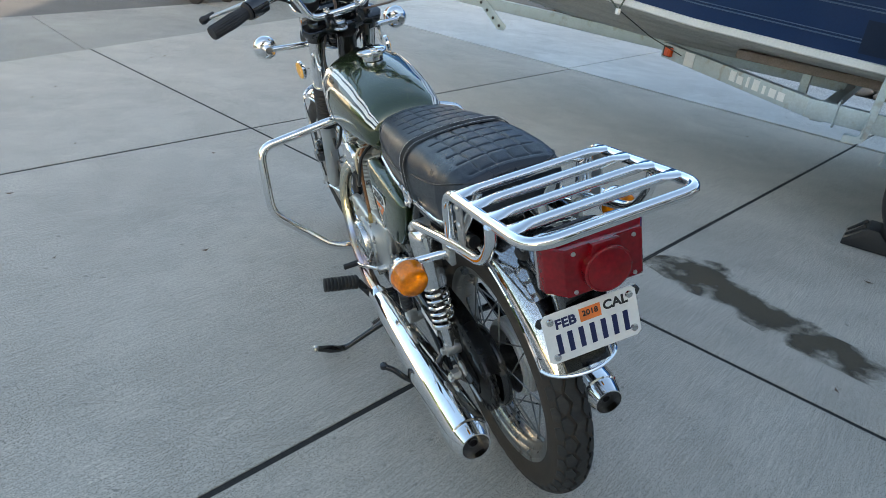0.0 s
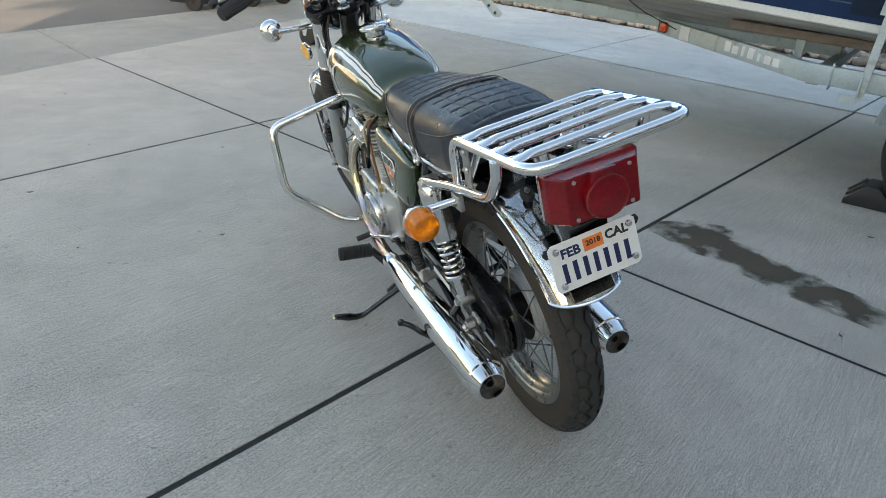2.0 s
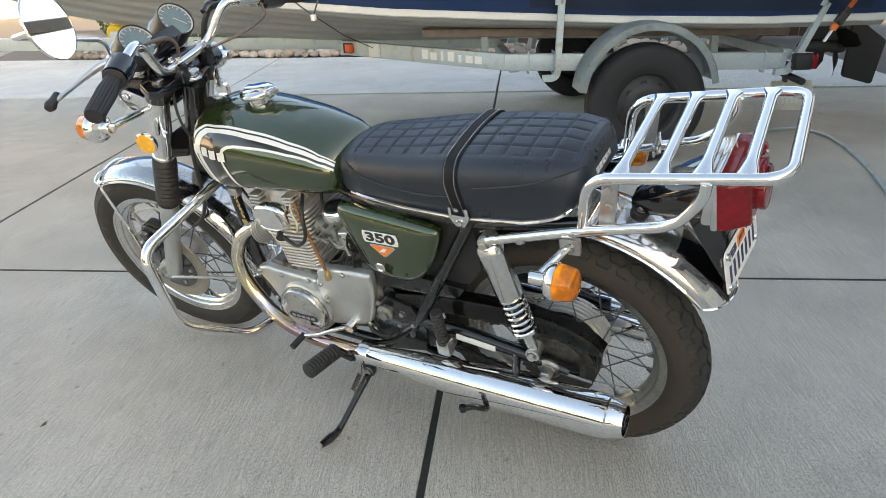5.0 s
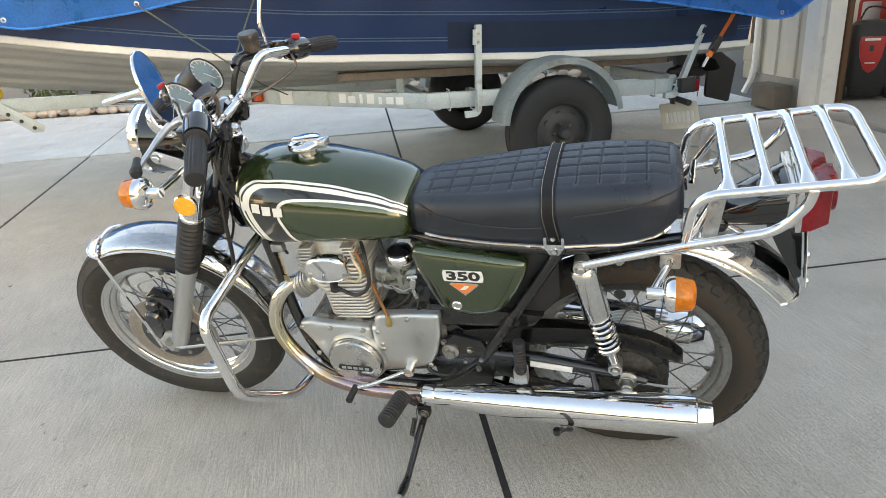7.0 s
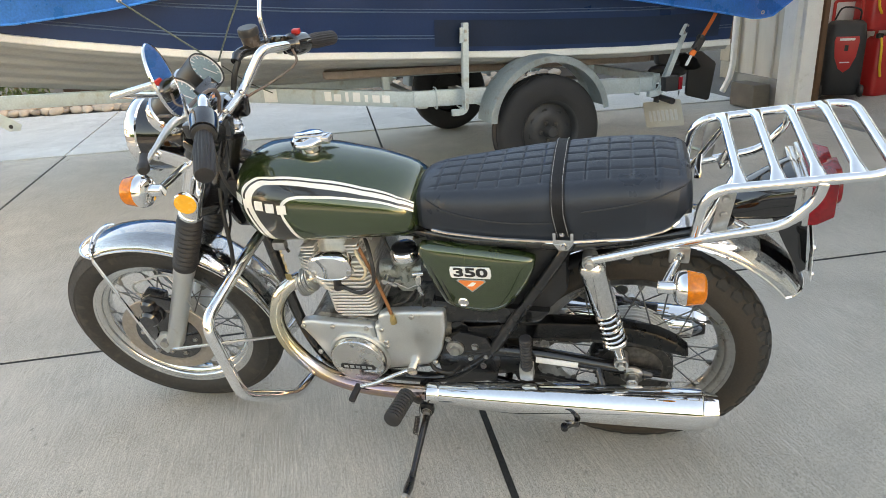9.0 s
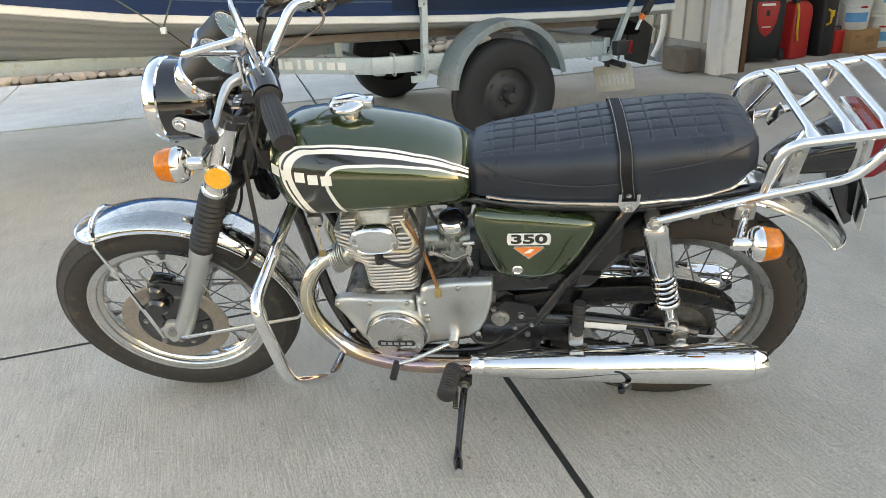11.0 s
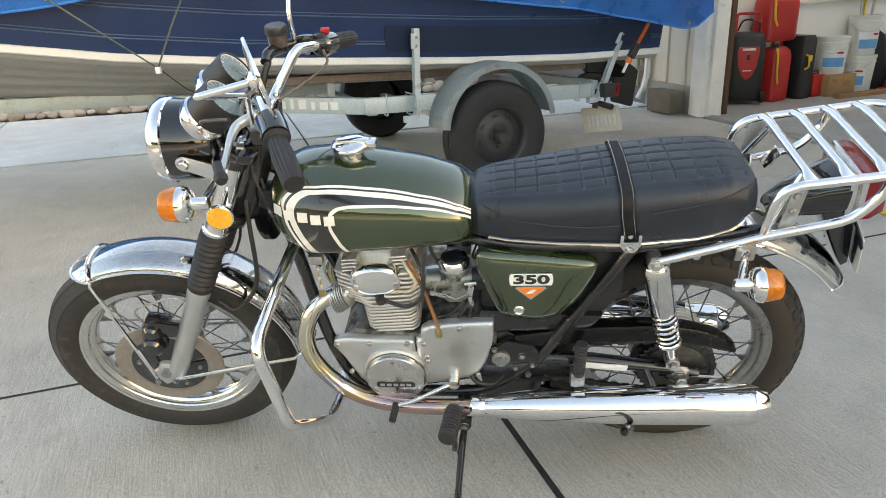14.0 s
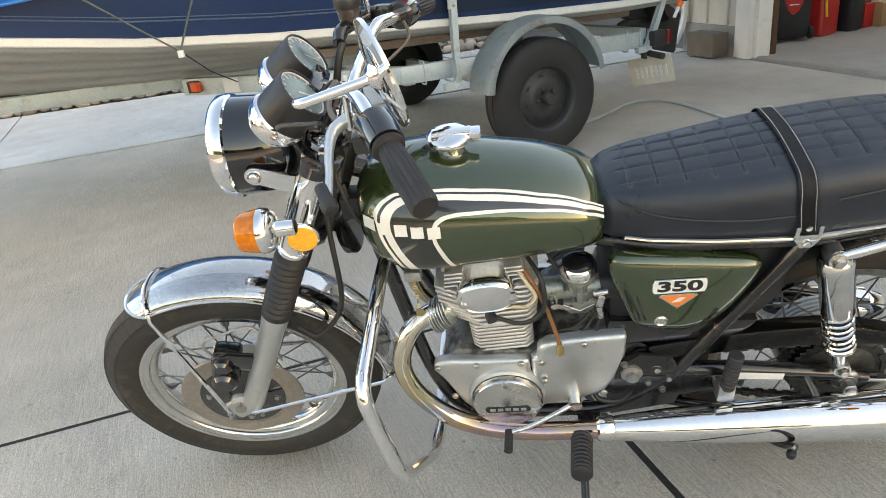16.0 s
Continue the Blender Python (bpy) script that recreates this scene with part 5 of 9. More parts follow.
for o, i_ in zip(outer, inner):
    rows.append([(-0.121, i_.y, i_.z), (-0.121, i_.y, i_.z + 0.003), (-0.120, o.y, o.z - 0.010), (-0.115, o.y, o.z - 0.002), (-0.107, o.y, o.z), (-0.082, o.y, o.z - 0.003)])
sheet(b, rows, 0.0025)
part("chain_guard", b, "frame_black", moto, "long black pressed-steel chain guard")
b = B()
prism(b, [(0.49, 0.30), (0.49, 0.44), (0.42, 0.46), (0.37, 0.42), (0.36, 0.35), (0.40, 0.31)], -0.108, -0.085, "x", 0.006)
part("sprocket_backing", b, "frame_black", moto)

# rear drum with ribs on the right and sprocket carrier
b = B()
lathe(b, [(0.02, 0.05), (0.085, 0.056), (0.090, 0.050), (0.090, 0.0), (0.084, -0.004)] , 48, AX)
for k in range(4):
    lathe(b, [(0.090, 0.006 + k * 0.011), (0.0955, 0.008 + k * 0.011), (0.0955, 0.011 + k * 0.011), (0.090, 0.013 + k * 0.011)], 48, AX)
part("brake_drum", b, "alloy_dull", rear, "finned cast brake drum")
b = B()
lathe(b, [(0.02, -0.075), (0.05, -0.075), (0.07, -0.066), (0.095, -0.058), (0.10, -0.05), (0.10, -0.04), (0.03, -0.04)], 40, AX)
part("cush_drive", b, "frame_black", rear)

# ---- shocks ----
for s in (-1, 1):
    top, bot = Vector((s * 0.137, 0.112, 0.682)), Vector((s * 0.137, 0.040, 0.392))
    d = (bot - top).normalized()
    ln = (bot - top).length
    b = B()
    lathe(b, [(0, 0.005), (0.024, 0.005), (0.029, 0.012), (0.0295, 0.03), (0.0285, 0.135), (0.026, 0.142), (0.018, 0.144)], 28, between(top, bot))
    sh = part("shock_absorber", b, "chrome_soft", moto, "rear shock with worn chrome upper cover")
    b = B()
    sp = []
    fr = between(top + d * 0.135, bot)
    for i in range(6 * 18 + 1):
        a = 2 * math.pi * i / 18
        sp.append(fr @ Vector((math.cos(a) * 0.0240, math.sin(a) * 0.0240, 0.092 * i / 108)))
    tube(b, sp, 0.0038, 8)
    part("spring", b, "chrome", sh, "chrome coil spring")
    b = B()
    lathe(b, [(0.0265, 0.227), (0.029, 0.230), (0.029, 0.237), (0.014, 0.242), (0.0125, 0.27), (0.0125, ln), (0, ln)], 20, between(top, bot))
    part("damper", b, "chrome_soft", sh)
    part("damper_rod", rod(B(), top + d * 0.13, top + d * 0.24, 0.009, 14), "chain", sh)
    for p in (top, bot):
        b = B()
        rod(b, p + Vector((s * -0.02, 0, 0)), p + Vector((s * 0.014, 0, 0)), 0.016, 16)
        hexbolt(b, p + Vector((s * 0.014, 0, 0)), (s, 0, 0), 0.009, 0.010)
        part("shock_mount", b, "steel", sh)

# ---- side covers ----
for s in (-1, 1):
    b = B()
    P0 = [(0.482, 0.700), (0.455, 0.708), (0.30, 0.692), (0.238, 0.682), (0.226, 0.668), (0.236, 0.632), (0.262, 0.58), (0.300, 0.535), (0.345, 0.519), (0.40, 0.525), (0.432, 0.538), (0.448, 0.565), (0.472, 0.63), (0.484, 0.675)]
    ctr = Vector((0, 0.36, 0.62))
    rings = []
    for f, x in ((1.0, 0.116), (1.0, 0.130), (0.985, 0.1355), (0.95, 0.1395), (0.88, 0.1435), (0.76, 0.1475), (0.6, 0.1505), (0.4, 0.1522), (0.2, 0.1530)):
        ring = [Vector((0, ctr.y + (y - ctr.y) * f, ctr.z + (z - ctr.z) * f)) for y, z in P0]
        sm = []
        for i in range(len(ring)):
            p0, p1, p2, p3 = ring[i - 1], ring[i], ring[(i + 1) % len(ring)], ring[(i + 2) % len(ring)]
            for j in range(3):
                t = j / 3
                sm.append(0.5 * ((2 * p1) + (p2 - p0) * t + (2 * p0 - 5 * p1 + 4 * p2 - p3) * t * t + (3 * p1 - p0 - 3 * p2 + p3) * t ** 3))
        rings.append([(s * x, p.y, p.z) for p in sm])
    skin(b, rings)
    bmesh.ops.recalc_face_normals(b, faces=b.faces[:])
    cov = part("side_cover", b, "green", moto, "glossy dark green side cover", sharp=45)
    # black tubes draw the dark of the cover's recessed slots
    b = B()
    for k in range(2):
        tube(b, [(s * (0.1438 + 0.0012 * k), 0.460 - k * 0.013, 0.660), (s * (0.1465 + 0.0012 * k), 0.443 - k * 0.013, 0.60), (s * (0.1443 + 0.0014 * k), 0.430 - k * 0.013, 0.558)], 0.0026, 8)
    part("rib", b, "black", cov)
    b = B()
    lathe(b, [(0, 0), (0.0125, 0), (0.0125, 0.004), (0.010, 0.006), (0.0075, 0.004), (0, 0.004)], 20, between((s * 0.1475, 0.392, 0.561), (s, 0.392, 0.561)))
    part("cover_screw", b, "chrome_soft", cov)
    tilt = Matrix.Translation((s * 0.1532, 0.367, 0.650)) @ (Matrix(((0, 0, -1), (-1, 0, 0), (0, 1, 0))).to_4x4() if s < 0 else Matrix(((0, 0, 1), (1, 0, 0), (0, 1, 0))).to_4x4())
    b = B()
    t = B()
    prism(t, [(-0.047, -0.008), (-0.044, -0.0165), (0.044, -0.0165), (0.047, -0.008), (0.047, 0.008), (0.044, 0.0165), (-0.044, 0.0165), (-0.047, 0.008)], -0.0012, 0.0008, "z", 0.0008)
    merge(b, t, tilt)
    badge = part("badge", b, "chrome_soft", cov, "silver-edged white model badge reading 350")
    b = B()
    t = B()
    prism(t, [(-0.0455, -0.0075), (-0.0425, -0.015), (0.0425, -0.015), (0.0455, -0.0075), (0.0455, 0.0075), (0.0425, 0.015), (-0.0425, 0.015), (-0.0455, 0.0075)], 0.0006, 0.0014, "z")
    merge(b, t, tilt)
    part("badge_field", b, "white", badge)
    b = lettering("350", 0.032, tilt @ Matrix.Translation((0, 0.0, 0.0016)) @ Matrix.Diagonal((1.62, 1.02, 1, 1)), 0.0006, 0.0012)
    part("numerals", b, "ink", badge)
    b = B()
    t = B()
    prism(t, [(-0.03, -0.019), (0.03, -0.019), (0.034, -0.024), (0.0, -0.056), (-0.034, -0.024)], -0.001, 0.0008, "z", 0.0006)
    merge(b, t, tilt)
    em = part("emblem", b, "chrome_soft", cov, "small silver and orange-red emblem")
    b = B()
    t = B()
    prism(t, [(-0.027, -0.022), (0.027, -0.022), (0.029, -0.025), (0.0, -0.051), (-0.029, -0.025)], 0.0008, 0.0016, "z")
    merge(b, t, tilt)
    part("emblem_field", b, "orange", em)
    b = B()
    t = B()
    prism(t, [(-0.011, -0.038), (0.002, -0.026), (0.012, -0.027), (0.003, -0.037)], 0.0016, 0.0022, "z")
    merge(b, t, tilt)
    part("emblem_wing", b, "white", em)

# ---- engine ----
CYL = radians(4)    # the cylinders lean a little forward
eng = Matrix.Translation((0, 0.685, 0.43)) @ Matrix.Rotation(-CYL, 4, "X")
b = B()
prism(b, [(0.80, 0.36), (0.815, 0.45), (0.78, 0.475), (0.62, 0.455), (0.56, 0.50), (0.455, 0.515), (0.44, 0.47), (0.45, 0.35), (0.50, 0.30), (0.70, 0.262), (0.78, 0.29)], -0.115, 0.115, "x", 0.012)
# block takes the darker alloy in place of the shade around it
block = part("engine", b, "alloy_shaded", moto, "grey cast alloy parallel-twin engine")
b = B()    # left crankcase cover in two pieces
P1 = [(0.832, 0.455), (0.80, 0.462), (0.74, 0.456), (0.665, 0.455), (0.637, 0.452), (0.637, 0.30), (0.655, 0.272), (0.70, 0.262), (0.75, 0.278), (0.785, 0.325), (0.815, 0.40), (0.835, 0.435)]
prism(b, P1, -0.138, -0.11, "x", 0.010, 3)
lc = part("crankcase_cover", b, "alloy", block, "satin alloy left engine cover")
b = B()
P2 = [(0.635, 0.455), (0.635, 0.302), (0.56, 0.318), (0.508, 0.332), (0.484, 0.352), (0.468, 0.385), (0.452, 0.45), (0.447, 0.512), (0.535, 0.507), (0.600, 0.500), (0.620, 0.488), (0.622, 0.458)]
prism(b, P2, -0.139, -0.108, "x", 0.013, 4)
part("crankcase_cover", b, "alloy", block, "satin alloy clutch-side engine cover")
b = B()
rc = Vector((-0.137, 0.690, 0.352))
lathe(b, [(0.083, -0.008), (0.080, 0.008), (0.074, 0.012)], 48, between(rc, rc + Vector((-1, 0, 0))))
part("cover_boss", b, "alloy", block)
b = B()
lathe(b, [(0.072, 0.008), (0.073, 0.024), (0.070, 0.029), (0.066, 0.030), (0, 0.031)], 48, between(rc, rc + Vector((-1, 0, 0))))
gen = part("generator_cover", b, "polished", block, "round polished generator cover")
b = B()
t = B()
prism(t, [(-0.042, -0.009), (0.042, -0.009), (0.047, -0.004), (0.047, 0.004), (0.042, 0.009), (-0.042, 0.009), (-0.047, 0.004), (-0.047, -0.004)], 0, 0.0012, "z")
fm = Matrix.Translation((-0.1675, 0.690, 0.338)) @ Matrix(((0, 0, -1), (-1, 0, 0), (0, 1, 0))).to_4x4()
merge(b, t, fm)
part("name_plate", b, "ink", gen, "black recessed plate with plain silver blocks")
b = B()
for k in range(5):
    t = B()
    box(t, (0.0115, 0.0085, 0.001), (-0.032 + k * 0.016, 0, 0.0016), None, 0.0003)
    merge(b, t, fm)
part("maker_mark", b, "alloy", gen)
b = B()
for y, z in ((0.825, 0.445), (0.745, 0.447), (0.655, 0.447), (0.615, 0.447), (0.53, 0.495), (0.61, 0.405), (0.61, 0.39), (0.645, 0.37), (0.625, 0.335), (0.62, 0.318), (0.49, 0.345), (0.80, 0.355)):
    lathe(b, [(0, 0), (0.0068, 0), (0.0068, 0.004), (0.005, 0.006), (0, 0.006)], 14, between((-0.138, y, z), (-1, y, z)))
for a in (90, 210, 330):
    p = rc + Vector((-0.030, math.cos(radians(a)) * 0.062, math.sin(radians(a)) * 0.062))
    lathe(b, [(0, 0), (0.005, 0), (0.005, 0.003), (0, 0.004)], 12, between(p, p + Vector((-1, 0, 0))))
tagged(part("cover_screws", b, "bolt", block, "small steel cover screws"), kind="stuff")
# right cover
b = B()
prism(b, [(-y + 2 * 0.64, z) for y, z in P1], 0.11, 0.14, "x", 0.01, 3)
lathe(b, [(0.10, -0.01), (0.098, 0.006), (0.09, 0.012), (0, 0.014)], 40, between((0.132, 0.60, 0.37), (1, 0.60, 0.37)))
part("clutch_cover", b, "alloy", block)
# cylinder barrel fins, each a plate
fin_me = {}
for k in range(9):
    z = 0.033 + k * 0.0098
    b = B()
    hx, y0, y1 = 0.113, -0.062 + 0.002 * (k % 2), 0.060
    t = B()
    prism(t, [(-hx + 0.012, y0), (hx - 0.012, y0), (hx, y0 + 0.014), (hx, y1 - 0.014), (hx - 0.012, y1), (-hx + 0.012, y1), (-hx, y1 - 0.014), (-hx, y0 + 0.014)], z, z + 0.0058, "z", 0.0016, 1)
    merge(b, t, eng)
    part("cylinder_fin", b, "alloy_dull", block)
b = B()
box(b, (0.205, 0.10, 0.16), (0, 0, 0.095), None, 0.01)
b.transform(eng)
part("cylinder_barrel", b, "alloy_dull", block, "finned alloy cylinder barrel")
for k in range(8):
    z = 0.122 + k * 0.0125
    b = B()
    t = B()
    hx, y0, y1 = 0.128, -0.078 - 0.002 * k, 0.080 + 0.007 * min(k, 4)
    prism(t, [(-hx + 0.02, y0), (hx - 0.02, y0), (hx, y0 + 0.02), (hx, y1 - 0.05), (hx - 0.03, y1), (-hx + 0.03, y1), (-hx, y1 - 0.05), (-hx, y0 + 0.02)], z, z + 0.0066, "z", 0.0018, 1)
    merge(b, t, eng)
    part("head_fin", b, "alloy_dull", block)
b = B()
box(b, (0.20, 0.145, 0.075), (0, 0.002, 0.175), None, 0.012)
for s in (-1, 1):      # ribs beside the cam ends
    for k in range(5):
        for y, w_ in ((0.070, 0.036), (-0.056, 0.034)):
            box(b, (0.034, w_, 0.0042), (s * 0.098, y - 0.002 * k * (1 if y > 0 else -1), 0.214 + 0.0095 * k), None, 0.0015, 1)
prism(b, [(-0.075, 0.20), (0.088, 0.20), (0.078, 0.252), (0.04, 0.268), (-0.03, 0.268), (-0.066, 0.252)], -0.088, 0.088, "x", 0.008, 2)
b.transform(eng)
part("cylinder_head", b, "alloy_head", block, "cast alloy cylinder head and cam cover")
b = B()
for s in (-1, 1):
    for k in range(6):
        for y in (-0.07, 0.075):
            t = B()
            box(t, (0.006, 0.040, 0.030), (s * (0.010 + k * 0.014), y * 0.9, 0.246), (12 if y > 0 else -12, 0, 0), 0.002)
            merge(b, t)
b.transform(eng)
tagged(part("cam_cover_ribs", b, "alloy_head", block), kind="stuff")
for s in (-1, 1):    # chrome oval cap on each cam end
    b = B()
    ov = []
    for i in range(40):
        a = 2 * math.pi * i / 40
        c, q = math.cos(a), math.sin(a)
        ov.append((math.copysign(abs(c) ** 0.75, c), math.copysign(abs(q) ** 0.85, q)))
    rings = []
    for f, x in ((1.0, 0.07), (1.0, 0.112), (1.03, 0.114), (1.03, 0.132), (0.97, 0.139), (0.86, 0.142), (0.82, 0.1405), (0.4, 0.1425)):
        rings.append([(s * x, 0.008 + p[0] * 0.056 * f, 0.205 + p[1] * 0.037 * f) for p in ov])
    skin(b, rings)
    bmesh.ops.recalc_face_normals(b, faces=b.faces[:])
    b.transform(eng)
    part("cam_end_cap", b, "chrome", block, "oval chrome cam end cover")
    for y in (-0.038, 0.052):
        part("cap_screw", lathe(B(), [(0, 0), (0.007, 0), (0.006, 0.004), (0, 0.004)], 14, eng @ between((s * 0.140, y, 0.195), (s, y, 0.195))), "steel", block)
    # carburettor and air duct
    cpos = Vector((s * 0.085, 0.535, 0.600))
    b = B()
    rod(b, cpos + Vector((0, 0.065, 0.0)), cpos + Vector((0, -0.045, 0)), 0.023, 20)
    lathe(b, [(0.0, -0.02), (0.026, -0.018), (0.027, 0.0), (0.024, 0.012), (0.026, 0.028), (0.034, 0.032), (0.035, 0.040), (0.033, 0.043)], 28, Matrix.Translation(cpos))
    box(b, (0.05, 0.062, 0.008), cpos + Vector((0, 0.0, -0.020)), None, 0.003)
    box(b, (0.030, 0.014, 0.050), cpos + Vector((s * 0.018, 0.0, 0.008)), None, 0.004)
    for dy, dz, r_ in ((0.024, 0.02, 0.006), (-0.022, -0.002, 0.007), (0.012, -0.008, 0.0045), (-0.010, 0.016, 0.0045)):
        rod(b, cpos + Vector((s * 0.012, dy, dz)), cpos + Vector((s * 0.038, dy, dz)), r_, 10)
    carb = part("carburettor", b, "carb_grey", block, "grey alloy carburettor")
    b = B()
    t = B()
    prism(t, [(-0.030, 0.0), (0.030, 0.0), (0.029, -0.016), (0.019, -0.031), (-0.014, -0.031), (-0.029, -0.018)], -0.022, 0.022, "x", 0.005, 2)
    merge(b, t, Matrix.Translation(cpos + Vector((0, 0.0, -0.022))))
    rod(b, cpos + Vector((s * 0.006, 0.004, -0.050)), cpos + Vector((s * 0.006, 0.004, -0.058)), 0.007, 6)
    part("float_bowl", b, "carb_grey", carb)
    b = B()
    tube(b, [cpos + Vector((s * 0.024, 0.032, -0.024)), cpos + Vector((s * 0.026, 0.0, -0.040)), cpos + Vector((s * 0.022, -0.032, -0.026))], 0.0014, 6)
    part("bowl_clip", b, "steel", carb)
    b = B()
    prism(b, [(cpos.y + 0.050, cpos.z - 0.002), (cpos.y + 0.054, cpos.z - 0.010), (cpos.y + 0.022, cpos.z - 0.026), (cpos.y + 0.018, cpos.z - 0.019)], s * 0.122, s * 0.126, "x", 0.001)
    rod(b, cpos + Vector((s * 0.02, 0.048, -0.006)), cpos + Vector((s * 0.046, 0.048, -0.006)), 0.007, 12)
    part("choke_lever", b, "polished", carb)
    b = B()
    box(b, (0.010, 0.014, 0.028), cpos + Vector((s * 0.040, -0.036, -0.002)), (12, 0, 0), 0.003)
    box(b, (0.008, 0.010, 0.030), cpos + Vector((s * 0.040, -0.036, -0.032)), (-10, 0, 0), 0.002)
    rod(b, cpos + Vector((s * 0.038, -0.050, 0.018)), cpos + Vector((s * 0.038, -0.024, 0.014)), 0.005, 10)
    rod(b, cpos + Vector((s * 0.020, -0.036, 0.006)), cpos + Vector((s * 0.048, -0.036, 0.006)), 0.006, 8)
    part("throttle_linkage", b, "polished", carb)
    for k in range(3):
        b = tube(B(), spline([cpos + Vector((s * 0.03, -0.02 - 0.012 * k, -0.04)), cpos + Vector((s * 0.032, 0.01 - 0.02 * k, -0.075 - 0.006 * k)), cpos + Vector((s * 0.02, 0.05 - 0.05 * k, -0.10))], 6), 0.003, 6)
        part("drain_hose", b, "cable", carb)
    b = B()
    lathe(b, [(0.0345, 0.042), (0.0355, 0.045), (0.0350, 0.054), (0.031, 0.060), (0.030, 0.061)], 28, Matrix.Translation(cpos))
    cap = part("carburettor_cap", b, "chrome", block, "chrome carburettor top")
    b = B()
    lathe(b, [(0.030, 0.060), (0.029, 0.066), (0.020, 0.071), (0, 0.072)], 28, Matrix.Translation(cpos))
    part("cap_top", b, "black", cap)
    b = B()
    lathe(b, [(0.026, 0), (0.028, 0.01), (0.026, 0.02), (0.030, 0.03), (0.030, 0.06)], 20, between(cpos + Vector((0, -0.04, 0)), cpos + Vector((0, -0.2, 0.01))))
    part("air_duct", b, "black_plastic", block)
    # exhaust
    ex0 = Vector((s * 0.085, 0.775, 0.565))
    for k in range(7):
        q = ex0 + Vector((0, 0.012 + k * 0.0055, -0.004 * k))
        part("collar_fin", lathe(B(), [(0.018, 0), (0.034 + 0.002 * (k % 2), 0.0008), (0.034 + 0.002 * (k % 2), 0.0028), (0.018, 0.0036)], 24, between(q, q + Vector((0, 1, -0.35)))), "alloy", block)
    pts = [ex0, ex0 + Vector((s * 0.006, 0.055, -0.008)), Vector((s * 0.115, 0.872, 0.530)), Vector((s * 0.135, 0.897, 0.462)), Vector((s * 0.148, 0.878, 0.385)), Vector((s * 0.158, 0.815, 0.310)), Vector((s * 0.168, 0.735, 0.277)), Vector((s * 0.178, 0.63, 0.272)), Vector((s * 0.186, 0.50, 0.282))]
    cv = spline(pts, 8)
    b = B()
    tube(b, cv, 0.0195, 18)
    part("exhaust_pipe", b, "blued", moto, "chrome exhaust header with gold and blue heat tint")
    m0, m1 = Vector((s * 0.186, 0.505, 0.283)), Vector((-0.186, -0.172, 0.303) if s < 0 else (0.136, -0.176, 0.266))
    ln = (m1 - m0).length
    b = B()
    lathe(b, [(0.0225, -0.005), (0.0265, 0.0), (0.0265, 0.028), (0.0245, 0.031), (0.026, 0.04), (0.034, 0.13), (0.042, 0.27), (0.0465, 0.42), (0.0480, ln - 0.05), (0.0470, ln - 0.035), (0.0435, ln - 0.032), (0.043, ln - 0.027), (0.034, ln), (0.031, ln), (0.031, ln - 0.04)], 40, between(m0, m1))
    mf = part("muffler", b, "chrome", moto, "long chrome megaphone silencer")
    b = B()
    lathe(b, [(0.031, ln - 0.03), (0.012, ln - 0.03), (0.012, ln - 0.012), (0.009, ln - 0.012), (0.009, ln - 0.06)], 24, between(m0, m1))
    part("baffle", b, "chain", mf, "sooty baffle in the outlet")
    b = B()
    tube(b, [m0.lerp(m1, k) + Vector((s * 0.0, 0, float(np.interp(k, [0.1, 0.3, 0.6, 0.93], [-0.033, -0.041, -0.0465, -0.0475])))) for k in np.linspace(0.1, 0.93, 16)], 0.0022, 6)
    part("weld_seam", b, "chrome", mf)
    b = B()
    rod(b, m0.lerp(m1, 0.64) + Vector((0, 0, 0.02)), m0.lerp(m1, 0.64) + Vector((-s * 0.06, 0.02, 0.06)), 0.009, 10)
    part("hanger", b, "frame_black", mf)
    b = B()
    box(b, (0.02, 0.05, 0.006), m0.lerp(m1, 0.31) + Vector((-s * 0.005, 0, -0.047)), None, 0.002)
    part("muffler_bracket", b, "frame_black", mf)

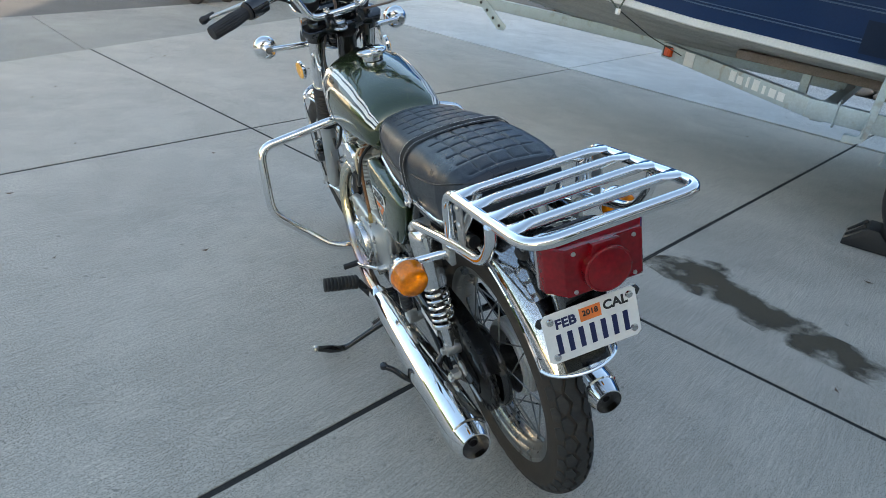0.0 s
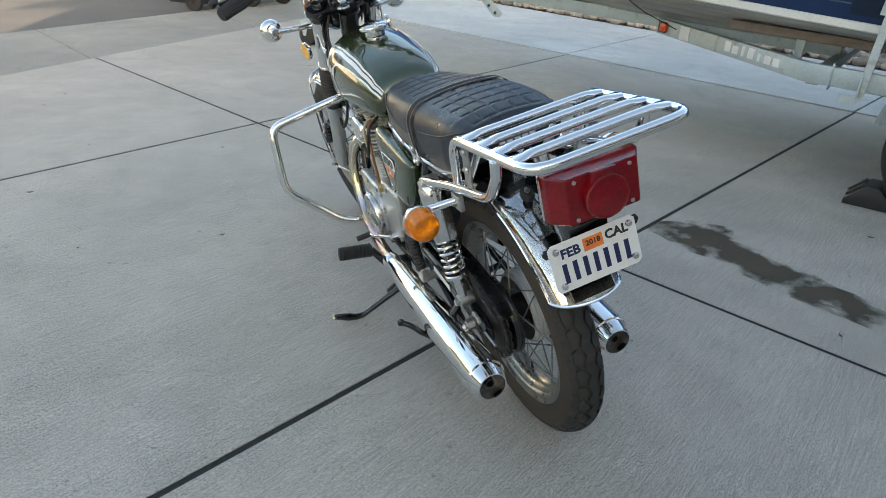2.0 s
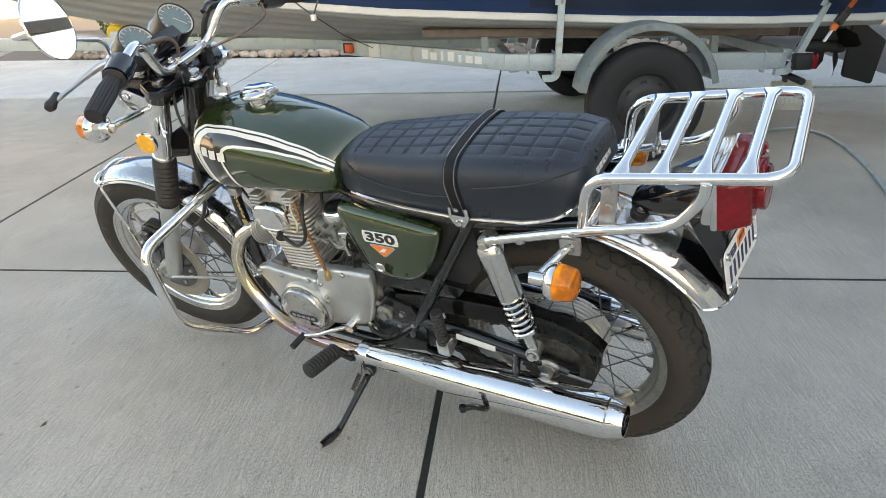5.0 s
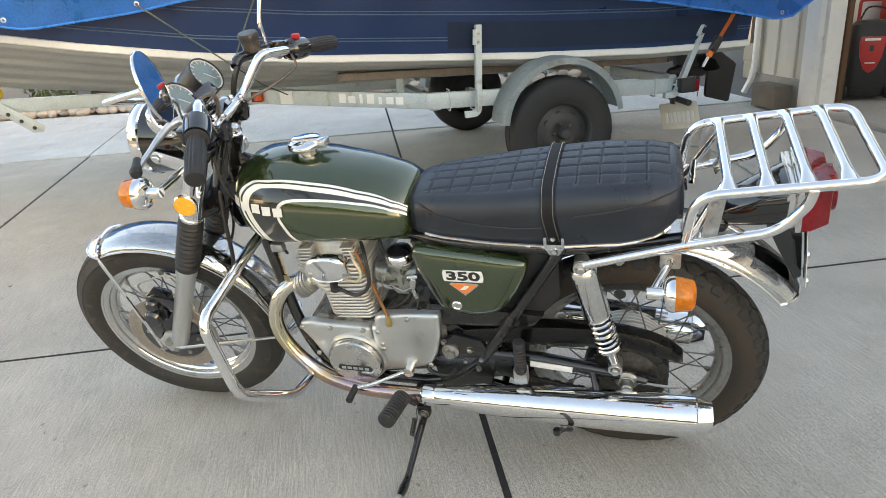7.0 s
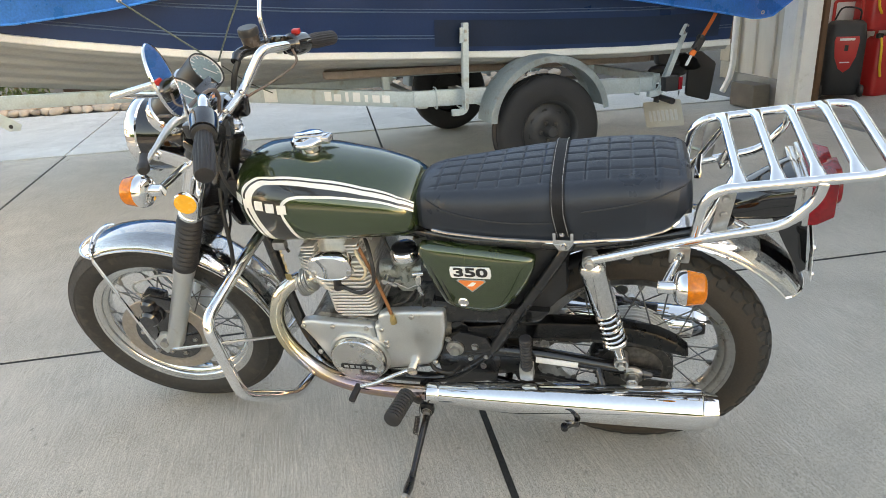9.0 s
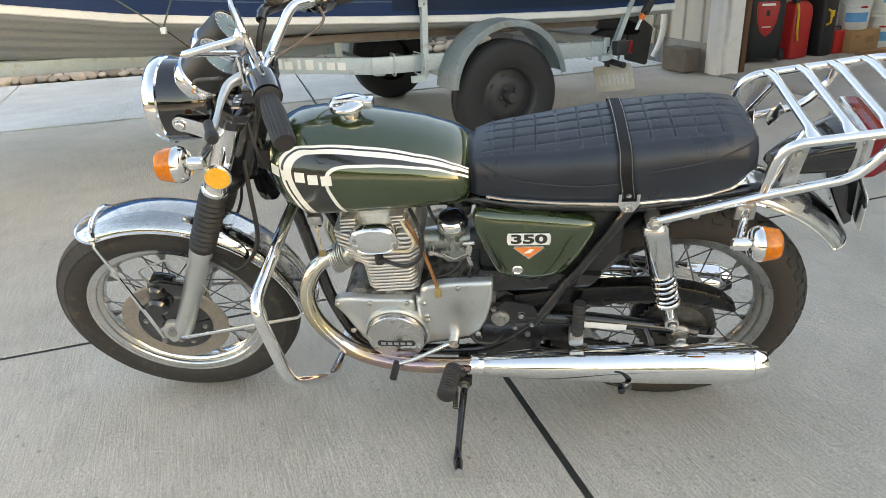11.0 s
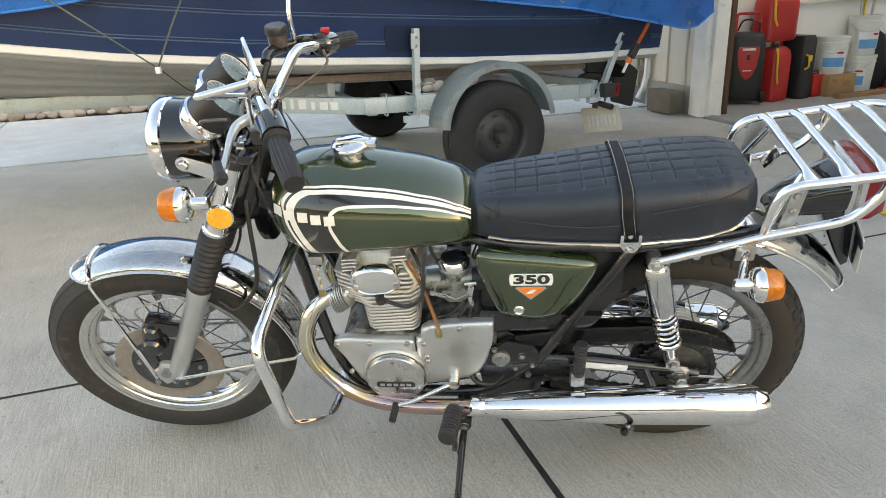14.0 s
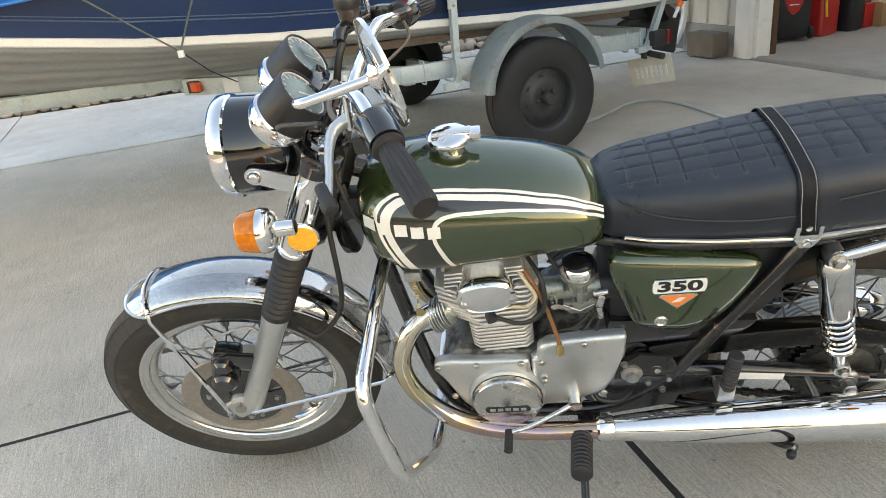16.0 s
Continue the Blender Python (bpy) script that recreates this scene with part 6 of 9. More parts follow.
# hoses and wires by the left cylinder
for name, pts, r, mt, lb in (
    ("breather_hose", [(-0.085, 0.655, 0.685), (-0.120, 0.625, 0.66), (-0.135, 0.600, 0.60), (-0.140, 0.583, 0.53), (-0.142, 0.577, 0.495)], 0.0042, "hose", "brown rubber oil hose"),
    ("spark_lead", [(-0.07, 0.67, 0.69), (-0.128, 0.635, 0.665), (-0.14, 0.618, 0.635), (-0.135, 0.635, 0.605), (-0.128, 0.665, 0.60)], 0.0035, "wire", "cream wire"),
    ("spark_lead", [(-0.06, 0.64, 0.69), (-0.125, 0.605, 0.66), (-0.142, 0.605, 0.60), (-0.14, 0.645, 0.565), (-0.128, 0.70, 0.575)], 0.0045, "cable", "black spark plug lead"),
    ("throttle_cable", [(-0.05, 0.95, 0.99), (-0.10, 0.93, 0.86), (-0.075, 0.90, 0.76), (-0.04, 0.80, 0.70)], 0.0035, "cable", "black control cable"),
    ("clutch_cable", [(-0.235, 0.89, 1.075), (-0.15, 0.985, 1.03), (-0.03, 0.96, 0.93), (-0.055, 0.93, 0.78), (-0.06, 0.85, 0.62)], 0.0036, "cable", "black control cable"),
    ("brake_hose", [(0.05, 0.95, 0.93), (0.0, 0.99, 0.86), (-0.06, 0.99, 0.76), (-0.09, 1.0, 0.60), (-0.105, 1.06, 0.53), (-0.10, 1.10, 0.55)], 0.0055, "cable", "black brake hose"),
    ("switch_lead", [(-0.245, 0.85, 1.06), (-0.19, 0.885, 1.065), (-0.12, 0.90, 1.062), (-0.06, 0.905, 1.052), (-0.035, 0.915, 1.02), (-0.04, 0.935, 0.97)], 0.0042, "lead", "brown-grey switch lead"),
    ("throttle_cable", [(0.175, 0.82, 1.05), (0.165, 0.815, 1.02), (0.12, 0.86, 0.995), (0.06, 0.90, 0.985), (0.01, 0.93, 0.97)], 0.0032, "lead", "brown-grey throttle cable"),
    ("brake_hose", [(0.09, 0.918, 1.058), (0.075, 0.93, 1.03), (0.06, 0.945, 0.97), (0.05, 0.95, 0.90)], 0.007, "cable", "black brake hose"),
    ("speedo_cable", [(0.05, 1.0, 0.97), (0.06, 1.07, 0.80), (0.09, 1.10, 0.60), (0.09, 1.25, 0.38)], 0.004, "cable", "black instrument cable"),
    ("choke_cable", [(-0.02, 0.93, 1.02), (-0.04, 0.915, 1.045), (-0.075, 0.93, 1.04), (-0.10, 0.97, 0.98), (-0.09, 0.99, 0.90)], 0.003, "cable", "black wiring"),
    ("fuel_hose", [(-0.03, 0.60, 0.70), (-0.07, 0.585, 0.665), (-0.09, 0.56, 0.63)], 0.004, "cable", "black fuel hose"),
    ("drain_hose", [(-0.11, 0.51, 0.34), (-0.128, 0.50, 0.31), (-0.128, 0.455, 0.30), (-0.125, 0.43, 0.33)], 0.006, "cable", "black drain hose")):
    part(name, tube(B(), spline(pts, 7), r, 8), mt, moto, lb)
b = B()
lathe(b, [(0.0, 0), (0.008, 0), (0.008, 0.014), (0.006, 0.02), (0.0048, 0.022), (0.0048, 0.03), (0, 0.03)], 14, between((-0.142, 0.577, 0.475), (-0.142, 0.577, 0.6)))
part("hose_union", b, "brass", moto, "brass hose union")
b = B()
rod(b, (-0.135, 0.70, 0.572), (-0.10, 0.715, 0.585), 0.012, 12)
part("plug_cap", b, "black_plastic", moto, "black spark plug cap")
b = B()
lathe(b, [(0, 0), (0.055, 0), (0.055, 0.012), (0.045, 0.02), (0, 0.022)], 32, between((0.0, 0.965, 0.72), (0.02, 1.1, 0.70)))
part("horn", b, "black", moto, "black round horn", STEERED)
b = B()
box(b, (0.06, 0.05, 0.10), (0, 0.90, 0.72), None, 0.01)
box(b, (0.05, 0.06, 0.05), (-0.03, 0.93, 0.80), None, 0.01)
part("wiring_box", b, "black_plastic", moto, "black wiring housing under the tank")

# ignition switch with key on a chain, under the tank's left front
b = B()
box(b, (0.02, 0.034, 0.024), (-0.10, 0.842, 0.672), None, 0.006)
part("ignition_switch", b, "steel", moto, "ignition switch")
b = B()
for k in range(6):
    q = Vector((-0.105, 0.843, 0.655 - k * 0.012))
    lathe(b, [(0.0035, -0.0012), (0.0048, 0), (0.0035, 0.0012)], 10, between(q, q + Vector((1, 0, 0) if k % 2 else (0, 1, 0))))
part("key_chain", b, "brass", moto, "brass key chain")
b = B()
box(b, (0.0022, 0.016, 0.018), (-0.107, 0.843, 0.578), None, 0.001)
box(b, (0.002, 0.007, 0.030), (-0.107, 0.843, 0.557), None, 0.0008)
part("key", b, "brass", moto, "small brass key")

# ---- crash bar ----
b = B()
cbl = lambda s: [(s * 0.045, 0.893, 0.692), (s * 0.11, 0.90, 0.686), (s * 0.362, 0.908, 0.655), (s * 0.386, 0.873, 0.452), (s * 0.232, 0.848, 0.286), (s * 0.13, 0.842, 0.262)]
cbr = [(0.045, 0.893, 0.692), (0.11, 0.90, 0.676), (0.305, 0.905, 0.612), (0.335, 0.873, 0.440), (0.222, 0.848, 0.286), (0.13, 0.842, 0.262)]
for s in (-1, 1):
    b = B()
    tube(b, fillet(cbl(s) if s < 0 else cbr, 0.04, 6), 0.0132, 16)
    part("crash_bar", b, "chrome", moto, "chrome tubular engine guard")
b = B()
box(b, (0.25, 0.03, 0.03), (0, 0.842, 0.262), None, 0.006)
part("crash_bar_clamp", b, "chrome_soft", moto)

# ---- pegs, shifter, stands ----
def peg(name, a, c, label, k=1.0):
    ax = (Vector(c) - Vector(a))
    ln = ax.length
    b = B()
    prof = [(0, 0), (0.013, 0)]
    for i in range(9):
        h = 0.006 + (ln - 0.012) * i / 9
        d = (ln - 0.012) / 9
        prof += [(0.0205, h), (0.0215, h + d * 0.5), (0.0185, h + d * 0.75)]
    prof += [(0.021, ln - 0.003), (0.017, ln), (0, ln)]
    lathe(b, [(r * k, h) for r, h in prof], 20, between(a, c))
    return part(name, b, "grip", moto, label)


for s in (-1, 1):
    peg("footpeg", (s * 0.225, 0.545, 0.318), (s * 0.325, 0.555, 0.338), "ribbed black rubber footpeg")
    b = B()
    rod(b, (s * 0.10, 0.52, 0.255), (s * 0.20, 0.53, 0.268), 0.012, 12)
    rod(b, (s * 0.20, 0.53, 0.268), (s * 0.228, 0.545, 0.318), 0.011, 12)
    part("peg_arm", b, "frame_black", moto)
    peg("passenger_peg", (s * 0.165, 0.256, 0.372), (s * 0.172, 0.253, 0.480), "folded black rubber passenger peg", 0.68)
    b = B()
    box(b, (0.028, 0.034, 0.045), (s * 0.160, 0.257, 0.362), None, 0.006)
    rod(b, (s * 0.11, 0.258, 0.345), (s * 0.168, 0.258, 0.345), 0.012, 12)
    part("peg_bracket", b, "steel", moto)
    b = B()
    prism(b, [(0.345, 0.30), (0.345, 0.38), (0.25, 0.375), (0.232, 0.345), (0.245, 0.325)], s * 0.118, s * 0.124, "x", 0.002)
    part("peg_plate", b, "frame_black", moto)
b = B()
tube(b, spline([(-0.150, 0.552, 0.326), (-0.172, 0.595, 0.320), (-0.184, 0.645, 0.300), (-0.192, 0.690, 0.290)], 6), 0.0055, 10)
lathe(b, [(0, 0), (0.014, 0), (0.014, 0.022), (0, 0.022)], 16, between((-0.138, 0.550, 0.327), (-0.2, 0.550, 0.327)))
part("gear_lever", b, "chrome_soft", moto, "chrome gear change lever")
b = B()
rod(b, (-0.188, 0.692, 0.290), (-0.236, 0.695, 0.288), 0.009, 14)
part("lever_rubber", b, "grip", moto, "black rubber lever sleeve")

# side stand: reaches the ground on the left
b = B()
prism(b, [(0.512, 0.20), (0.55, 0.20), (0.552, 0.166), (0.541, 0.152), (0.524, 0.153), (0.514, 0.17)], -0.158, -0.146, "x", 0.003)
leg = [Vector((-0.152, 0.533, 0.166)), Vector((-0.215, 0.538, 0.143)), Vector((-0.30, 0.543, 0.112)), Vector((-0.322, 0.544, 0.107))]
tube(b, leg, [0.010, 0.0092, 0.0082, 0.0095], 12)
foot_line = [Vector((-0.315, 0.5435, 0.109)), Vector((-0.335, 0.543, 0.112)), Vector((-0.360, 0.539, 0.126)), Vector((-0.385, 0.535, 0.141)), Vector((-0.399, 0.533, 0.149))]
tube(b, foot_line, [0.0085, 0.0105, 0.0125, 0.0095, 0.0075], 12)
stand = part("side_stand", b, "frame_black", moto, "black side stand, folded out")
b = B()
lathe(b, [(0, -0.010), (0.006, -0.008), (0.0095, 0.0), (0.006, 0.008), (0, 0.010)], 14, Matrix.Translation((-0.400, 0.533, 0.150)))
part("stand_tip", b, "steel", stand)
part("pivot_bolt", hexbolt(B(), (-0.158, 0.533, 0.172), (-1, 0, 0), 0.010, 0.008), "bolt", stand)
b = B()
sa, sc = Vector((-0.172, 0.556, 0.166)), Vector((-0.215, 0.555, 0.148))
coil = []
for i in range(85):
    a = 2 * math.pi * 12 * i / 84
    w_ = between(sa, sc)
    coil.append(w_ @ Vector((math.cos(a) * 0.0062, math.sin(a) * 0.0062, (sc - sa).length * i / 84)))
tube(b, [Vector((-0.158, 0.552, 0.19))] + coil + [Vector((-0.232, 0.543, 0.140))], 0.0015, 5)
part("stand_spring", b, "chain", stand, "small return spring")
b = B()
prism(b, [(0.50, 0.205), (0.54, 0.205), (0.545, 0.262), (0.495, 0.262)], -0.145, -0.128, "x", 0.004)
hexbolt(b, (-0.145, 0.515, 0.235), (-1, 0, 0), 0.009, 0.008)
part("stand_bracket", b, "frame_black", moto)
# centre stand, folded up
b = B()
for s in (-1, 1):
    tube(b, spline([(s * 0.09, 0.40, 0.262), (s * 0.10, 0.25, 0.225), (s * 0.115, 0.16, 0.205), (s * 0.145, 0.12, 0.195)], 6), 0.011, 10)
tube(b, [(-0.095, 0.32, 0.242), (0.095, 0.32, 0.242)], 0.010, 10)
tube(b, spline([(-0.13, 0.22, 0.225), (-0.20, 0.152, 0.235), (-0.235, 0.136, 0.272), (-0.255, 0.146, 0.297), (-0.277, 0.161, 0.311)], 6), 0.0072, 10)
lathe(b, [(0, -0.008), (0.0085, -0.006), (0.0095, 0.0), (0.0085, 0.006), (0, 0.008)], 12, Matrix.Translation((-0.277, 0.161, 0.311)))
part("centre_stand", b, "frame_black", moto, "black centre stand, folded up")

# ---- rear fender ----
b = B()
rows = arc_fender(REAR + Vector((0.006, -0.019, 0.011)), 0.400, 62, 146, 0.076, 0.042, 72, 4.0)
sheet(b, rows, 0.002)
rf = part("rear_fender", b, "chrome", moto, "polished chrome rear fender")
b = B()
tip = rows[-1]
tube(b, [r[0] for r in rows] + tip + [r[-1] for r in rows[::-1]], 0.0032, 6)
part("rolled_edge", b, "chrome", rf)

# ---- luggage rack ----
RKZ = lambda v: 0.857 + (-0.115 - v) * 0.12
hw, RX = 0.146, 0.005
b = B()
for_loop = [(-hw, 0.11, 0.688), (-hw, -0.09, 0.748), (-hw, -0.245, 0.785), (-hw, -0.285, 0.845), (-hw, -0.288, 0.874)]
loop = [(RX - hw, -0.086, 0.750), (RX - hw, -0.098, RKZ(-0.1)), (RX - hw, -0.401, RKZ(-0.40)), (RX + hw, -0.401, RKZ(-0.40)), (RX + hw, -0.098, RKZ(-0.1)), (RX + hw, -0.086, 0.750)]
tube(b, fillet(loop, 0.045, 7), 0.0098, 14)
rack = part("luggage_rack", b, "chrome", moto, "chrome tubular luggage rack")
for s in (-1, 1):
    b = B()
    tube(b, fillet([(-s * p[0], p[1], p[2]) for p in for_loop], 0.04, 6), 0.0098, 14)
    part("rack_arm", b, "chrome", rack, "chrome lower rack arm")
    b = B()
    tube(b, fillet([(s * (hw - 0.012), 0.06, 0.70), (s * (hw - 0.014), -0.04, 0.718), (s * (hw - 0.016), -0.09, 0.735), (s * 0.10, -0.15, 0.86)], 0.04, 5), 0.0078, 12)
    part("rack_brace", b, "chrome", rack)
    b = B()
    box(b, (0.004, 0.028, 0.105), (RX + s * (hw - 0.006), -0.134, 0.812), (6, 0, 0), 0.0015)
    part("rack_plate", b, "steel", rack, "flat steel rack bracket")
    for z in (0.835, 0.80):
        part("rack_bolt", lathe(B(), [(0, 0), (0.008, 0), (0.006, 0.004), (0, 0.005)], 14, between((RX + s * (hw - 0.003), -0.134, z), (s, -0.134, z))), "steel", rack)
    for y_, z, r_ in ((0.035, 0.705, 0.008), (0.112, 0.687, 0.010)):
        part("rack_bolt", hexbolt(B(), (s * hw, y_, z), (s, 0, 0), r_, r_), "steel", rack)
    b = B()
    box(b, (0.012, 0.04, 0.036), (s * 0.140, -0.062, 0.705), None, 0.004)
    hexbolt(b, (s * 0.146, -0.062, 0.705), (s, 0, 0), 0.008, 0.008)
    part("signal_bracket", b, "steel", rack)
for x_, y_, z_, turn in ((0.060, -0.105, 0.792, 28), (0.082, -0.160, 0.800, -30)):
    tab = part("rack_tab", box(B(), (0.026, 0.003, 0.052), (x_, y_, z_), (12, turn, 20), 0.001), "chrome_soft", rack, "small bent steel tab")
    part("tab_bolt", hexbolt(B(), (x_, y_ - 0.002, z_ - 0.012), (0, -1, 0), 0.006, 0.005), "steel", tab)
for k, v in enumerate((-0.154, -0.2175, -0.281, -0.343)):
    b = B()
    z = RKZ(v)
    cr = []
    for j in range(17):
        x = -hw + 2 * hw * j / 16
        e = min(1.0, (hw - abs(x)) / 0.035)
        cr.append((x + RX, v + 0.0, z + 0.002, 0.016 - 0.006 * e, 0.0022 + 0.0058 * e))
    lp = []
    for x, y, zz, wy, hz in cr:
        lp.append([(x, y + math.cos(2 * math.pi * i / 12) * wy, zz + 0.006 + math.sin(2 * math.pi * i / 12) * hz) for i in range(12)])
    skin(b, lp)
    part("rack_slat", b, "chrome", rack, "chrome cross tube with flattened ends")

# ---- tail light and plate ----
TL = Matrix.Translation((0.014, -0.296, 0.780)) @ Matrix.Rotation(radians(-4), 4, "X") @ Matrix.Rotation(radians(-3), 4, "Z") @ Matrix.Diagonal((1.05, 0.92, 1.0, 1))
b = B()
box(b, (0.174, 0.014, 0.092), (0, 0.0, 0), None, 0.005)
box(b, (0.158, 0.020, 0.084), (0, 0.016, 0), None, 0.006)
b.transform(TL)
tl = part("tail_light", b, "chrome_soft", moto, "large rectangular red tail light")
b = B()
outline = lambda hx, y, hz, c: [(x, y, z) for x, z in ((-hx + c, -hz), (hx - c, -hz), (hx, -hz + c), (hx, hz - c), (hx - c, hz), (-hx + c, hz), (-hx, hz - c), (-hx, -hz + c))]
skin(b, [outline(0.086, -0.004, 0.0455, 0.003), outline(0.085, -0.024, 0.0450, 0.003), outline(0.0838, -0.0275, 0.0437, 0.003), outline(0.0650, -0.0585, 0.0425, 0.003), outline(0.0625, -0.0600, 0.040, 0.003)])
prof = [(0.0395, 0.03), (0.0395, 0.072), (0.0385, 0.0745), (0.0365, 0.0755)]
for q in range(9):      # pressed rings in the round centre
    prof += [(0.0345 - 0.0036 * q, 0.0748 + 0.0003 * q), (0.0327 - 0.0036 * q, 0.0752 + 0.0003 * q)]
lathe(b, prof + [(0.0, 0.0775)], 48, between((0.0, 0, -0.005), (0.0, -1, -0.005)))
prism(b, [(-0.030, 0.010), (0.030, 0.010), (0.022, 0.0425), (-0.022, 0.0425)], -0.0695, -0.055, "y", 0.002, 2)
bmesh.ops.recalc_face_normals(b, faces=b.faces[:])
b.transform(TL)
part("lens", b, "red", tl, "red plastic lens with a round centre", sharp=20)
for x, z in ((-0.050, 0.033), (0.050, 0.033), (-0.050, -0.035), (0.050, -0.035)):
    part("lens_screw", lathe(B(), [(0, 0), (0.004, 0), (0.003, 0.003), (0, 0.003)], 10, TL @ between((x, -0.0595, z), (x, -1, z))), "steel", tl)
b = B()
loopsb = []
for v, hx, hz, z in ((-0.142, 0.026, 0.014, 0.732), (-0.175, 0.040, 0.030, 0.744), (-0.23, 0.056, 0.042, 0.764), (-0.272, 0.070, 0.045, 0.780)):
    loopsb.append([(math.copysign(abs(math.cos(a)) ** 0.6, math.cos(a)) * hx, v, z + math.copysign(abs(math.sin(a)) ** 0.6, math.sin(a)) * hz) for a in [2 * math.pi * i / 28 for i in range(28)]])
skin(b, loopsb)
bmesh.ops.recalc_face_normals(b, faces=b.faces[:])
tlb = part("tail_light_bracket", b, "black", moto, "gloss black tail light bracket")
for s in (-1, 1):
    b = B()
    lathe(b, [(0, -0.014), (0.015, -0.014), (0.017, -0.008), (0.017, 0.0), (0.014, 0.003), (0, 0.003)], 20, Matrix.Translation((s * 0.030, -0.160, 0.724)) @ Matrix.Rotation(radians(22), 4, "X"))
    ear = part("rubber_mount", b, "grip", tlb)
    part("mount_bolt", hexbolt(B(), (s * 0.030, -0.161, 0.727), (0, -0.37, 0.93), 0.007, 0.006), "bolt", ear)
b = B()
prism(b, [(-0.240, 0.735), (-0.292, 0.75), (-0.312, 0.71), (-0.328, 0.60), (-0.316, 0.590), (-0.278, 0.66)], -0.040, 0.040, "x", 0.003)
part("plate_bracket", b, "black", moto, "black plate bracket")
b = B()
sheet(b, arc_fender(REAR + Vector((0.006, -0.019, 0.011)), 0.4030, 125, 144.6, 0.046, 0.0085, 24), 0.002)
part("fender_panel", b, "black", rf, "black panel over the fender's end")
PL = Matrix.Translation((-0.004, -0.334, 0.655)) @ Matrix.Rotation(radians(-8), 4, "X") @ Matrix.Rotation(radians(-4.5), 4, "Y") @ Matrix.Rotation(radians(-9), 4, "Z") @ Matrix.Diagonal((0.94, 1, 0.96, 1))
b = B()
cr = [(-0.089, -0.043), (-0.081, -0.051), (0.081, -0.051), (0.089, -0.043), (0.089, 0.043), (0.081, 0.051), (-0.081, 0.051), (-0.089, 0.043)]
prism(b, cr, -0.0008, 0.0008, "y", 0.0004, 1)
b.transform(PL)
b2 = B()
prism(b2, [(-0.100, 0.036), (-0.094, 0.026), (-0.070, 0.026), (-0.062, -0.042), (0.062, -0.042), (0.070, 0.026), (0.094, 0.026), (0.100, 0.036), (0.094, 0.046), (-0.094, 0.046)], 0.0022, 0.0052, "y", 0.001, 1)
b2.transform(PL)
part("plate_backing", b2, "black", moto, "black plate backing with rounded ears")
np_ob = part("number_plate", b, "white", moto, "white plate with dark blue marks, bolted on askew")
FACE = PL @ Matrix.Translation((0, -0.0011, 0)) @ Matrix.Rotation(radians(90), 4, "X")
b = lettering("FEB", 0.026, FACE @ Matrix.Translation((-0.046, 0.026, 0)) @ Matrix.Diagonal((1, 1.0, 1, 1)), 0.0004, 0.0009)
part("plate_text", b, "plate_ink", np_ob)
b = lettering("CAL", 0.025, FACE @ Matrix.Translation((0.049, 0.030, 0)), 0.0004, 0.0009)
part("plate_text", b, "ink", np_ob)
b = B()
box(b, (0.040, 0.026, 0.0008), (0.001, 0.028, 0.0), None, 0.0)
b.transform(FACE)
part("plate_sticker", b, "orange", np_ob, "orange year sticker")
b = lettering("2018", 0.015, FACE @ Matrix.Translation((0.001, 0.030, 0.0008)), 0.0003, 0.0004)
part("plate_text", b, "ink", np_ob)
for k in range(7):
    x = -0.064 + k * 0.0213
    b = box(B(), (0.0095, 0.041, 0.0008), (x, -0.014, 0), None, 0.0)
    b.transform(FACE)
    part("plate_bar", b, "plate_ink", np_ob, "plain dark bar")
for x, z in ((-0.074, 0.036), (0.076, 0.036), (-0.074, -0.038), (0.076, -0.034)):
    part("plate_bolt", lathe(B(), [(0, 0), (0.0075, 0), (0.006, 0.0035), (0, 0.005)], 16, PL @ between((x, -0.001, z), (x, -1, z))), "chrome_soft", np_ob)


# ---- boat trailer ---- local x away from the bike, y toward the bow, z up
TRM = Matrix.Translation((2.63, 0.48, 0)) @ Matrix.Rotation(radians(30), 4, "Z")
trailer = thing("boat_trailer", "galvanised steel boat trailer parked on the driveway", "trailer", TRM)
CX = 0.97


def tpart(name, b, mat, label="", parent=None):
    return part(name, b, mat, parent or trailer, label)


def beam(name, a, c, w, h, label="", mat="galv", bevel=0.006):
    a, c = Vector(a), Vector(c)
    d = c - a
    b = B()
    t = B()
    box(t, (w, d.length, h), (0, d.length / 2, 0), None, bevel)
    yaw = math.atan2(-d.x, d.y)
    pit = math.atan2(d.z, math.hypot(d.x, d.y))
    merge(b, t, Matrix.Translation(a) @ Matrix.Rotation(yaw, 4, "Z") @ Matrix.Rotation(pit, 4, "X"))
    return tpart(name, b, mat, label)


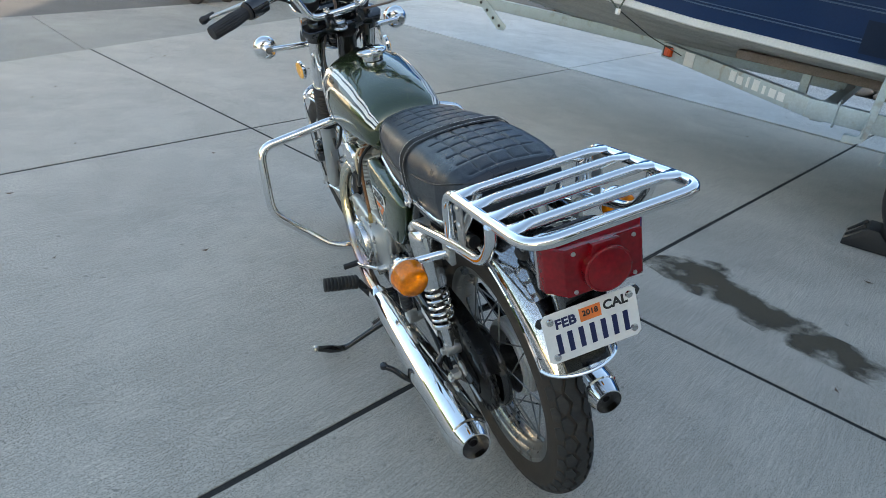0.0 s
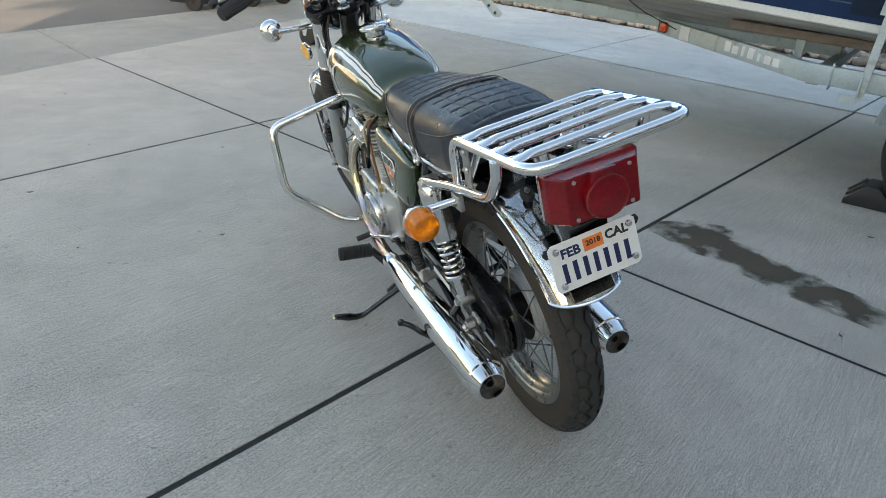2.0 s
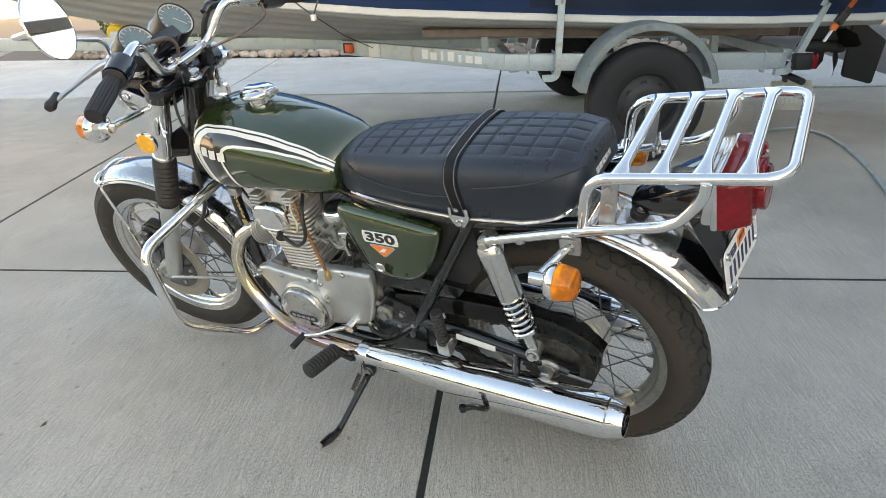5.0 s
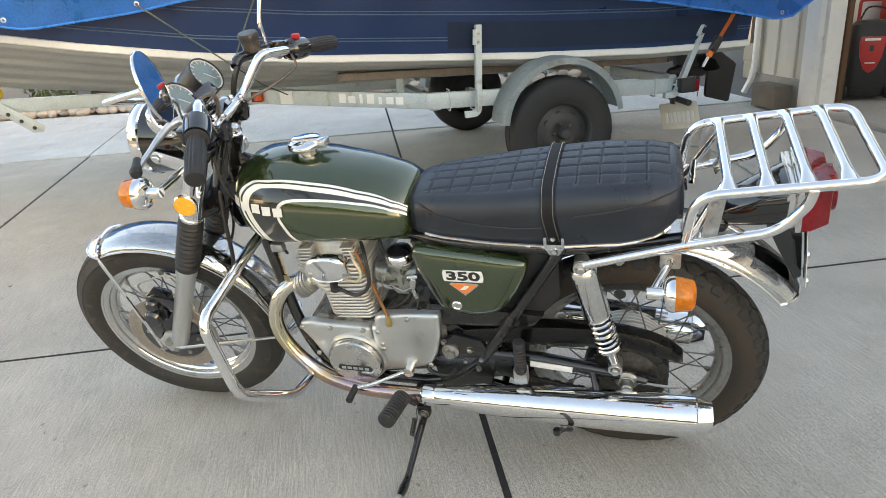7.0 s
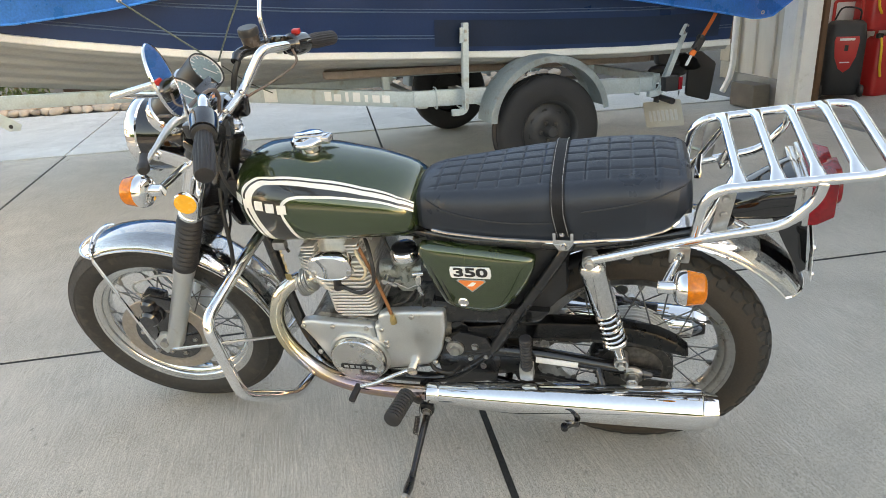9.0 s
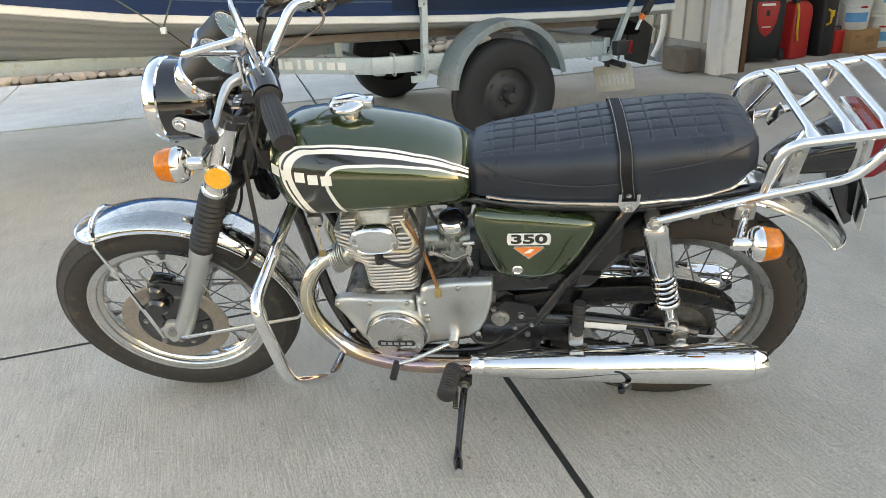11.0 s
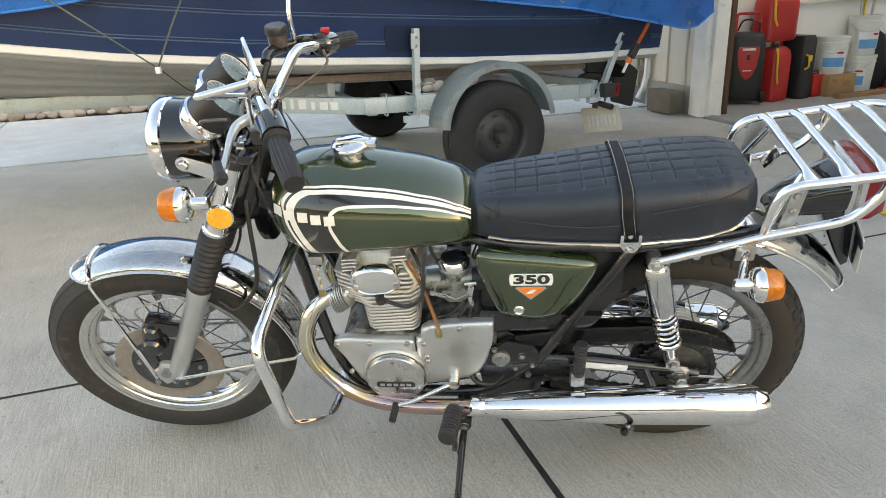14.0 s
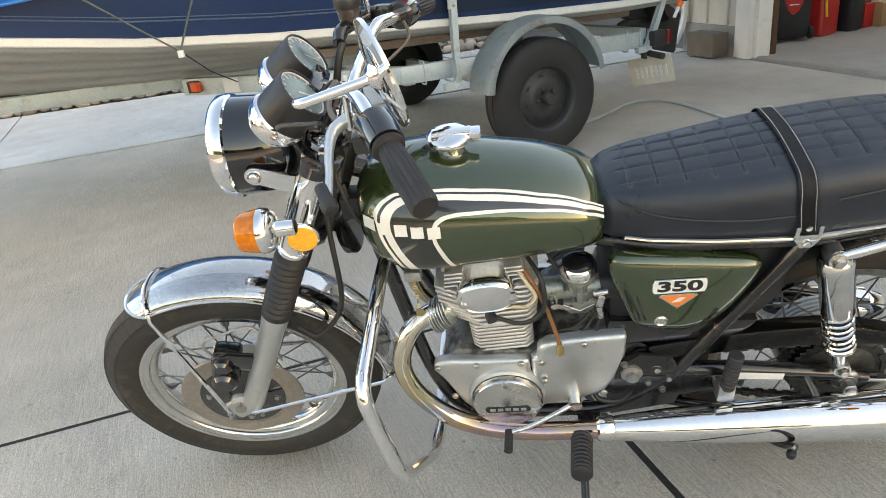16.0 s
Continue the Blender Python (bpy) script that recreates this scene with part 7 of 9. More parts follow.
for s in (-1, 1):
    bx = lambda x: x if s < 0 else 2 * CX - x
    beam("side_rail", (bx(0.05), -0.79, 0.5165), (bx(0.05), 0.86, 0.582), 0.05, 0.095, "galvanised side rail")
    beam("tongue_arm", (bx(0.05), 0.84, 0.582), (bx(0.845), 1.905, 0.627), 0.05, 0.095, "galvanised converging tongue rail")
    for y, zr in ((0.72, 0.577), (0.575, 0.571), (-0.66, 0.522), (-0.76, 0.518)):
        b = B()
        tube(b, fillet([(bx(0.078), y, zr + 0.062), (bx(0.020 if y != 0.575 else -0.085), y, zr + 0.062), (bx(0.020 if y != 0.575 else -0.085), y, zr - 0.062), (bx(0.078), y, zr - 0.062), (bx(0.078), y, zr + 0.05)], 0.01, 3), 0.0048, 8)
        tpart("u_bolt", b, "galv", "galvanised u-bolt")
    for (y0, z0, y1, z1, xo) in ((0.575, 0.525, 0.545, 1.00, -0.060), (-0.785, 0.492, -0.985, 0.915, -0.005)):
        b = B()
        xx = bx(xo)
        cen = fillet([(0, y0 + 0.075, z0 - 0.030), (0, y0 - 0.008, z0 - 0.030), (0, y1, z1)], 0.06, 7)
        rings = []
        for i, p in enumerate(cen):
            d = (cen[min(i + 1, len(cen) - 1)] - cen[max(i - 1, 0)]).normalized()
            nn = Vector((0, -d.z, d.y)) * 0.0175
            sx_ = 0.018
            rings.append([(xx + ox * sx_, p.y + nn.y * oy, p.z + nn.z * oy) for ox, oy in ((-1, -1), (-0.25, -1), (-0.25, -0.55), (0.25, -0.55), (0.25, -1), (1, -1), (1, 1), (-1, 1))])
        skin(b, rings)
        bmesh.ops.recalc_face_normals(b, faces=b.faces[:])
        post = part("guide_post", b, "galv", trailer, "galvanised upright channel post", smooth=False)
        for f in (0.80, 0.90):
            part("post_bolt", hexbolt(B(), (xx + s * 0.018, y0 + (y1 - y0) * f, z0 + (z1 - z0) * f), (s, 0, 0), 0.008, 0.007), "bolt", post)
        part("post_plate", box(B(), (0.010, 0.026, 0.085), (xx + s * 0.022, y0 + (y1 - y0) * 0.86 + 0.024, z0 + (z1 - z0) * 0.86), (math.degrees(math.atan2(y0 - y1, z1 - z0)), 0, 0), 0.003), "galv", post)
    # fender
    b = B()
    fc = Vector((bx(-0.09), 0.072, 0.396))
    rows = []
    for i in range(41):
        a = radians(5 + 167 * i / 40)
        r = 0.392
        rows.append([(fc.x + s * o, fc.y + math.cos(a) * (r - dr), fc.z + math.sin(a) * (r - dr)) for o, dr in ((0.118, 0.042), (0.118, 0.036), (0.116, 0.006), (0.108, 0.0), (-0.108, 0.0), (-0.118, 0.008), (-0.118, 0.04))])
    sheet(b, rows, 0.003)
    tpart("fender", b, "galv", "rounded galvanised wheel fender")
    # wheel
    wm = Matrix.Translation((bx(-0.09), 0.064, 0.335)) @ (Matrix.Rotation(math.pi, 4, "Z") if s > 0 else Matrix())
    b = B()
    R, w, rr = 0.335, 0.185, 0.178
    prof = [(rr, -w * 0.40), (rr + 0.012, -w * 0.46), (rr + 0.05, -w * 0.50), (R - 0.06, -w * 0.50), (R - 0.03, -w * 0.47), (R - 0.010, -w * 0.40), (R, -w * 0.28), (R, -w * 0.20), (R - 0.007, -w * 0.19), (R - 0.007, -w * 0.15), (R, -w * 0.14), (R, 0)]
    prof += [(r_, -o_) for r_, o_ in prof[:-1][::-1]]
    lathe(b, prof, 56, AX)
    ty = part("wheel", b, "trailer_tyre", trailer, "black rubber trailer tyre", wm)
    b = B()
    lathe(b, [(rr + 0.012, -w * 0.455), (rr + 0.004, -w * 0.44), (rr - 0.008, -w * 0.36), (rr - 0.015, -w * 0.2), (0.13, -w * 0.24), (0.11, -w * 0.34), (0.075, -w * 0.36), (0.05, -w * 0.33), (0.036, -w * 0.32), (0.034, -w * 0.62), (0.028, -w * 0.66), (0, -w * 0.66)], 48, AX)
    rim = part("rim", b, "rim_black", ty, "black steel wheel rim")
    for k in range(5):
        a = 2 * math.pi * k / 5 + 0.4
        part("lug_nut", hexbolt(B(), (-w * 0.355, math.sin(a) * 0.058, math.cos(a) * 0.058), (-1, 0, 0), 0.010, 0.014), "chain", ty)
    # closed ink-black discs paint the shaded insides of the vent holes
    for k in range(8):
        a = 2 * math.pi * k / 8 + 0.2
        part("vent_hole", lathe(B(), [(0.017, 0.001), (0.015, 0.003), (0.013, 0.0), (0.0, -0.001)], 14, between((-w * 0.275, math.sin(a) * 0.122, math.cos(a) * 0.122), (-1, math.sin(a) * 0.122, math.cos(a) * 0.122))), "ink", ty)
    # tail lamp
    b = B()
    box(b, (0.06, 0.10, 0.09), (bx(-0.04), -0.845, 0.52), None, 0.008)
    lamp = tpart("tail_lamp", b, "black_plastic")
    b = B()
    box(b, (0.066, 0.032, 0.082), (bx(-0.04), -0.905, 0.52), None, 0.006)
    tpart("tail_lens", b, "red", "red tail lamp lens", lamp)
    beam("bunk", (bx(0.40), -0.95, 0.648), (bx(0.40), 1.34, 0.737), 0.10, 0.05, "brown carpeted bunk board", "carpet", 0.016)
    for y in (-0.5, 0.95):
        b = B()
        box(b, (0.045, 0.045, 0.14), (bx(0.40), y, 0.60 if y < 0 else 0.64), None, 0.003)
        tpart("bunk_bracket", b, "galv")
b = B()
for y in (-0.80, 0.80):
    box(b, (2 * CX - 0.1, 0.06, 0.06), (CX, y, 0.55), None, 0.005)
box(b, (2 * CX, 0.06, 0.06), (CX, 0.06, 0.36), None, 0.005)
tpart("cross_member", b, "galv", "galvanised cross members")
beam("tongue", (CX, 0.8, 0.603), (CX, 5.85, 0.80), 0.07, 0.082, "galvanised tongue beam")
b = B()
prism(b, [(3.22, 0.56), (3.46, 0.745), (3.56, 0.745), (3.34, 0.56), (3.30, 0.525), (3.24, 0.525)], CX - 0.05, CX - 0.042, "x", 0.002)
tpart("winch_bracket", b, "galv", "punched galvanised bracket")
# punched holes are black discs on solid plate, their shade painted in
for k in range(4):
    q = (CX - 0.0515, 3.285 + k * 0.065, 0.555 + k * 0.05)
    tpart("bracket_hole", lathe(B(), [(0, 0), (0.011, 0.0), (0.013, 0.0015)], 12, between(q, (CX - 1, q[1], q[2]))), "ink")
# lettering on the near tongue rail stands as plain raised blocks
arm_m = Matrix.Translation((0.05, 0.84, 0.582)) @ Matrix.Rotation(math.atan2(-0.88, 1.18), 4, "Z") @ Matrix.Rotation(math.atan2(0.05, 1.472), 4, "X")
for k in range(7):
    x0 = 0.59 - k * 0.067
    t = B()
    hgt = 0.058 if k in (0, 2, 3) else 0.044
    box(t, (0.003, 0.050 if k not in (2, 4) else 0.022, hgt), (-0.0255, x0, (hgt - 0.044) / 2), (0, 0, 0), 0.001)
    t.transform(arm_m)
    tpart("maker_mark", t, "white", "pale raised block")
b = B()
box(b, (0.03, 0.075, 0.066), (0.775, 1.860, 0.626), Matrix.Rotation(math.atan2(-0.88, 1.18), 4, "Z"), 0.004)
rl = tpart("side_marker", b, "black_plastic")
b = B()
box(b, (0.034, 0.064, 0.054), (0.762, 1.850, 0.626), Matrix.Rotation(math.atan2(-0.88, 1.18), 4, "Z"), 0.006)
tpart("marker_lens", b, "marker_orange", "orange side marker lens", rl)
b = B()
box(b, (0.003, 0.100, 0.084), (0.634, 1.670, 0.618), Matrix.Rotation(math.atan2(-0.88, 1.18), 4, "Z"), 0.001)
tpart("capacity_label", b, "white", "white paper label on the rail")
# the plate at the rear, its pressed marks showing through from behind
PLT = Matrix.Translation((0.025, -0.850, 0.315)) @ Matrix.Rotation(radians(16), 4, "Z") @ Matrix.Rotation(radians(10), 4, "Y") @ Matrix.Rotation(radians(-6), 4, "X")
b = B()
prism(b, [(-0.160, -0.078), (-0.150, -0.088), (0.150, -0.088), (0.160, -0.078), (0.160, 0.078), (0.150, 0.088), (-0.150, 0.088), (-0.160, 0.078)], -0.001, 0.001, "y", 0.0004, 1)
b.transform(PLT)
pl = tpart("trailer_plate", b, "plate_back", "dull pale plate with plain pressed bars")
for k in range(7):
    b = box(B(), (0.020, 0.004, 0.072), (-0.108 + k * 0.036, 0.0015, -0.012), None, 0.0015)
    b.transform(PLT)
    tpart("plate_bar", b, "hull_white", parent=pl)
b = B()
rod(b, (-0.10, -0.835, 0.415), (0.10, -0.815, 0.435), 0.020, 16)
tpart("plate_lamp", b, "black_plastic", "round black plate lamp")
b = B()
box(b, (0.05, 0.012, 0.12), (0.035, -0.800, 0.455), (0, 0, 0), 0.003)
tpart("plate_bracket", b, "rim_black")
# tongue jack with two small wheels
jack = Vector((CX, 5.50, 0))
b = B()
rod(b, jack + Vector((0, 0, 0.25)), jack + Vector((0, 0, 1.0)), 0.028, 18)
jk = tpart("jack_post", b, "galv", "round galvanised tongue jack")
b = B()
box(b, (0.15, 0.11, 0.012), jack + Vector((0, 0, 0.245)), None, 0.003)
for sx in (-1, 1):
    prism(b, [(5.445, 0.245), (5.555, 0.245), (5.52, 0.10), (5.48, 0.10)], CX + sx * 0.066 - 0.003, CX + sx * 0.066 + 0.003, "x")
tpart("caster_fork", b, "galv", parent=jk)
for sx in (-1, 1):
    b = B()
    lathe(b, [(0, -0.026), (0.04, -0.026), (0.08, -0.024), (0.10, -0.014), (0.104, 0), (0.10, 0.014), (0.08, 0.024), (0.04, 0.026), (0, 0.026)], 32, Matrix.Translation((CX + sx * 0.032, 5.50, 0.104)) @ AX)
    tpart("caster_wheel", b, "trailer_tyre", "small black jack wheel", jk)

# ---- boat ---- shares the trailer's axes
boat = thing("boat", "dark blue aluminium boat under a blue tarpaulin", "boat", TRM)
ST = [(-1.30, 0.00, 0.735, 0.62), (-0.6, 0.00, 0.745, 0.62), (0.2, 0.0, 0.785, 0.62), (0.9, 0.0, 0.835, 0.625), (1.5, 0.01, 0.88, 0.64), (2.1, 0.05, 0.945, 0.67), (2.7, 0.13, 1.04, 0.72), (3.3, 0.28, 1.15, 0.80), (3.9, 0.50, 1.28, 0.93), (4.4, 0.74, 1.41, 1.10), (4.8, 0.93, 1.53, 1.35)]
yy = np.array([p[0] for p in ST])


def station(y):
    return tuple(float(np.interp(y, yy, [p[i] for p in ST])) for i in (1, 2, 3))


YS = np.linspace(-1.30, 4.8, 62)
for s in (-1, 1):
    bx = lambda x: x if s < 0 else 2 * CX - x
    b = B()
    rows = []
    for y in YS:
        x, zc, zk = station(y)
        row = []
        for j in range(71):
            f = j / 70
            z = zc + (zk - zc) * f ** 1.15
            q = (f * 5.0) % 1
            ridge = 0.038 * (q / 0.12 if q < 0.12 else (1 - q) / 0.88) * (1 - f * 0.5)
            row.append((bx(x + (CX - x) * f), y, z - ridge))
        rows.append(row)
    sheet(b, rows)
    part("hull_bottom", b, "hull_alu", boat, "dull grey ribbed aluminium hull bottom", sharp=60)
    b = B()
    sheet(b, [[(bx(station(y)[0] - 0.012), y, station(y)[1] - 0.012), (bx(station(y)[0] - 0.020), y, station(y)[1] - 0.006), (bx(station(y)[0] - 0.020), y, station(y)[1] + 0.026), (bx(station(y)[0] - 0.008), y, station(y)[1] + 0.030)] for y in YS])
    part("chine_band", b, "hull_white", boat, "white band along the chine")
    b = B()
    rows = []
    for y in YS:
        x, zc, zk = station(y)
        h = 0.62
        rows.append([(bx(x - 0.006 - 0.10 * f), y, zc + 0.026 + h * f) for f in np.linspace(0, 1, 9)])
    sheet(b, rows)
    part("hull_side", b, "hull_blue", boat, "glossy dark blue hull side")
    for f, th in ((0.125, 0.0035), (0.150, 0.0025), (0.355, 0.0035), (0.380, 0.0025)):
        b = B()
        tube(b, [(bx(station(y)[0] - 0.008 - 0.10 * f), y, station(y)[1] + 0.026 + 0.62 * f) for y in YS], th, 6)
        part("hull_line", b, "pinstripe", boat, "thin pale blue pinstripe")
    b = B()
    sheet(b, [[(bx(station(y)[0] - 0.0128 - 0.10 * f), y, station(y)[1] + 0.026 + 0.62 * f) for f in (0.05, 0.13, 0.21, 0.29)] for y in np.linspace(-1.2, 0.72, 8)])
    part("hull_panel", b, "hull_dark", boat, "dull black patch on the hull")
b = B()
_x = lambda f: CX + (f - 0.5) * 2 * CX
rows = [[(_x(f), -1.30, 0.735 - 0.115 * (1 - abs(f - 0.5) * 2)) for f in np.linspace(0, 1, 13)], [(_x(f) + (f - 0.5) * 0.2, -1.30, 1.38) for f in np.linspace(0, 1, 13)]]
sheet(b, rows)
part("transom", b, "hull_blue", boat)
b = B()
sheet(b, [[(CX + (q - 0.5) * 2 * (CX - station(y)[0] + 0.1), y, station(y)[1] + 0.60) for q in np.linspace(0, 1, 5)] for y in YS])
part("deck", b, "hull_alu", boat)

# tarpaulin: a draped sheet with a scalloped hem
tarp_m = TRM
hem = [(-1.72, 0.98), (-1.56, 0.885), (-1.38, 0.885), (-1.0, 0.965), (-0.5, 1.055), (0.2, 1.14), (0.9, 1.21), (1.6, 1.26), (2.1, 1.24), (2.35, 1.20), (2.9, 1.155), (3.4, 1.25), (4.0, 1.38), (4.6, 1.52), (4.95, 1.62)]
hy = [p[0] for p in hem]
rows = []
for y in np.linspace(-1.72, 4.95, 90):
    x, zc, zk = station(min(max(y, -1.3), 4.8))
    # unseen top is raised so the cover blocks more sky from the ground
    top = zc + 0.95
    row = []
    for j in range(49):
        f = -1 + 2 * j / 48
        q = abs(f)
        zh = float(np.interp(y, hy, [p[1] for p in hem]))
        if q > 0.55:
            k = (q - 0.55) / 0.45
            wv = noise.noise((y * 5, f * 3, 0)) * 0.014 + noise.noise((y * 16, f * 6, 2)) * 0.006
            xs = (CX - x) + 0.115 + 0.015 * k + wv + 0.02 * math.sin(y * 9) * k
            z = top * (1 - k) + zh * k
            if y < -1.3:
                xs -= (-1.3 - y) * 0.35 * (1 - k * 0.6)
        else:
            k = q / 0.55
            xs = ((CX - x) + 0.115) * k
            z = top + 0.32 * (1 - k ** 1.6) + noise.noise((y * 2.5, f * 4, 5)) * 0.02
        row.append((CX + math.copysign(xs, f), y, z))
    rows.append(row)
b = B()
sheet(b, rows, 0.0015)
tarp = tagged(part("tarpaulin", b, "tarp", None, m=tarp_m), "bright blue wrinkled tarpaulin tied over the boat", "tarpaulin")
b = B()
hemline = [r[0] for r in rows]
tube(b, hemline, 0.006, 6)
part("hem", b, "tarp", tarp)
for y in (-1.45, -0.40, 0.95, 2.34, 3.0):
    x, zc, zk = station(max(y, -1.3))
    z = float(np.interp(y, hy, [p[1] for p in hem])) + 0.03
    p = min(rows, key=lambda r: abs(r[0][1] - y))[0]
    b = B()
    lathe(b, [(0.007, 0.0), (0.013, 0.001), (0.013, 0.004), (0.007, 0.005)], 16, between((p[0] - 0.006, y, p[2] + 0.035), (p[0] - 1, y, p[2] + 0.035)))
    part("grommet", b, "steel", tarp, "round metal grommet")

# ropes and straps that hold it
def line(name, pts, r, mat, label, cat):
    b = tube(B(), [TRM @ Vector(p) for p in pts], r, 7)
    return tagged(part(name, b, mat), label, cat)


KNOT = (-0.03, 1.93, 0.895)
line("rope", [(-0.10, 2.34, 1.235), (-0.055, 2.12, 1.05), KNOT], 0.0045, "rope", "thin green-flecked rope tied to the tarpaulin", "rope")
line("rope", [(-0.13, 1.72, 1.30), (-0.07, 1.84, 1.08), KNOT], 0.0045, "rope", "thin green-flecked rope tied to the tarpaulin", "rope")
line("cord", [KNOT, (0.2, 1.80, 0.76), (0.42, 1.66, 0.66)], 0.003, "cable", "thin dark cord tied down to the trailer rail", "cord")
b = B()
box(b, (0.02, 0.025, 0.032), TRM @ Vector((-0.035, 1.93, 0.885)), None, 0.003)
tagged(part("rope_tag", b, "white"), "small white tag at the rope's knot", "tag")
strap = [(-0.12, -1.13, 1.00), (-0.115, -1.07, 0.89), (-0.105, -1.01, 0.79), (-0.095, -0.96, 0.70)]
b = B()
sheet(b, [[tuple(TRM @ Vector((x, y - 0.016, z))), tuple(TRM @ Vector((x, y + 0.016, z)))] for x, y, z in strap], 0.003)
rs = tagged(part("ratchet_strap", b, "strap_orange"), "orange ratchet strap with a black buckle, tied to the trailer", "strap")
_dir = between(TRM @ Vector(strap[3]), TRM @ Vector(strap[1]))
b = B()
box(b, (0.040, 0.046, 0.090), (0, 0, 0.075), None, 0.008)
box(b, (0.052, 0.030, 0.030), (0, 0.010, 0.110), None, 0.006)
rod(b, (-0.032, 0, 0.045), (0.032, 0, 0.045), 0.012, 12)
b.transform(_dir)
part("ratchet", b, "black_plastic", rs, "black ratchet buckle")
b = B()
box(b, (0.034, 0.030, 0.036), (0, 0, 0.008), None, 0.007)
b.transform(_dir)
part("strap_fold", b, "strap_orange", rs)
b = B()
box(b, (0.026, 0.010, 0.070), (-0.004, 0, -0.044), (0, 8, 0), 0.003)
b.transform(_dir)
part("strap_tag", b, "white", rs, "white strap end")
# the covered outboard leg behind the transom
ob = thing("outboard_motor", "black outboard leg hanging behind the transom", "outboard motor", TRM)
b = B()
prism(b, [(-1.685, 0.255), (-1.70, 0.240), (-1.895, 0.182), (-1.915, 0.195), (-1.955, 0.475), (-1.945, 0.495), (-1.74, 0.64), (-1.70, 0.64)], 0.955, 0.985, "x", 0.008)
part("cover_flap", b, "black_plastic", ob, "stiff black flap")
b = B()
box(b, (0.16, 0.24, 0.42), (0.97, -1.45, 0.95), None, 0.04, 3)
prism(b, [(-1.38, 0.80), (-1.58, 0.80), (-1.66, 0.62), (-1.60, 0.50), (-1.40, 0.52), (-1.38, 0.62)], 0.93, 1.01, "x", 0.016)
prism(b, [(-1.42, 0.53), (-1.54, 0.53), (-1.53, 0.36), (-1.49, 0.30), (-1.47, 0.36)], 0.962, 0.978, "x", 0.006)
lathe(b, [(0, -0.20), (0.03, -0.17), (0.048, -0.10), (0.052, 0.0), (0.046, 0.07), (0.0, 0.075)], 24, between((0.97, -1.52, 0.47), (0.97, -2.52, 0.44)))
part("motor_leg", b, "black_plastic", ob)
PR = between((0.97, -1.61, 0.455), (0.97, -2.60, 0.425))
DOWN = PR.to_3x3().inverted() @ Vector((0, 0, -1))
b = B()
lathe(b, [(0, -0.03), (0.042, -0.03), (0.044, 0.03), (0.036, 0.055), (0, 0.06)], 24, PR)
prop = part("propeller_hub", b, "black_plastic", ob)
for k in range(3):
    b = B()
    rows = []
    for i in range(9):
        f = i / 8
        r = 0.036 + 0.175 * f
        w = 0.030 + 0.062 * math.sin(min(f * 1.25, 1.0) * math.pi * 0.72) if f < 0.97 else 0.018
        tw = radians(52 - 26 * f)
        row = []
        for j in range(7):
            q = -1 + 2 * j / 6
            row.append((r - 0.012 * q * q, q * w * math.cos(tw) + 0.05 * f * f, q * w * math.sin(tw) + 0.02 * f))
        rows.append(row)
    sheet(b, rows, 0.005)
    b.transform(PR @ Matrix.Rotation(math.atan2(DOWN.y, DOWN.x) + radians(-12 + 120 * k), 4, "Z"))
    part("blade", b, "satin_black", prop, "curved black propeller blade")

ck = thing("wheel_chock", "black rubber wheel chock against the trailer tyre", "wheel chock", TRM)
b = B()
prism(b, [(0.245, 0.001), (0.49, 0.001), (0.49, 0.03), (0.40, 0.110), (0.350, 0.110)], -0.12, 0.06, "x", 0.006)
part("wedge", b, "black_plastic", ck)
for x_ in (-0.07, 0.02):
    part("rib", box(B(), (0.018, 0.10, 0.018), (x_, 0.448, 0.074), (-46, 0, 0), 0.004), "black_plastic", ck)

# keel roller under the bow
b = B()
lathe(b, [(0.012, -0.06), (0.045, -0.06), (0.056, -0.05), (0.04, -0.02), (0.032, 0.0), (0.04, 0.02), (0.056, 0.05), (0.045, 0.06), (0.012, 0.06)], 28, Matrix.Translation((CX, 3.50, 0.79)) @ AX)
kr = tpart("keel_roller", b, "yellow", "yellow rubber keel roller")
for sx in (-1, 1):
    tpart("roller_bracket", prism(B(), [(3.46, 0.715), (3.54, 0.715), (3.525, 0.80), (3.475, 0.80)], CX + sx * 0.068 - 0.003, CX + sx * 0.068 + 0.003, "x", 0.002), "galv", parent=kr)


# ---- garage and house ---- local x along the front (away), y out to the street, z up
GM = Matrix.Translation((4.82, -1.37, 0)) @ Matrix.Rotation(radians(22), 4, "Z")
house = thing("house", "beige board-sided house with an open white-trimmed garage", "house", GM, kind="structure")


def wall(name, x0, x1, y0, y1, z0, z1, mat, parent=house, bevel=0.0, label=""):
    b = B()
    box(b, (x1 - x0, y1 - y0, z1 - z0), ((x0 + x1) / 2, (y0 + y1) / 2, (z0 + z1) / 2), None, bevel)
    return part(name, b, mat, parent, label)


wall("wall_front", 0.02, 0.84, -0.16, -0.02, 0.26, 2.9, "siding", label="vertical board siding")
wall("stem_wall", 0.02, 0.86, -0.17, 0.0, -0.1, 0.262, "stem", bevel=0.01, label="bare concrete stem wall")
for k in range(3):
    wall("batten", 0.235 + k * 0.285, 0.26 + k * 0.285, -0.021, 0.002, 0.27, 2.9, "siding", bevel=0.004)
wall("wall_front", -10.3, -5.0, -0.16, -0.02, 0.0, 2.9, "siding")
wall("wall_header", -5.0, 0.02, -0.16, -0.02, 2.25, 2.9, "siding")
wall("door_jamb", -0.085, 0.035, -0.20, 0.03, 0.004, 2.25, "trim", bevel=0.006, label="white-painted garage door jamb")
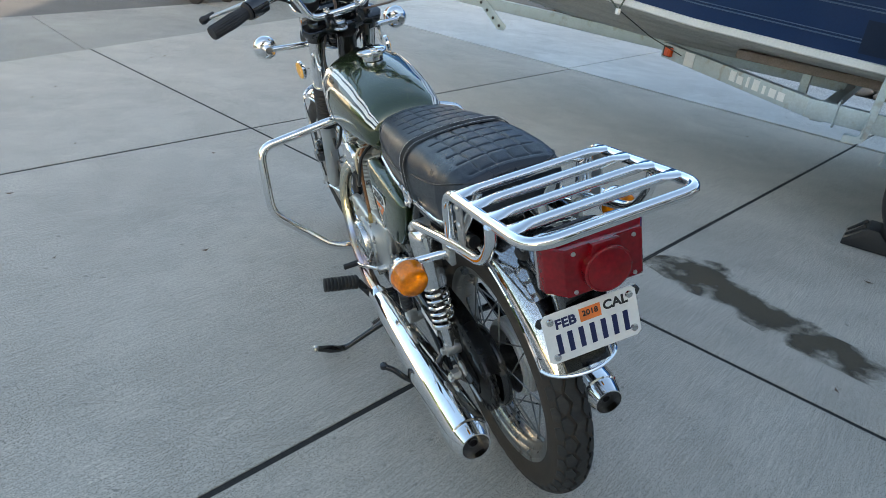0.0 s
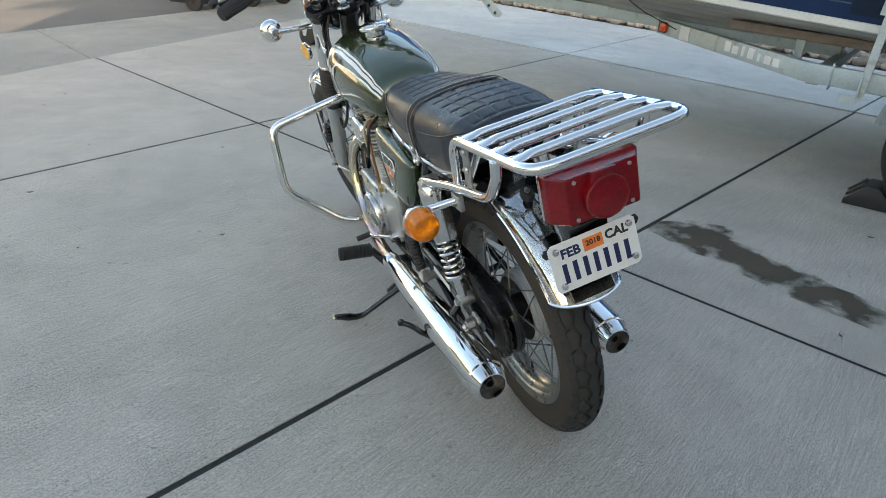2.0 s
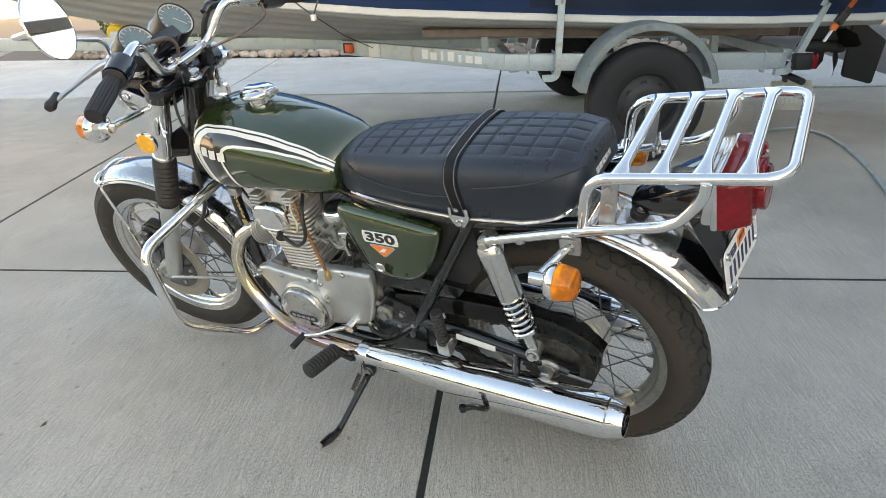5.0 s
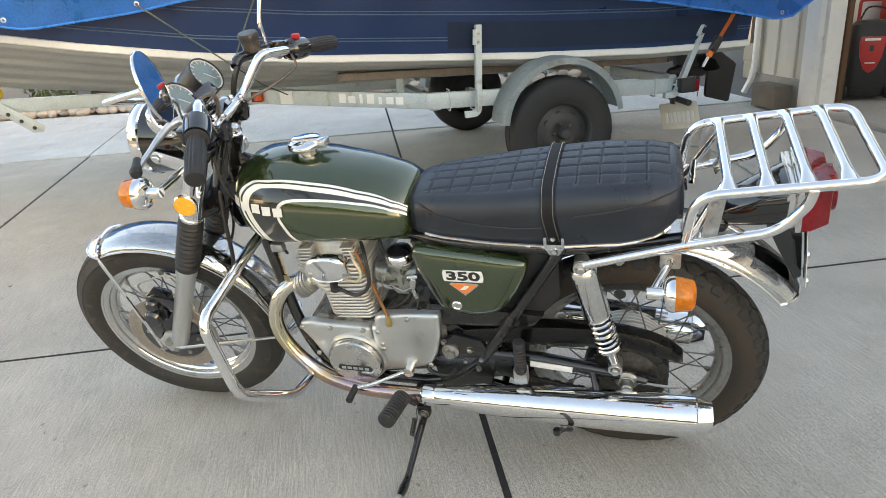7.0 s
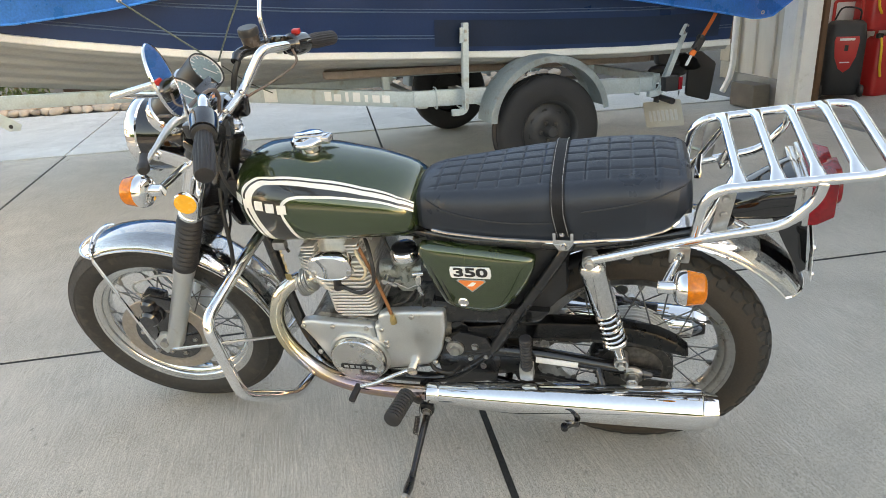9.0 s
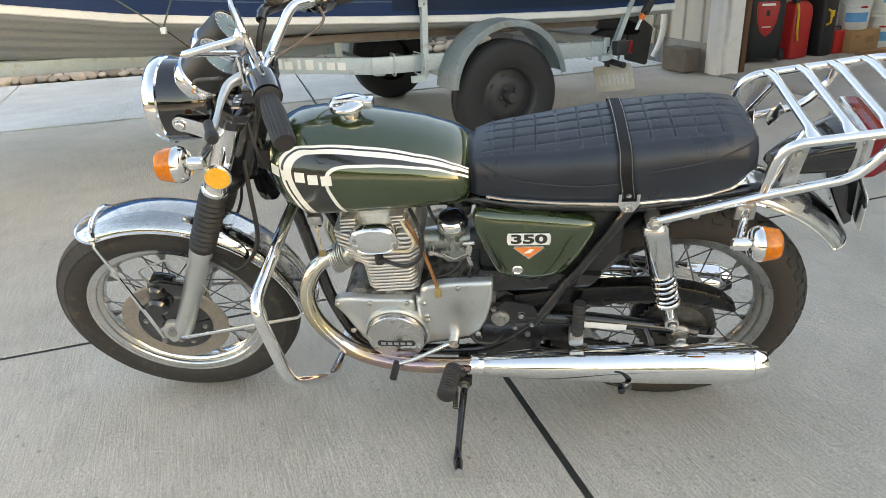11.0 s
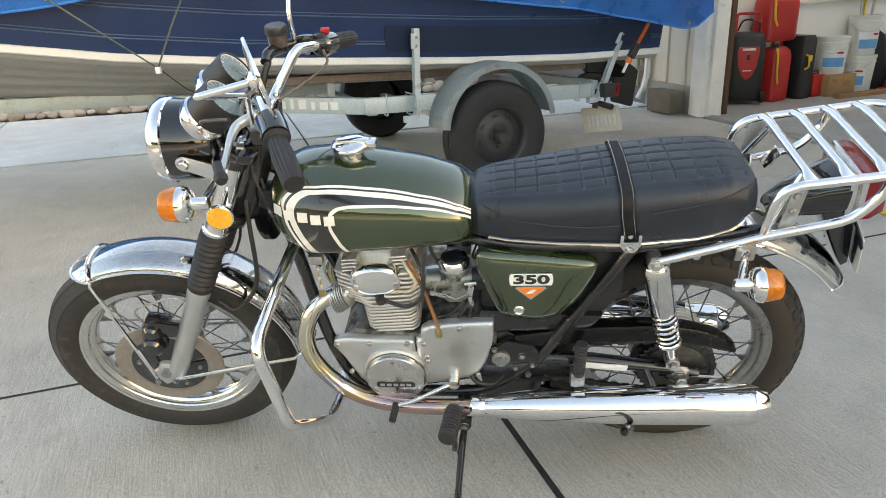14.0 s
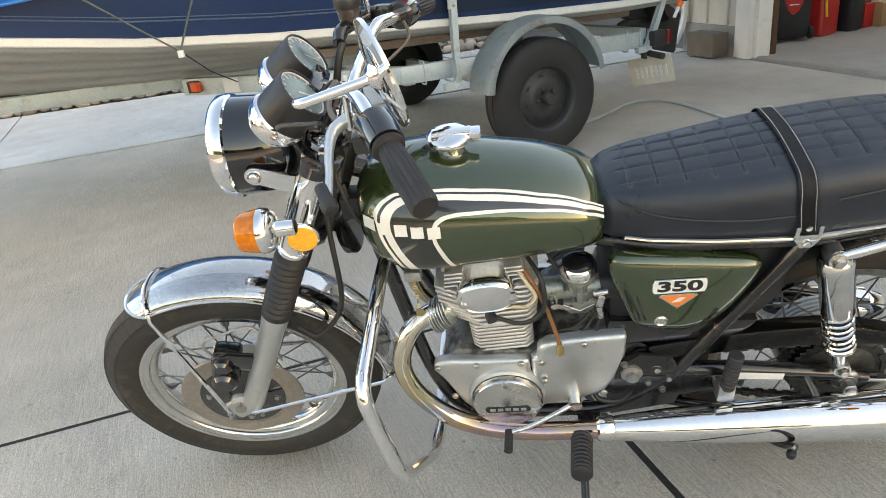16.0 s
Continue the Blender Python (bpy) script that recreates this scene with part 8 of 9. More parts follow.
wall("door_jamb", 0.037, 0.108, -0.018, 0.016, 0.004, 2.25, "trim", bevel=0.005)
wall("door_jamb", -0.135, -0.085, -0.16, -0.02, 0.004, 2.25, "trim", bevel=0.004)
wall("door_stop", -0.112, -0.078, -0.245, -0.20, 0.004, 2.2, "wood_dark", bevel=0.004, label="brown wooden stop board")
wall("door_jamb", -5.0, -4.87, -0.18, 0.03, 0.0, 2.25, "trim", bevel=0.006)
wall("wall_side_inner", 0.56, 0.66, -6.5, -0.17, 0.0, 2.6, "drywall", label="white painted garage wall")
wall("wall_side", 0.72, 0.84, -9.0, -0.16, 0.0, 2.9, "siding")
wall("wall_back", -10.3, 0.84, -9.0, -8.88, 0.0, 2.9, "stucco")
wall("wall_inner_back", -5.2, 0.6, -6.6, -6.5, 0.0, 2.6, "drywall")
wall("wall_inner_left", -5.3, -5.2, -6.5, -0.17, 0.0, 2.6, "drywall")
wall("wall_left", -10.4, -10.3, -9.0, 0.0, 0.0, 2.9, "stucco")
wall("garage_floor", -5.2, 0.56, -6.5, -0.02, -0.1, 0.016, "garage_floor", label="smooth grey garage floor")
ROOF_GAP = (-4.8, 0.5, -6.0, -0.35)     # unseen opening added above the garage's front to brighten it: x0, x1, y0, y1
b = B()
for x0, x1, y0, y1 in ((-5.3, ROOF_GAP[0], -6.6, -0.1), (ROOF_GAP[1], 0.6, -6.6, -0.1), (ROOF_GAP[0], ROOF_GAP[1], -6.6, ROOF_GAP[2]), (ROOF_GAP[0], ROOF_GAP[1], ROOF_GAP[3], -0.1)):
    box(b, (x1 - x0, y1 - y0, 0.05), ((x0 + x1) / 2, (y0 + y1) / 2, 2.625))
tagged(part("ceiling", b, "drywall", None, m=GM), "white garage ceiling with an added opening that lets sky light in", "ceiling", kind="structure")
RIDGE = lambda y: 2.80 + (0.5 - y) * 0.41 if y > -4.5 else 2.80 + (y + 9.5) * 0.41
for x0, x1, y0, y1 in ((-10.8, ROOF_GAP[0], 0.5, -9.5), (ROOF_GAP[1], 1.3, 0.5, -9.5), (ROOF_GAP[0], ROOF_GAP[1], 0.5, ROOF_GAP[3]), (ROOF_GAP[0], ROOF_GAP[1], ROOF_GAP[2], -9.5)):
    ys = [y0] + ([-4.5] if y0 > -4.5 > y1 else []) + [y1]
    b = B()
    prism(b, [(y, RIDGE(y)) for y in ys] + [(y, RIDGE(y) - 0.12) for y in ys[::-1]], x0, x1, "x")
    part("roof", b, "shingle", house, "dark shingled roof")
# pane over the added opening; casts no shadow, so sky light gets in
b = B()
sheet(b, [[(x, y, RIDGE(y) + 0.01) for x in ROOF_GAP[:2]] for y in ROOF_GAP[2:]], 0.006)
part("skylight", b, "glass", house, "clear unseen pane over the added roof opening").visible_shadow = False
wall("threshold", -4.9, 0.0, -0.10, -0.025, -0.05, 0.024, "stem", bevel=0.008, label="chipped concrete sill at the garage opening")
wall("trim_shelf", 0.50, 0.562, -4.2, -1.25, 0.93, 0.99, "trim", bevel=0.008, label="white painted rail along the wall")
wall("trim_shelf", 0.53, 0.562, -4.2, -1.25, 1.02, 1.05, "trim", bevel=0.004)


def put(x, y, z=0.016, rz=0.0):
    return GM @ pose(x, y, z, 0, 0, rz)


# loose blocks by the stem wall
def rough_block(name, size, m, label, mat="block"):
    b = B()
    box(b, size, (0, 0, size[2] / 2), None, 0.012, 2)
    for v in b.verts:
        v.co += Vector((noise.noise(v.co * 7), noise.noise(v.co * 7 + Vector((9, 0, 0))), noise.noise(v.co * 7 + Vector((0, 9, 0))))) * 0.008
    return tagged(part(name, b, mat, None, m=m), label, "concrete block")


rough_block("concrete_block", (0.34, 0.17, 0.21), put(0.34, 0.12, 0.012, 4), "weathered brown concrete block against the wall")
for k in range(2):
    cb = thing("cinder_block", "pale hollow cinder block in a low stack beside the house", "concrete block", put(2.36 + 0.02 * k, -0.98, -0.012 + 0.196 * k, 96 - 3 * k), group="stacked cinder blocks")
    for dx in (-0.18, 0.0, 0.18):
        part("web", box(B(), (0.034, 0.19, 0.194), (dx, 0, 0.097), None, 0.004), "sand_block", cb)
    for dz in (0.015, 0.179):
        part("face_shell", box(B(), (0.39, 0.188, 0.030), (0, 0, dz), None, 0.004), "sand_block", cb)
fence = thing("fence", "dark brown upright board fence beside the house", "fence", put(0.9, -2.6, -0.012), kind="structure")
for z in (0.35, 1.45):
    part("rail", box(B(), (4.6, 0.04, 0.09), (2.3, -0.035, z), None, 0.004), "fence", fence)
_board = box(B(), (0.138, 0.022, 1.80), (0, 0, 0.92), None, 0.004)
_mesh = part("board", _board, "fence", fence).data
for k in range(1, 32):
    same("board", _mesh, fence, pose(k * 0.146, (k % 3) * 0.002, 0.006 * (k % 2)))
b = B()
tube(b, fillet([(0.800, 0.036, 2.72), (0.800, 0.036, 0.34), (0.82, 0.050, 0.20), (0.865, 0.085, 0.075)], 0.05, 5), 0.030, 8)
part("downspout", b, "trim", house, "pale downspout with a kicked-out foot")


def loft(prof, m=None, n=28, e=4.0):
    """A rounded-rectangle body: rows of (half x, half y, z, shift x)."""
    b = B()
    skin(b, [[(math.copysign(abs(math.cos(a)) ** (2 / e), math.cos(a)) * hx + sx, math.copysign(abs(math.sin(a)) ** (2 / e), math.sin(a)) * hy, z) for a in [2 * math.pi * i / n for i in range(n)]] for hx, hy, z, sx in prof])
    bmesh.ops.recalc_face_normals(b, faces=b.faces[:])
    return b


# wheeled battery charger with a red shield panel; the local -x side faces out
ch = thing("battery_charger", "tall black wheeled case with a red shield panel", "charger", put(0.30, -0.74, 0.016, -28))
part("body", loft([(0.10, 0.155, 0.04, 0), (0.115, 0.165, 0.08, 0), (0.115, 0.165, 0.55, 0.0), (0.10, 0.15, 0.66, 0.01), (0.07, 0.12, 0.69, 0.015)]), "black_plastic", ch)
b = B()
prism(b, [(-0.10, 0.52), (-0.09, 0.56), (0.09, 0.56), (0.10, 0.52), (0.085, 0.38), (0.045, 0.28), (0, 0.245), (-0.045, 0.28), (-0.085, 0.38)], -0.122, -0.110, "x", 0.004)
sp = part("shield_panel", b, "red_plastic", ch, "red shield-shaped panel")
part("print_bar", box(B(), (0.004, 0.12, 0.02), (-0.124, 0.0, 0.535), None, 0.001), "white", sp)
part("print_bar", box(B(), (0.004, 0.08, 0.010), (-0.124, 0.0, 0.335), None, 0.001), "white", sp)
b = B()
box(b, (0.004, 0.03, 0.05), (-0.124, 0.0, 0.46), None, 0.001)
part("display", b, "ink", sp)
for y in (-0.165, 0.165):
    b = B()
    lathe(b, [(0, -0.02), (0.03, -0.022), (0.05, -0.018), (0.058, 0), (0.05, 0.018), (0, 0.02)], 24, Matrix.Translation((-0.085, y, 0.075)) @ Matrix.Rotation(radians(90), 4, "X"))
    wl = part("wheel", b, "black_plastic", ch)
    b = B()
    lathe(b, [(0.028, -0.024), (0.018, -0.027), (0, -0.027)], 20, Matrix.Translation((-0.085, y * 1.16, 0.075)) @ Matrix.Rotation(radians(90), 4, "X"))
    part("hubcap", b, "white", wl, "pale wheel hub")
b = B()
tube(b, fillet([(0.03, -0.11, 0.66), (0.03, -0.11, 0.86), (0.03, 0.11, 0.86), (0.03, 0.11, 0.66)], 0.03), 0.014, 10)
part("handle", b, "red_plastic", ch, "red carrying handle")
b = B()
tube(b, spline([(0.0, -0.1, 0.68), (-0.05, -0.08, 0.78), (-0.02, 0.05, 0.80), (0.0, 0.1, 0.70)]), 0.008, 8)
part("lead", b, "cable", ch, "coiled black lead")


def fuel_can(m, w, d, h, label):
    c = thing("fuel_can", label, "fuel can", m, group="red fuel cans in the garage")
    part("body", loft([(w * 0.44, d * 0.44, 0.0, 0), (w * 0.5, d * 0.5, 0.02, 0), (w * 0.5, d * 0.5, h * 0.72, 0), (w * 0.44, d * 0.44, h * 0.82, 0), (w * 0.30, d * 0.28, h * 0.88, 0)], e=5), "red_plastic", c)
    b = B()
    tube(b, fillet([(-w * 0.3, 0, h * 0.84), (-w * 0.22, 0, h), (w * 0.22, 0, h), (w * 0.3, 0, h * 0.84)], 0.03), 0.014, 10)
    part("handle", b, "red_plastic", c)
    b = B()
    lathe(b, [(0.03, 0), (0.03, 0.035), (0.026, 0.04), (0, 0.04)], 20, Matrix.Translation((w * 0.28, d * 0.2, h * 0.86)))
    part("cap", b, "black_plastic", c, "black screw cap")
    b = B()
    tube(b, spline([(w * 0.3, d * 0.3, h * 0.86), (w * 0.42, d * 0.5, h * 0.75), (w * 0.42, d * 0.56, h * 0.45), (w * 0.3, d * 0.53, h * 0.3)]), 0.011, 8)
    part("spout", b, "yellow", c, "yellow pouring spout")
    return c


fuel_can(put(0.32, -1.12, 0.016, 100), 0.26, 0.22, 0.60, "tall red plastic fuel can on the garage floor")
fuel_can(put(0.36, -1.10, 0.60, 96), 0.40, 0.26, 0.50, "large red plastic fuel can stacked on another")
cs = thing("tool_case", "black plastic tool case standing on end", "case", put(0.36, -1.42, 0.016, 96))
part("body", loft([(0.085, 0.15, 0.0, 0), (0.095, 0.16, 0.02, 0), (0.095, 0.16, 0.58, 0), (0.08, 0.14, 0.62, 0)], e=7), "black_plastic", cs)
b = B()
box(b, (0.05, 0.012, 0.06), (0.0, 0.165, 0.40), None, 0.004)
tube(b, fillet([(0.05, 0.16, 0.30), (0.05, 0.20, 0.32), (0.05, 0.20, 0.42), (0.05, 0.16, 0.44)], 0.015), 0.010, 8)
part("latch", b, "yellow", cs, "yellow latch")
rb = thing("toolbox", "small red metal toolbox", "toolbox", put(0.33, -1.66, 0.016, 96))
b = B()
box(b, (0.22, 0.16, 0.22), (0, 0, 0.11), None, 0.008)
part("body", b, "red_plastic", rb)
b = B()
tube(b, fillet([(-0.05, 0, 0.22), (-0.05, 0, 0.25), (0.05, 0, 0.25), (0.05, 0, 0.22)], 0.012), 0.007, 8)
part("handle", b, "black_plastic", rb)


def carton(m):
    c = thing("cardboard_box", "brown cardboard box with dark printing", "box", m)
    b = B()
    box(b, (0.36, 0.26, 0.215), (0, 0, 0.1075), None, 0.004)
    part("body", b, "card", c)
    b = B()
    box(b, (0.362, 0.05, 0.001), (0, 0, 0.2155))
    box(b, (0.10, 0.001, 0.06), (-0.06, 0.1315, 0.12))
    box(b, (0.07, 0.001, 0.03), (0.10, 0.1315, 0.16))
    part("print", b, "wood", c, "dark print and tape")
    return c


carton(put(0.30, -1.86, 0.016, 92))


def bucket(m, label, lid=False, tall=0.37):
    c = thing("bucket", label, "bucket", m, group="white plastic buckets in the garage")
    b = B()
    lathe(b, [(0, 0), (0.128, 0), (0.132, 0.006), (0.146, tall - 0.07), (0.152, tall - 0.068), (0.152, tall - 0.055), (0.147, tall - 0.05), (0.150, tall - 0.02), (0.156, tall - 0.018), (0.156, tall), (0.147, tall), (0.14, tall - 0.03), (0.125, 0.01), (0, 0.01)], 40)
    part("body", b, "white_plastic", c)
    b = B()
    lathe(b, [(0.1435, 0.07), (0.1475, 0.24)], 20, None, 60, 150)
    lb = part("label", b, "white", c, "white label with pale blue print")
    b = B()
    lathe(b, [(0.1450, 0.075), (0.1470, 0.165)], 14, None, 64, 146)
    part("label_band", b, "blue_print", lb)
    b = B()
    lathe(b, [(0.1488, 0.205), (0.1492, 0.225)], 6, None, 112, 140)
    part("label_mark", b, "red_plastic", lb)
    b = B()
    tube(b, [(math.cos(a) * 0.158, math.sin(a) * 0.158, tall - 0.06 - 0.10 * math.sin((a - 0.2) / 2.7 * math.pi)) for a in np.linspace(0.2, 2.9, 20)], 0.0025, 6)
    part("bail_handle", b, "steel", c)
    return c


bucket(put(0.33, -1.84, 0.232, 40), "white plastic bucket on a cardboard box")
bucket(put(0.36, -2.26, 0.016, 10), "white plastic bucket under another bucket")
bucket(put(0.36, -2.24, 0.386, 60), "white labelled bucket stacked on another, holding tools", tall=0.40)
for k, (dx, dy, mt) in enumerate(((0.02, 0.03, "steel"), (-0.03, -0.02, "steel"), (0.05, -0.04, "yellow"))):
    b = B()
    rod(b, (dx, dy, 0.05), (dx * 1.8, dy * 1.6, 0.75 - 0.2 * (mt == "yellow")), 0.013, 10)
    tagged(part("garden_tool", b, mt, None, m=put(0.36, -2.24, 0.40)), "long-handled garden tool standing in a bucket", "tool")
b = B()
box(b, (0.09, 1.25, 0.04), (0, 0, 0.02), None, 0.003)
tagged(part("board", b, "wood", None, m=put(0.06, -2.30, 0.016, 2)), "flat brown wooden board on the garage floor", "board")
gb = thing("golf_bag", "slumped black cloth bag against the wall", "bag", put(0.44, -2.54, 0.016, 80))
part("body", loft([(0.14, 0.11, 0.0, 0), (0.16, 0.13, 0.05, 0), (0.13, 0.11, 0.35, 0.02), (0.10, 0.09, 0.55, 0.04), (0.05, 0.05, 0.62, 0.09)], e=3), "black_plastic", gb)
cn = thing("traffic_cone", "small red cone with a white band", "cone", put(0.26, -2.62, 0.016))
b = B()
box(b, (0.16, 0.16, 0.015), (0, 0, 0.0075), None, 0.004)
lathe(b, [(0.06, 0.015), (0.022, 0.27), (0.0, 0.27)], 24)
part("body", b, "red_plastic", cn)
b = B()
lathe(b, [(0.046, 0.12), (0.035, 0.19)], 24)
part("band", b, "white", cn)
pb = thing("plastic_bin", "white moulded plastic bin with a dark window", "bin", put(0.03, -2.74, 0.016, 95))
part("body", loft([(0.20, 0.16, 0.0, 0), (0.22, 0.18, 0.04, 0), (0.22, 0.18, 0.24, 0), (0.225, 0.185, 0.25, 0), (0.21, 0.175, 0.40, 0), (0.17, 0.14, 0.46, 0)], e=4), "white_plastic", pb)
b = B()
box(b, (0.20, 0.01, 0.09), (0, 0.183, 0.32), None, 0.006)
part("window", b, "black_plastic", pb)


# ---- far side: river stones along the pale slab, planting bed, wheeled bins, hose ----
bed = tagged(part("planting_bed", prism(B(), [(5.20, 10.5), (9.5, 10.5), (9.5, 0.5), (7.70, 0.5)], -0.05, 0.03, "z"), "dark_soil"), "dark soil planting bed behind the stones", "soil", kind="structure")
rng = random.Random(7)
stones = []
for k in range(6):
    b = B()
    bmesh.ops.create_icosphere(b, subdivisions=2, radius=1.0)
    for v in b.verts:
        v.co *= 1 + 0.16 * noise.noise(v.co * 1.3 + Vector((k * 9, 0, 0)))
    for f in b.faces:
        f.smooth = True
    me = bpy.data.meshes.new("stone")
    b.to_mesh(me)
    b.free()
    me.materials.append(M["stone"])
    stones.append(me)
edge = thing("rock_border", "row of rounded brown and grey river stones", "stones", kind="structure")
n_s = 0
y = 0.9
while y < 10.0 and n_s < 290:
    x0 = ROCKS[0][0] + (y - ROCKS[0][1]) * ROCKS[1][0]
    for row in range(4):
        r = rng.uniform(0.045, 0.085)
        same("stone", stones[rng.randrange(6)], edge, pose(x0 + 0.06 + row * 0.13 + rng.uniform(-0.03, 0.03), y + rng.uniform(-0.03, 0.03), 0.03 + r * 0.35 + (0.03 if row > 1 else 0), rng.uniform(-15, 15), rng.uniform(-15, 15), rng.uniform(0, 360)) @ Matrix.Diagonal((r, r * rng.uniform(1.0, 1.5), r * rng.uniform(0.6, 0.85), 1)))
        n_s += 1
    y += 0.135


def bin_(m, mat, label):
    w = thing("wheelie_bin", label, "bin", m, group="wheeled bins at the kerb")
    b = B()
    skin(b, [[(sx * hx, sy * hy + dy, z) for sx, sy in ((-1, -1), (1, -1), (1, 1), (-1, 1))] for hx, hy, z, dy in ((0.22, 0.24, 0.07, 0), (0.27, 0.31, 0.95, 0.02), (0.29, 0.33, 0.96, 0.02), (0.29, 0.33, 1.0, 0.02))])
    t = b
    bmesh.ops.bevel(t, geom=t.edges[:], offset=0.02, segments=2, affect="EDGES")
    part("body", b, mat, w)
    b = B()
    box(b, (0.60, 0.72, 0.06), (0, 0.03, 1.03), (-3, 0, 0), 0.025, 3)
    part("lid", b, mat, w)
    for sx in (-1, 1):
        b = B()
        lathe(b, [(0.05, -0.02), (0.09, -0.026), (0.125, -0.022), (0.13, 0), (0.125, 0.022), (0.09, 0.026), (0.05, 0.02)], 32, Matrix.Translation((sx * 0.26, -0.22, 0.13)) @ AX)
        wl = part("wheel", b, "trailer_tyre", w, "black rubber wheel")
        b = B()
        lathe(b, [(0.088, -0.012), (0.03, -0.02), (0.018, -0.03), (0, -0.03)], 24, Matrix.Translation((sx * 0.26, -0.22, 0.13)) @ (AX if sx < 0 else AX @ Matrix.Rotation(math.pi, 4, "X")))
        lathe(b, [(0.088, 0.012), (0.03, 0.02), (0.018, 0.03), (0, 0.03)], 24, Matrix.Translation((sx * 0.26, -0.22, 0.13)) @ AX)
        part("hubcap", b, "black_plastic", wl)
    b = B()
    rod(b, (-0.26, -0.22, 0.13), (0.26, -0.22, 0.13), 0.012, 10)
    part("axle", b, "steel", w)
    b = B()
    rod(b, (-0.22, -0.34, 0.93), (0.22, -0.34, 0.93), 0.016, 10)
    part("handle", b, mat, w)
    return w


BIG_BIN = Matrix.Diagonal((1.33, 1.33, 1.33, 1))
bin_(pose(-0.10, 8.85, -0.012, 0, 0, 42) @ Matrix.Diagonal((1.1, 1.1, 1.2, 1)), "bin_black", "black wheeled rubbish bin at the kerb")
bin_(pose(0.74, 9.49, -0.012, 0, 0, 40) @ BIG_BIN, "bin_green", "green wheeled garden bin at the kerb")
bin_(pose(1.85, 10.65, -0.012, 0, 0, 42) @ BIG_BIN, "bin_blue", "blue wheeled recycling bin at the kerb")

# hose lying on the concrete behind the bike
b = B()
tube(b, spline([(2.05, -0.80, 0.012), (2.42, -0.74, 0.012), (2.70, -0.69, 0.012), (3.0, -0.62, 0.012), (3.31, -0.52, 0.012), (3.50, -0.41, 0.012), (3.56, -0.27, 0.012), (3.45, -0.12, 0.012), (3.28, 0.0, 0.012), (3.14, 0.12, 0.012), (3.0, 0.28, 0.012), (2.92, 0.5, 0.012)], 8), 0.011, 8)
tagged(part("garden_hose", b, "galv"), "pale grey hose lying on the concrete", "hose")
b = B()
tube(b, spline([(2.2, -1.35, 0.012), (1.9, -1.5, 0.012), (1.5, -1.62, 0.012), (1.1, -1.9, 0.012)], 8), 0.011, 8)
tagged(part("extension_cord", b, "yellow"), "yellow cord lying on the concrete", "cord")

# a jug and a bottle left standing at the kerb
def bottle(name, m, prof, mat, label, bands):
    t = thing(name, label, "bottle", m, group="bottles at the kerb")
    part("body", lathe(B(), prof, 28), mat, t)
    for r, z0, z1, mt in bands:
        part("label", lathe(B(), [(r, z0), (r, z1)], 28), mt, t)
    top = prof[-1][1]
    part("cap", lathe(B(), [(0.032, top - 0.01), (0.034, top), (0.034, top + 0.035), (0.028, top + 0.04), (0, top + 0.04)], 20), "white_plastic" if mat != "white_plastic" else "black_plastic", t)


bottle("jug", pose(2.2, 12.0, -0.002), [(0, 0), (0.13, 0), (0.14, 0.02), (0.14, 0.24), (0.12, 0.30), (0.07, 0.38), (0.04, 0.42), (0.035, 0.45)], "white_plastic", "translucent white plastic jug standing at the kerb", [(0.1415, 0.06, 0.2, "white")])
bottle("spray_bottle", pose(2.50, 12.15, -0.002), [(0, 0), (0.085, 0), (0.095, 0.02), (0.095, 0.30), (0.07, 0.36), (0.035, 0.40), (0.03, 0.43)], "black_plastic", "black bottle with a yellow and white label at the kerb", [(0.0965, 0.05, 0.15, "white"), (0.0965, 0.16, 0.27, "yellow")])

# small fallen leaves
leaf_b = B()
rng = random.Random(11)
for k in range(46):
    x, y = rng.uniform(-2.0, 5.0), rng.uniform(-0.5, 7.0)
    if abs(x) < 0.4 and -0.3 < y < 1.7:
        continue
    a, s = rng.uniform(0, 6.28), rng.uniform(0.008, 0.022)
    p = [Vector((x, y, 0.016 if x > 3.3 else 0.004)) + Vector((math.cos(a + q) * s * l, math.sin(a + q) * s * l, h)) for q, l, h in ((0, 1.0, 0.006), (1.4, 0.45, 0.001), (3.14, 1.0, 0.003), (4.9, 0.45, 0.0))]
    leaf_b.faces.new([leaf_b.verts.new(q) for q in p])
tagged(part("fallen_leaves", leaf_b, "bark"), "small dry leaves scattered on the concrete", "leaves", kind="stuff")

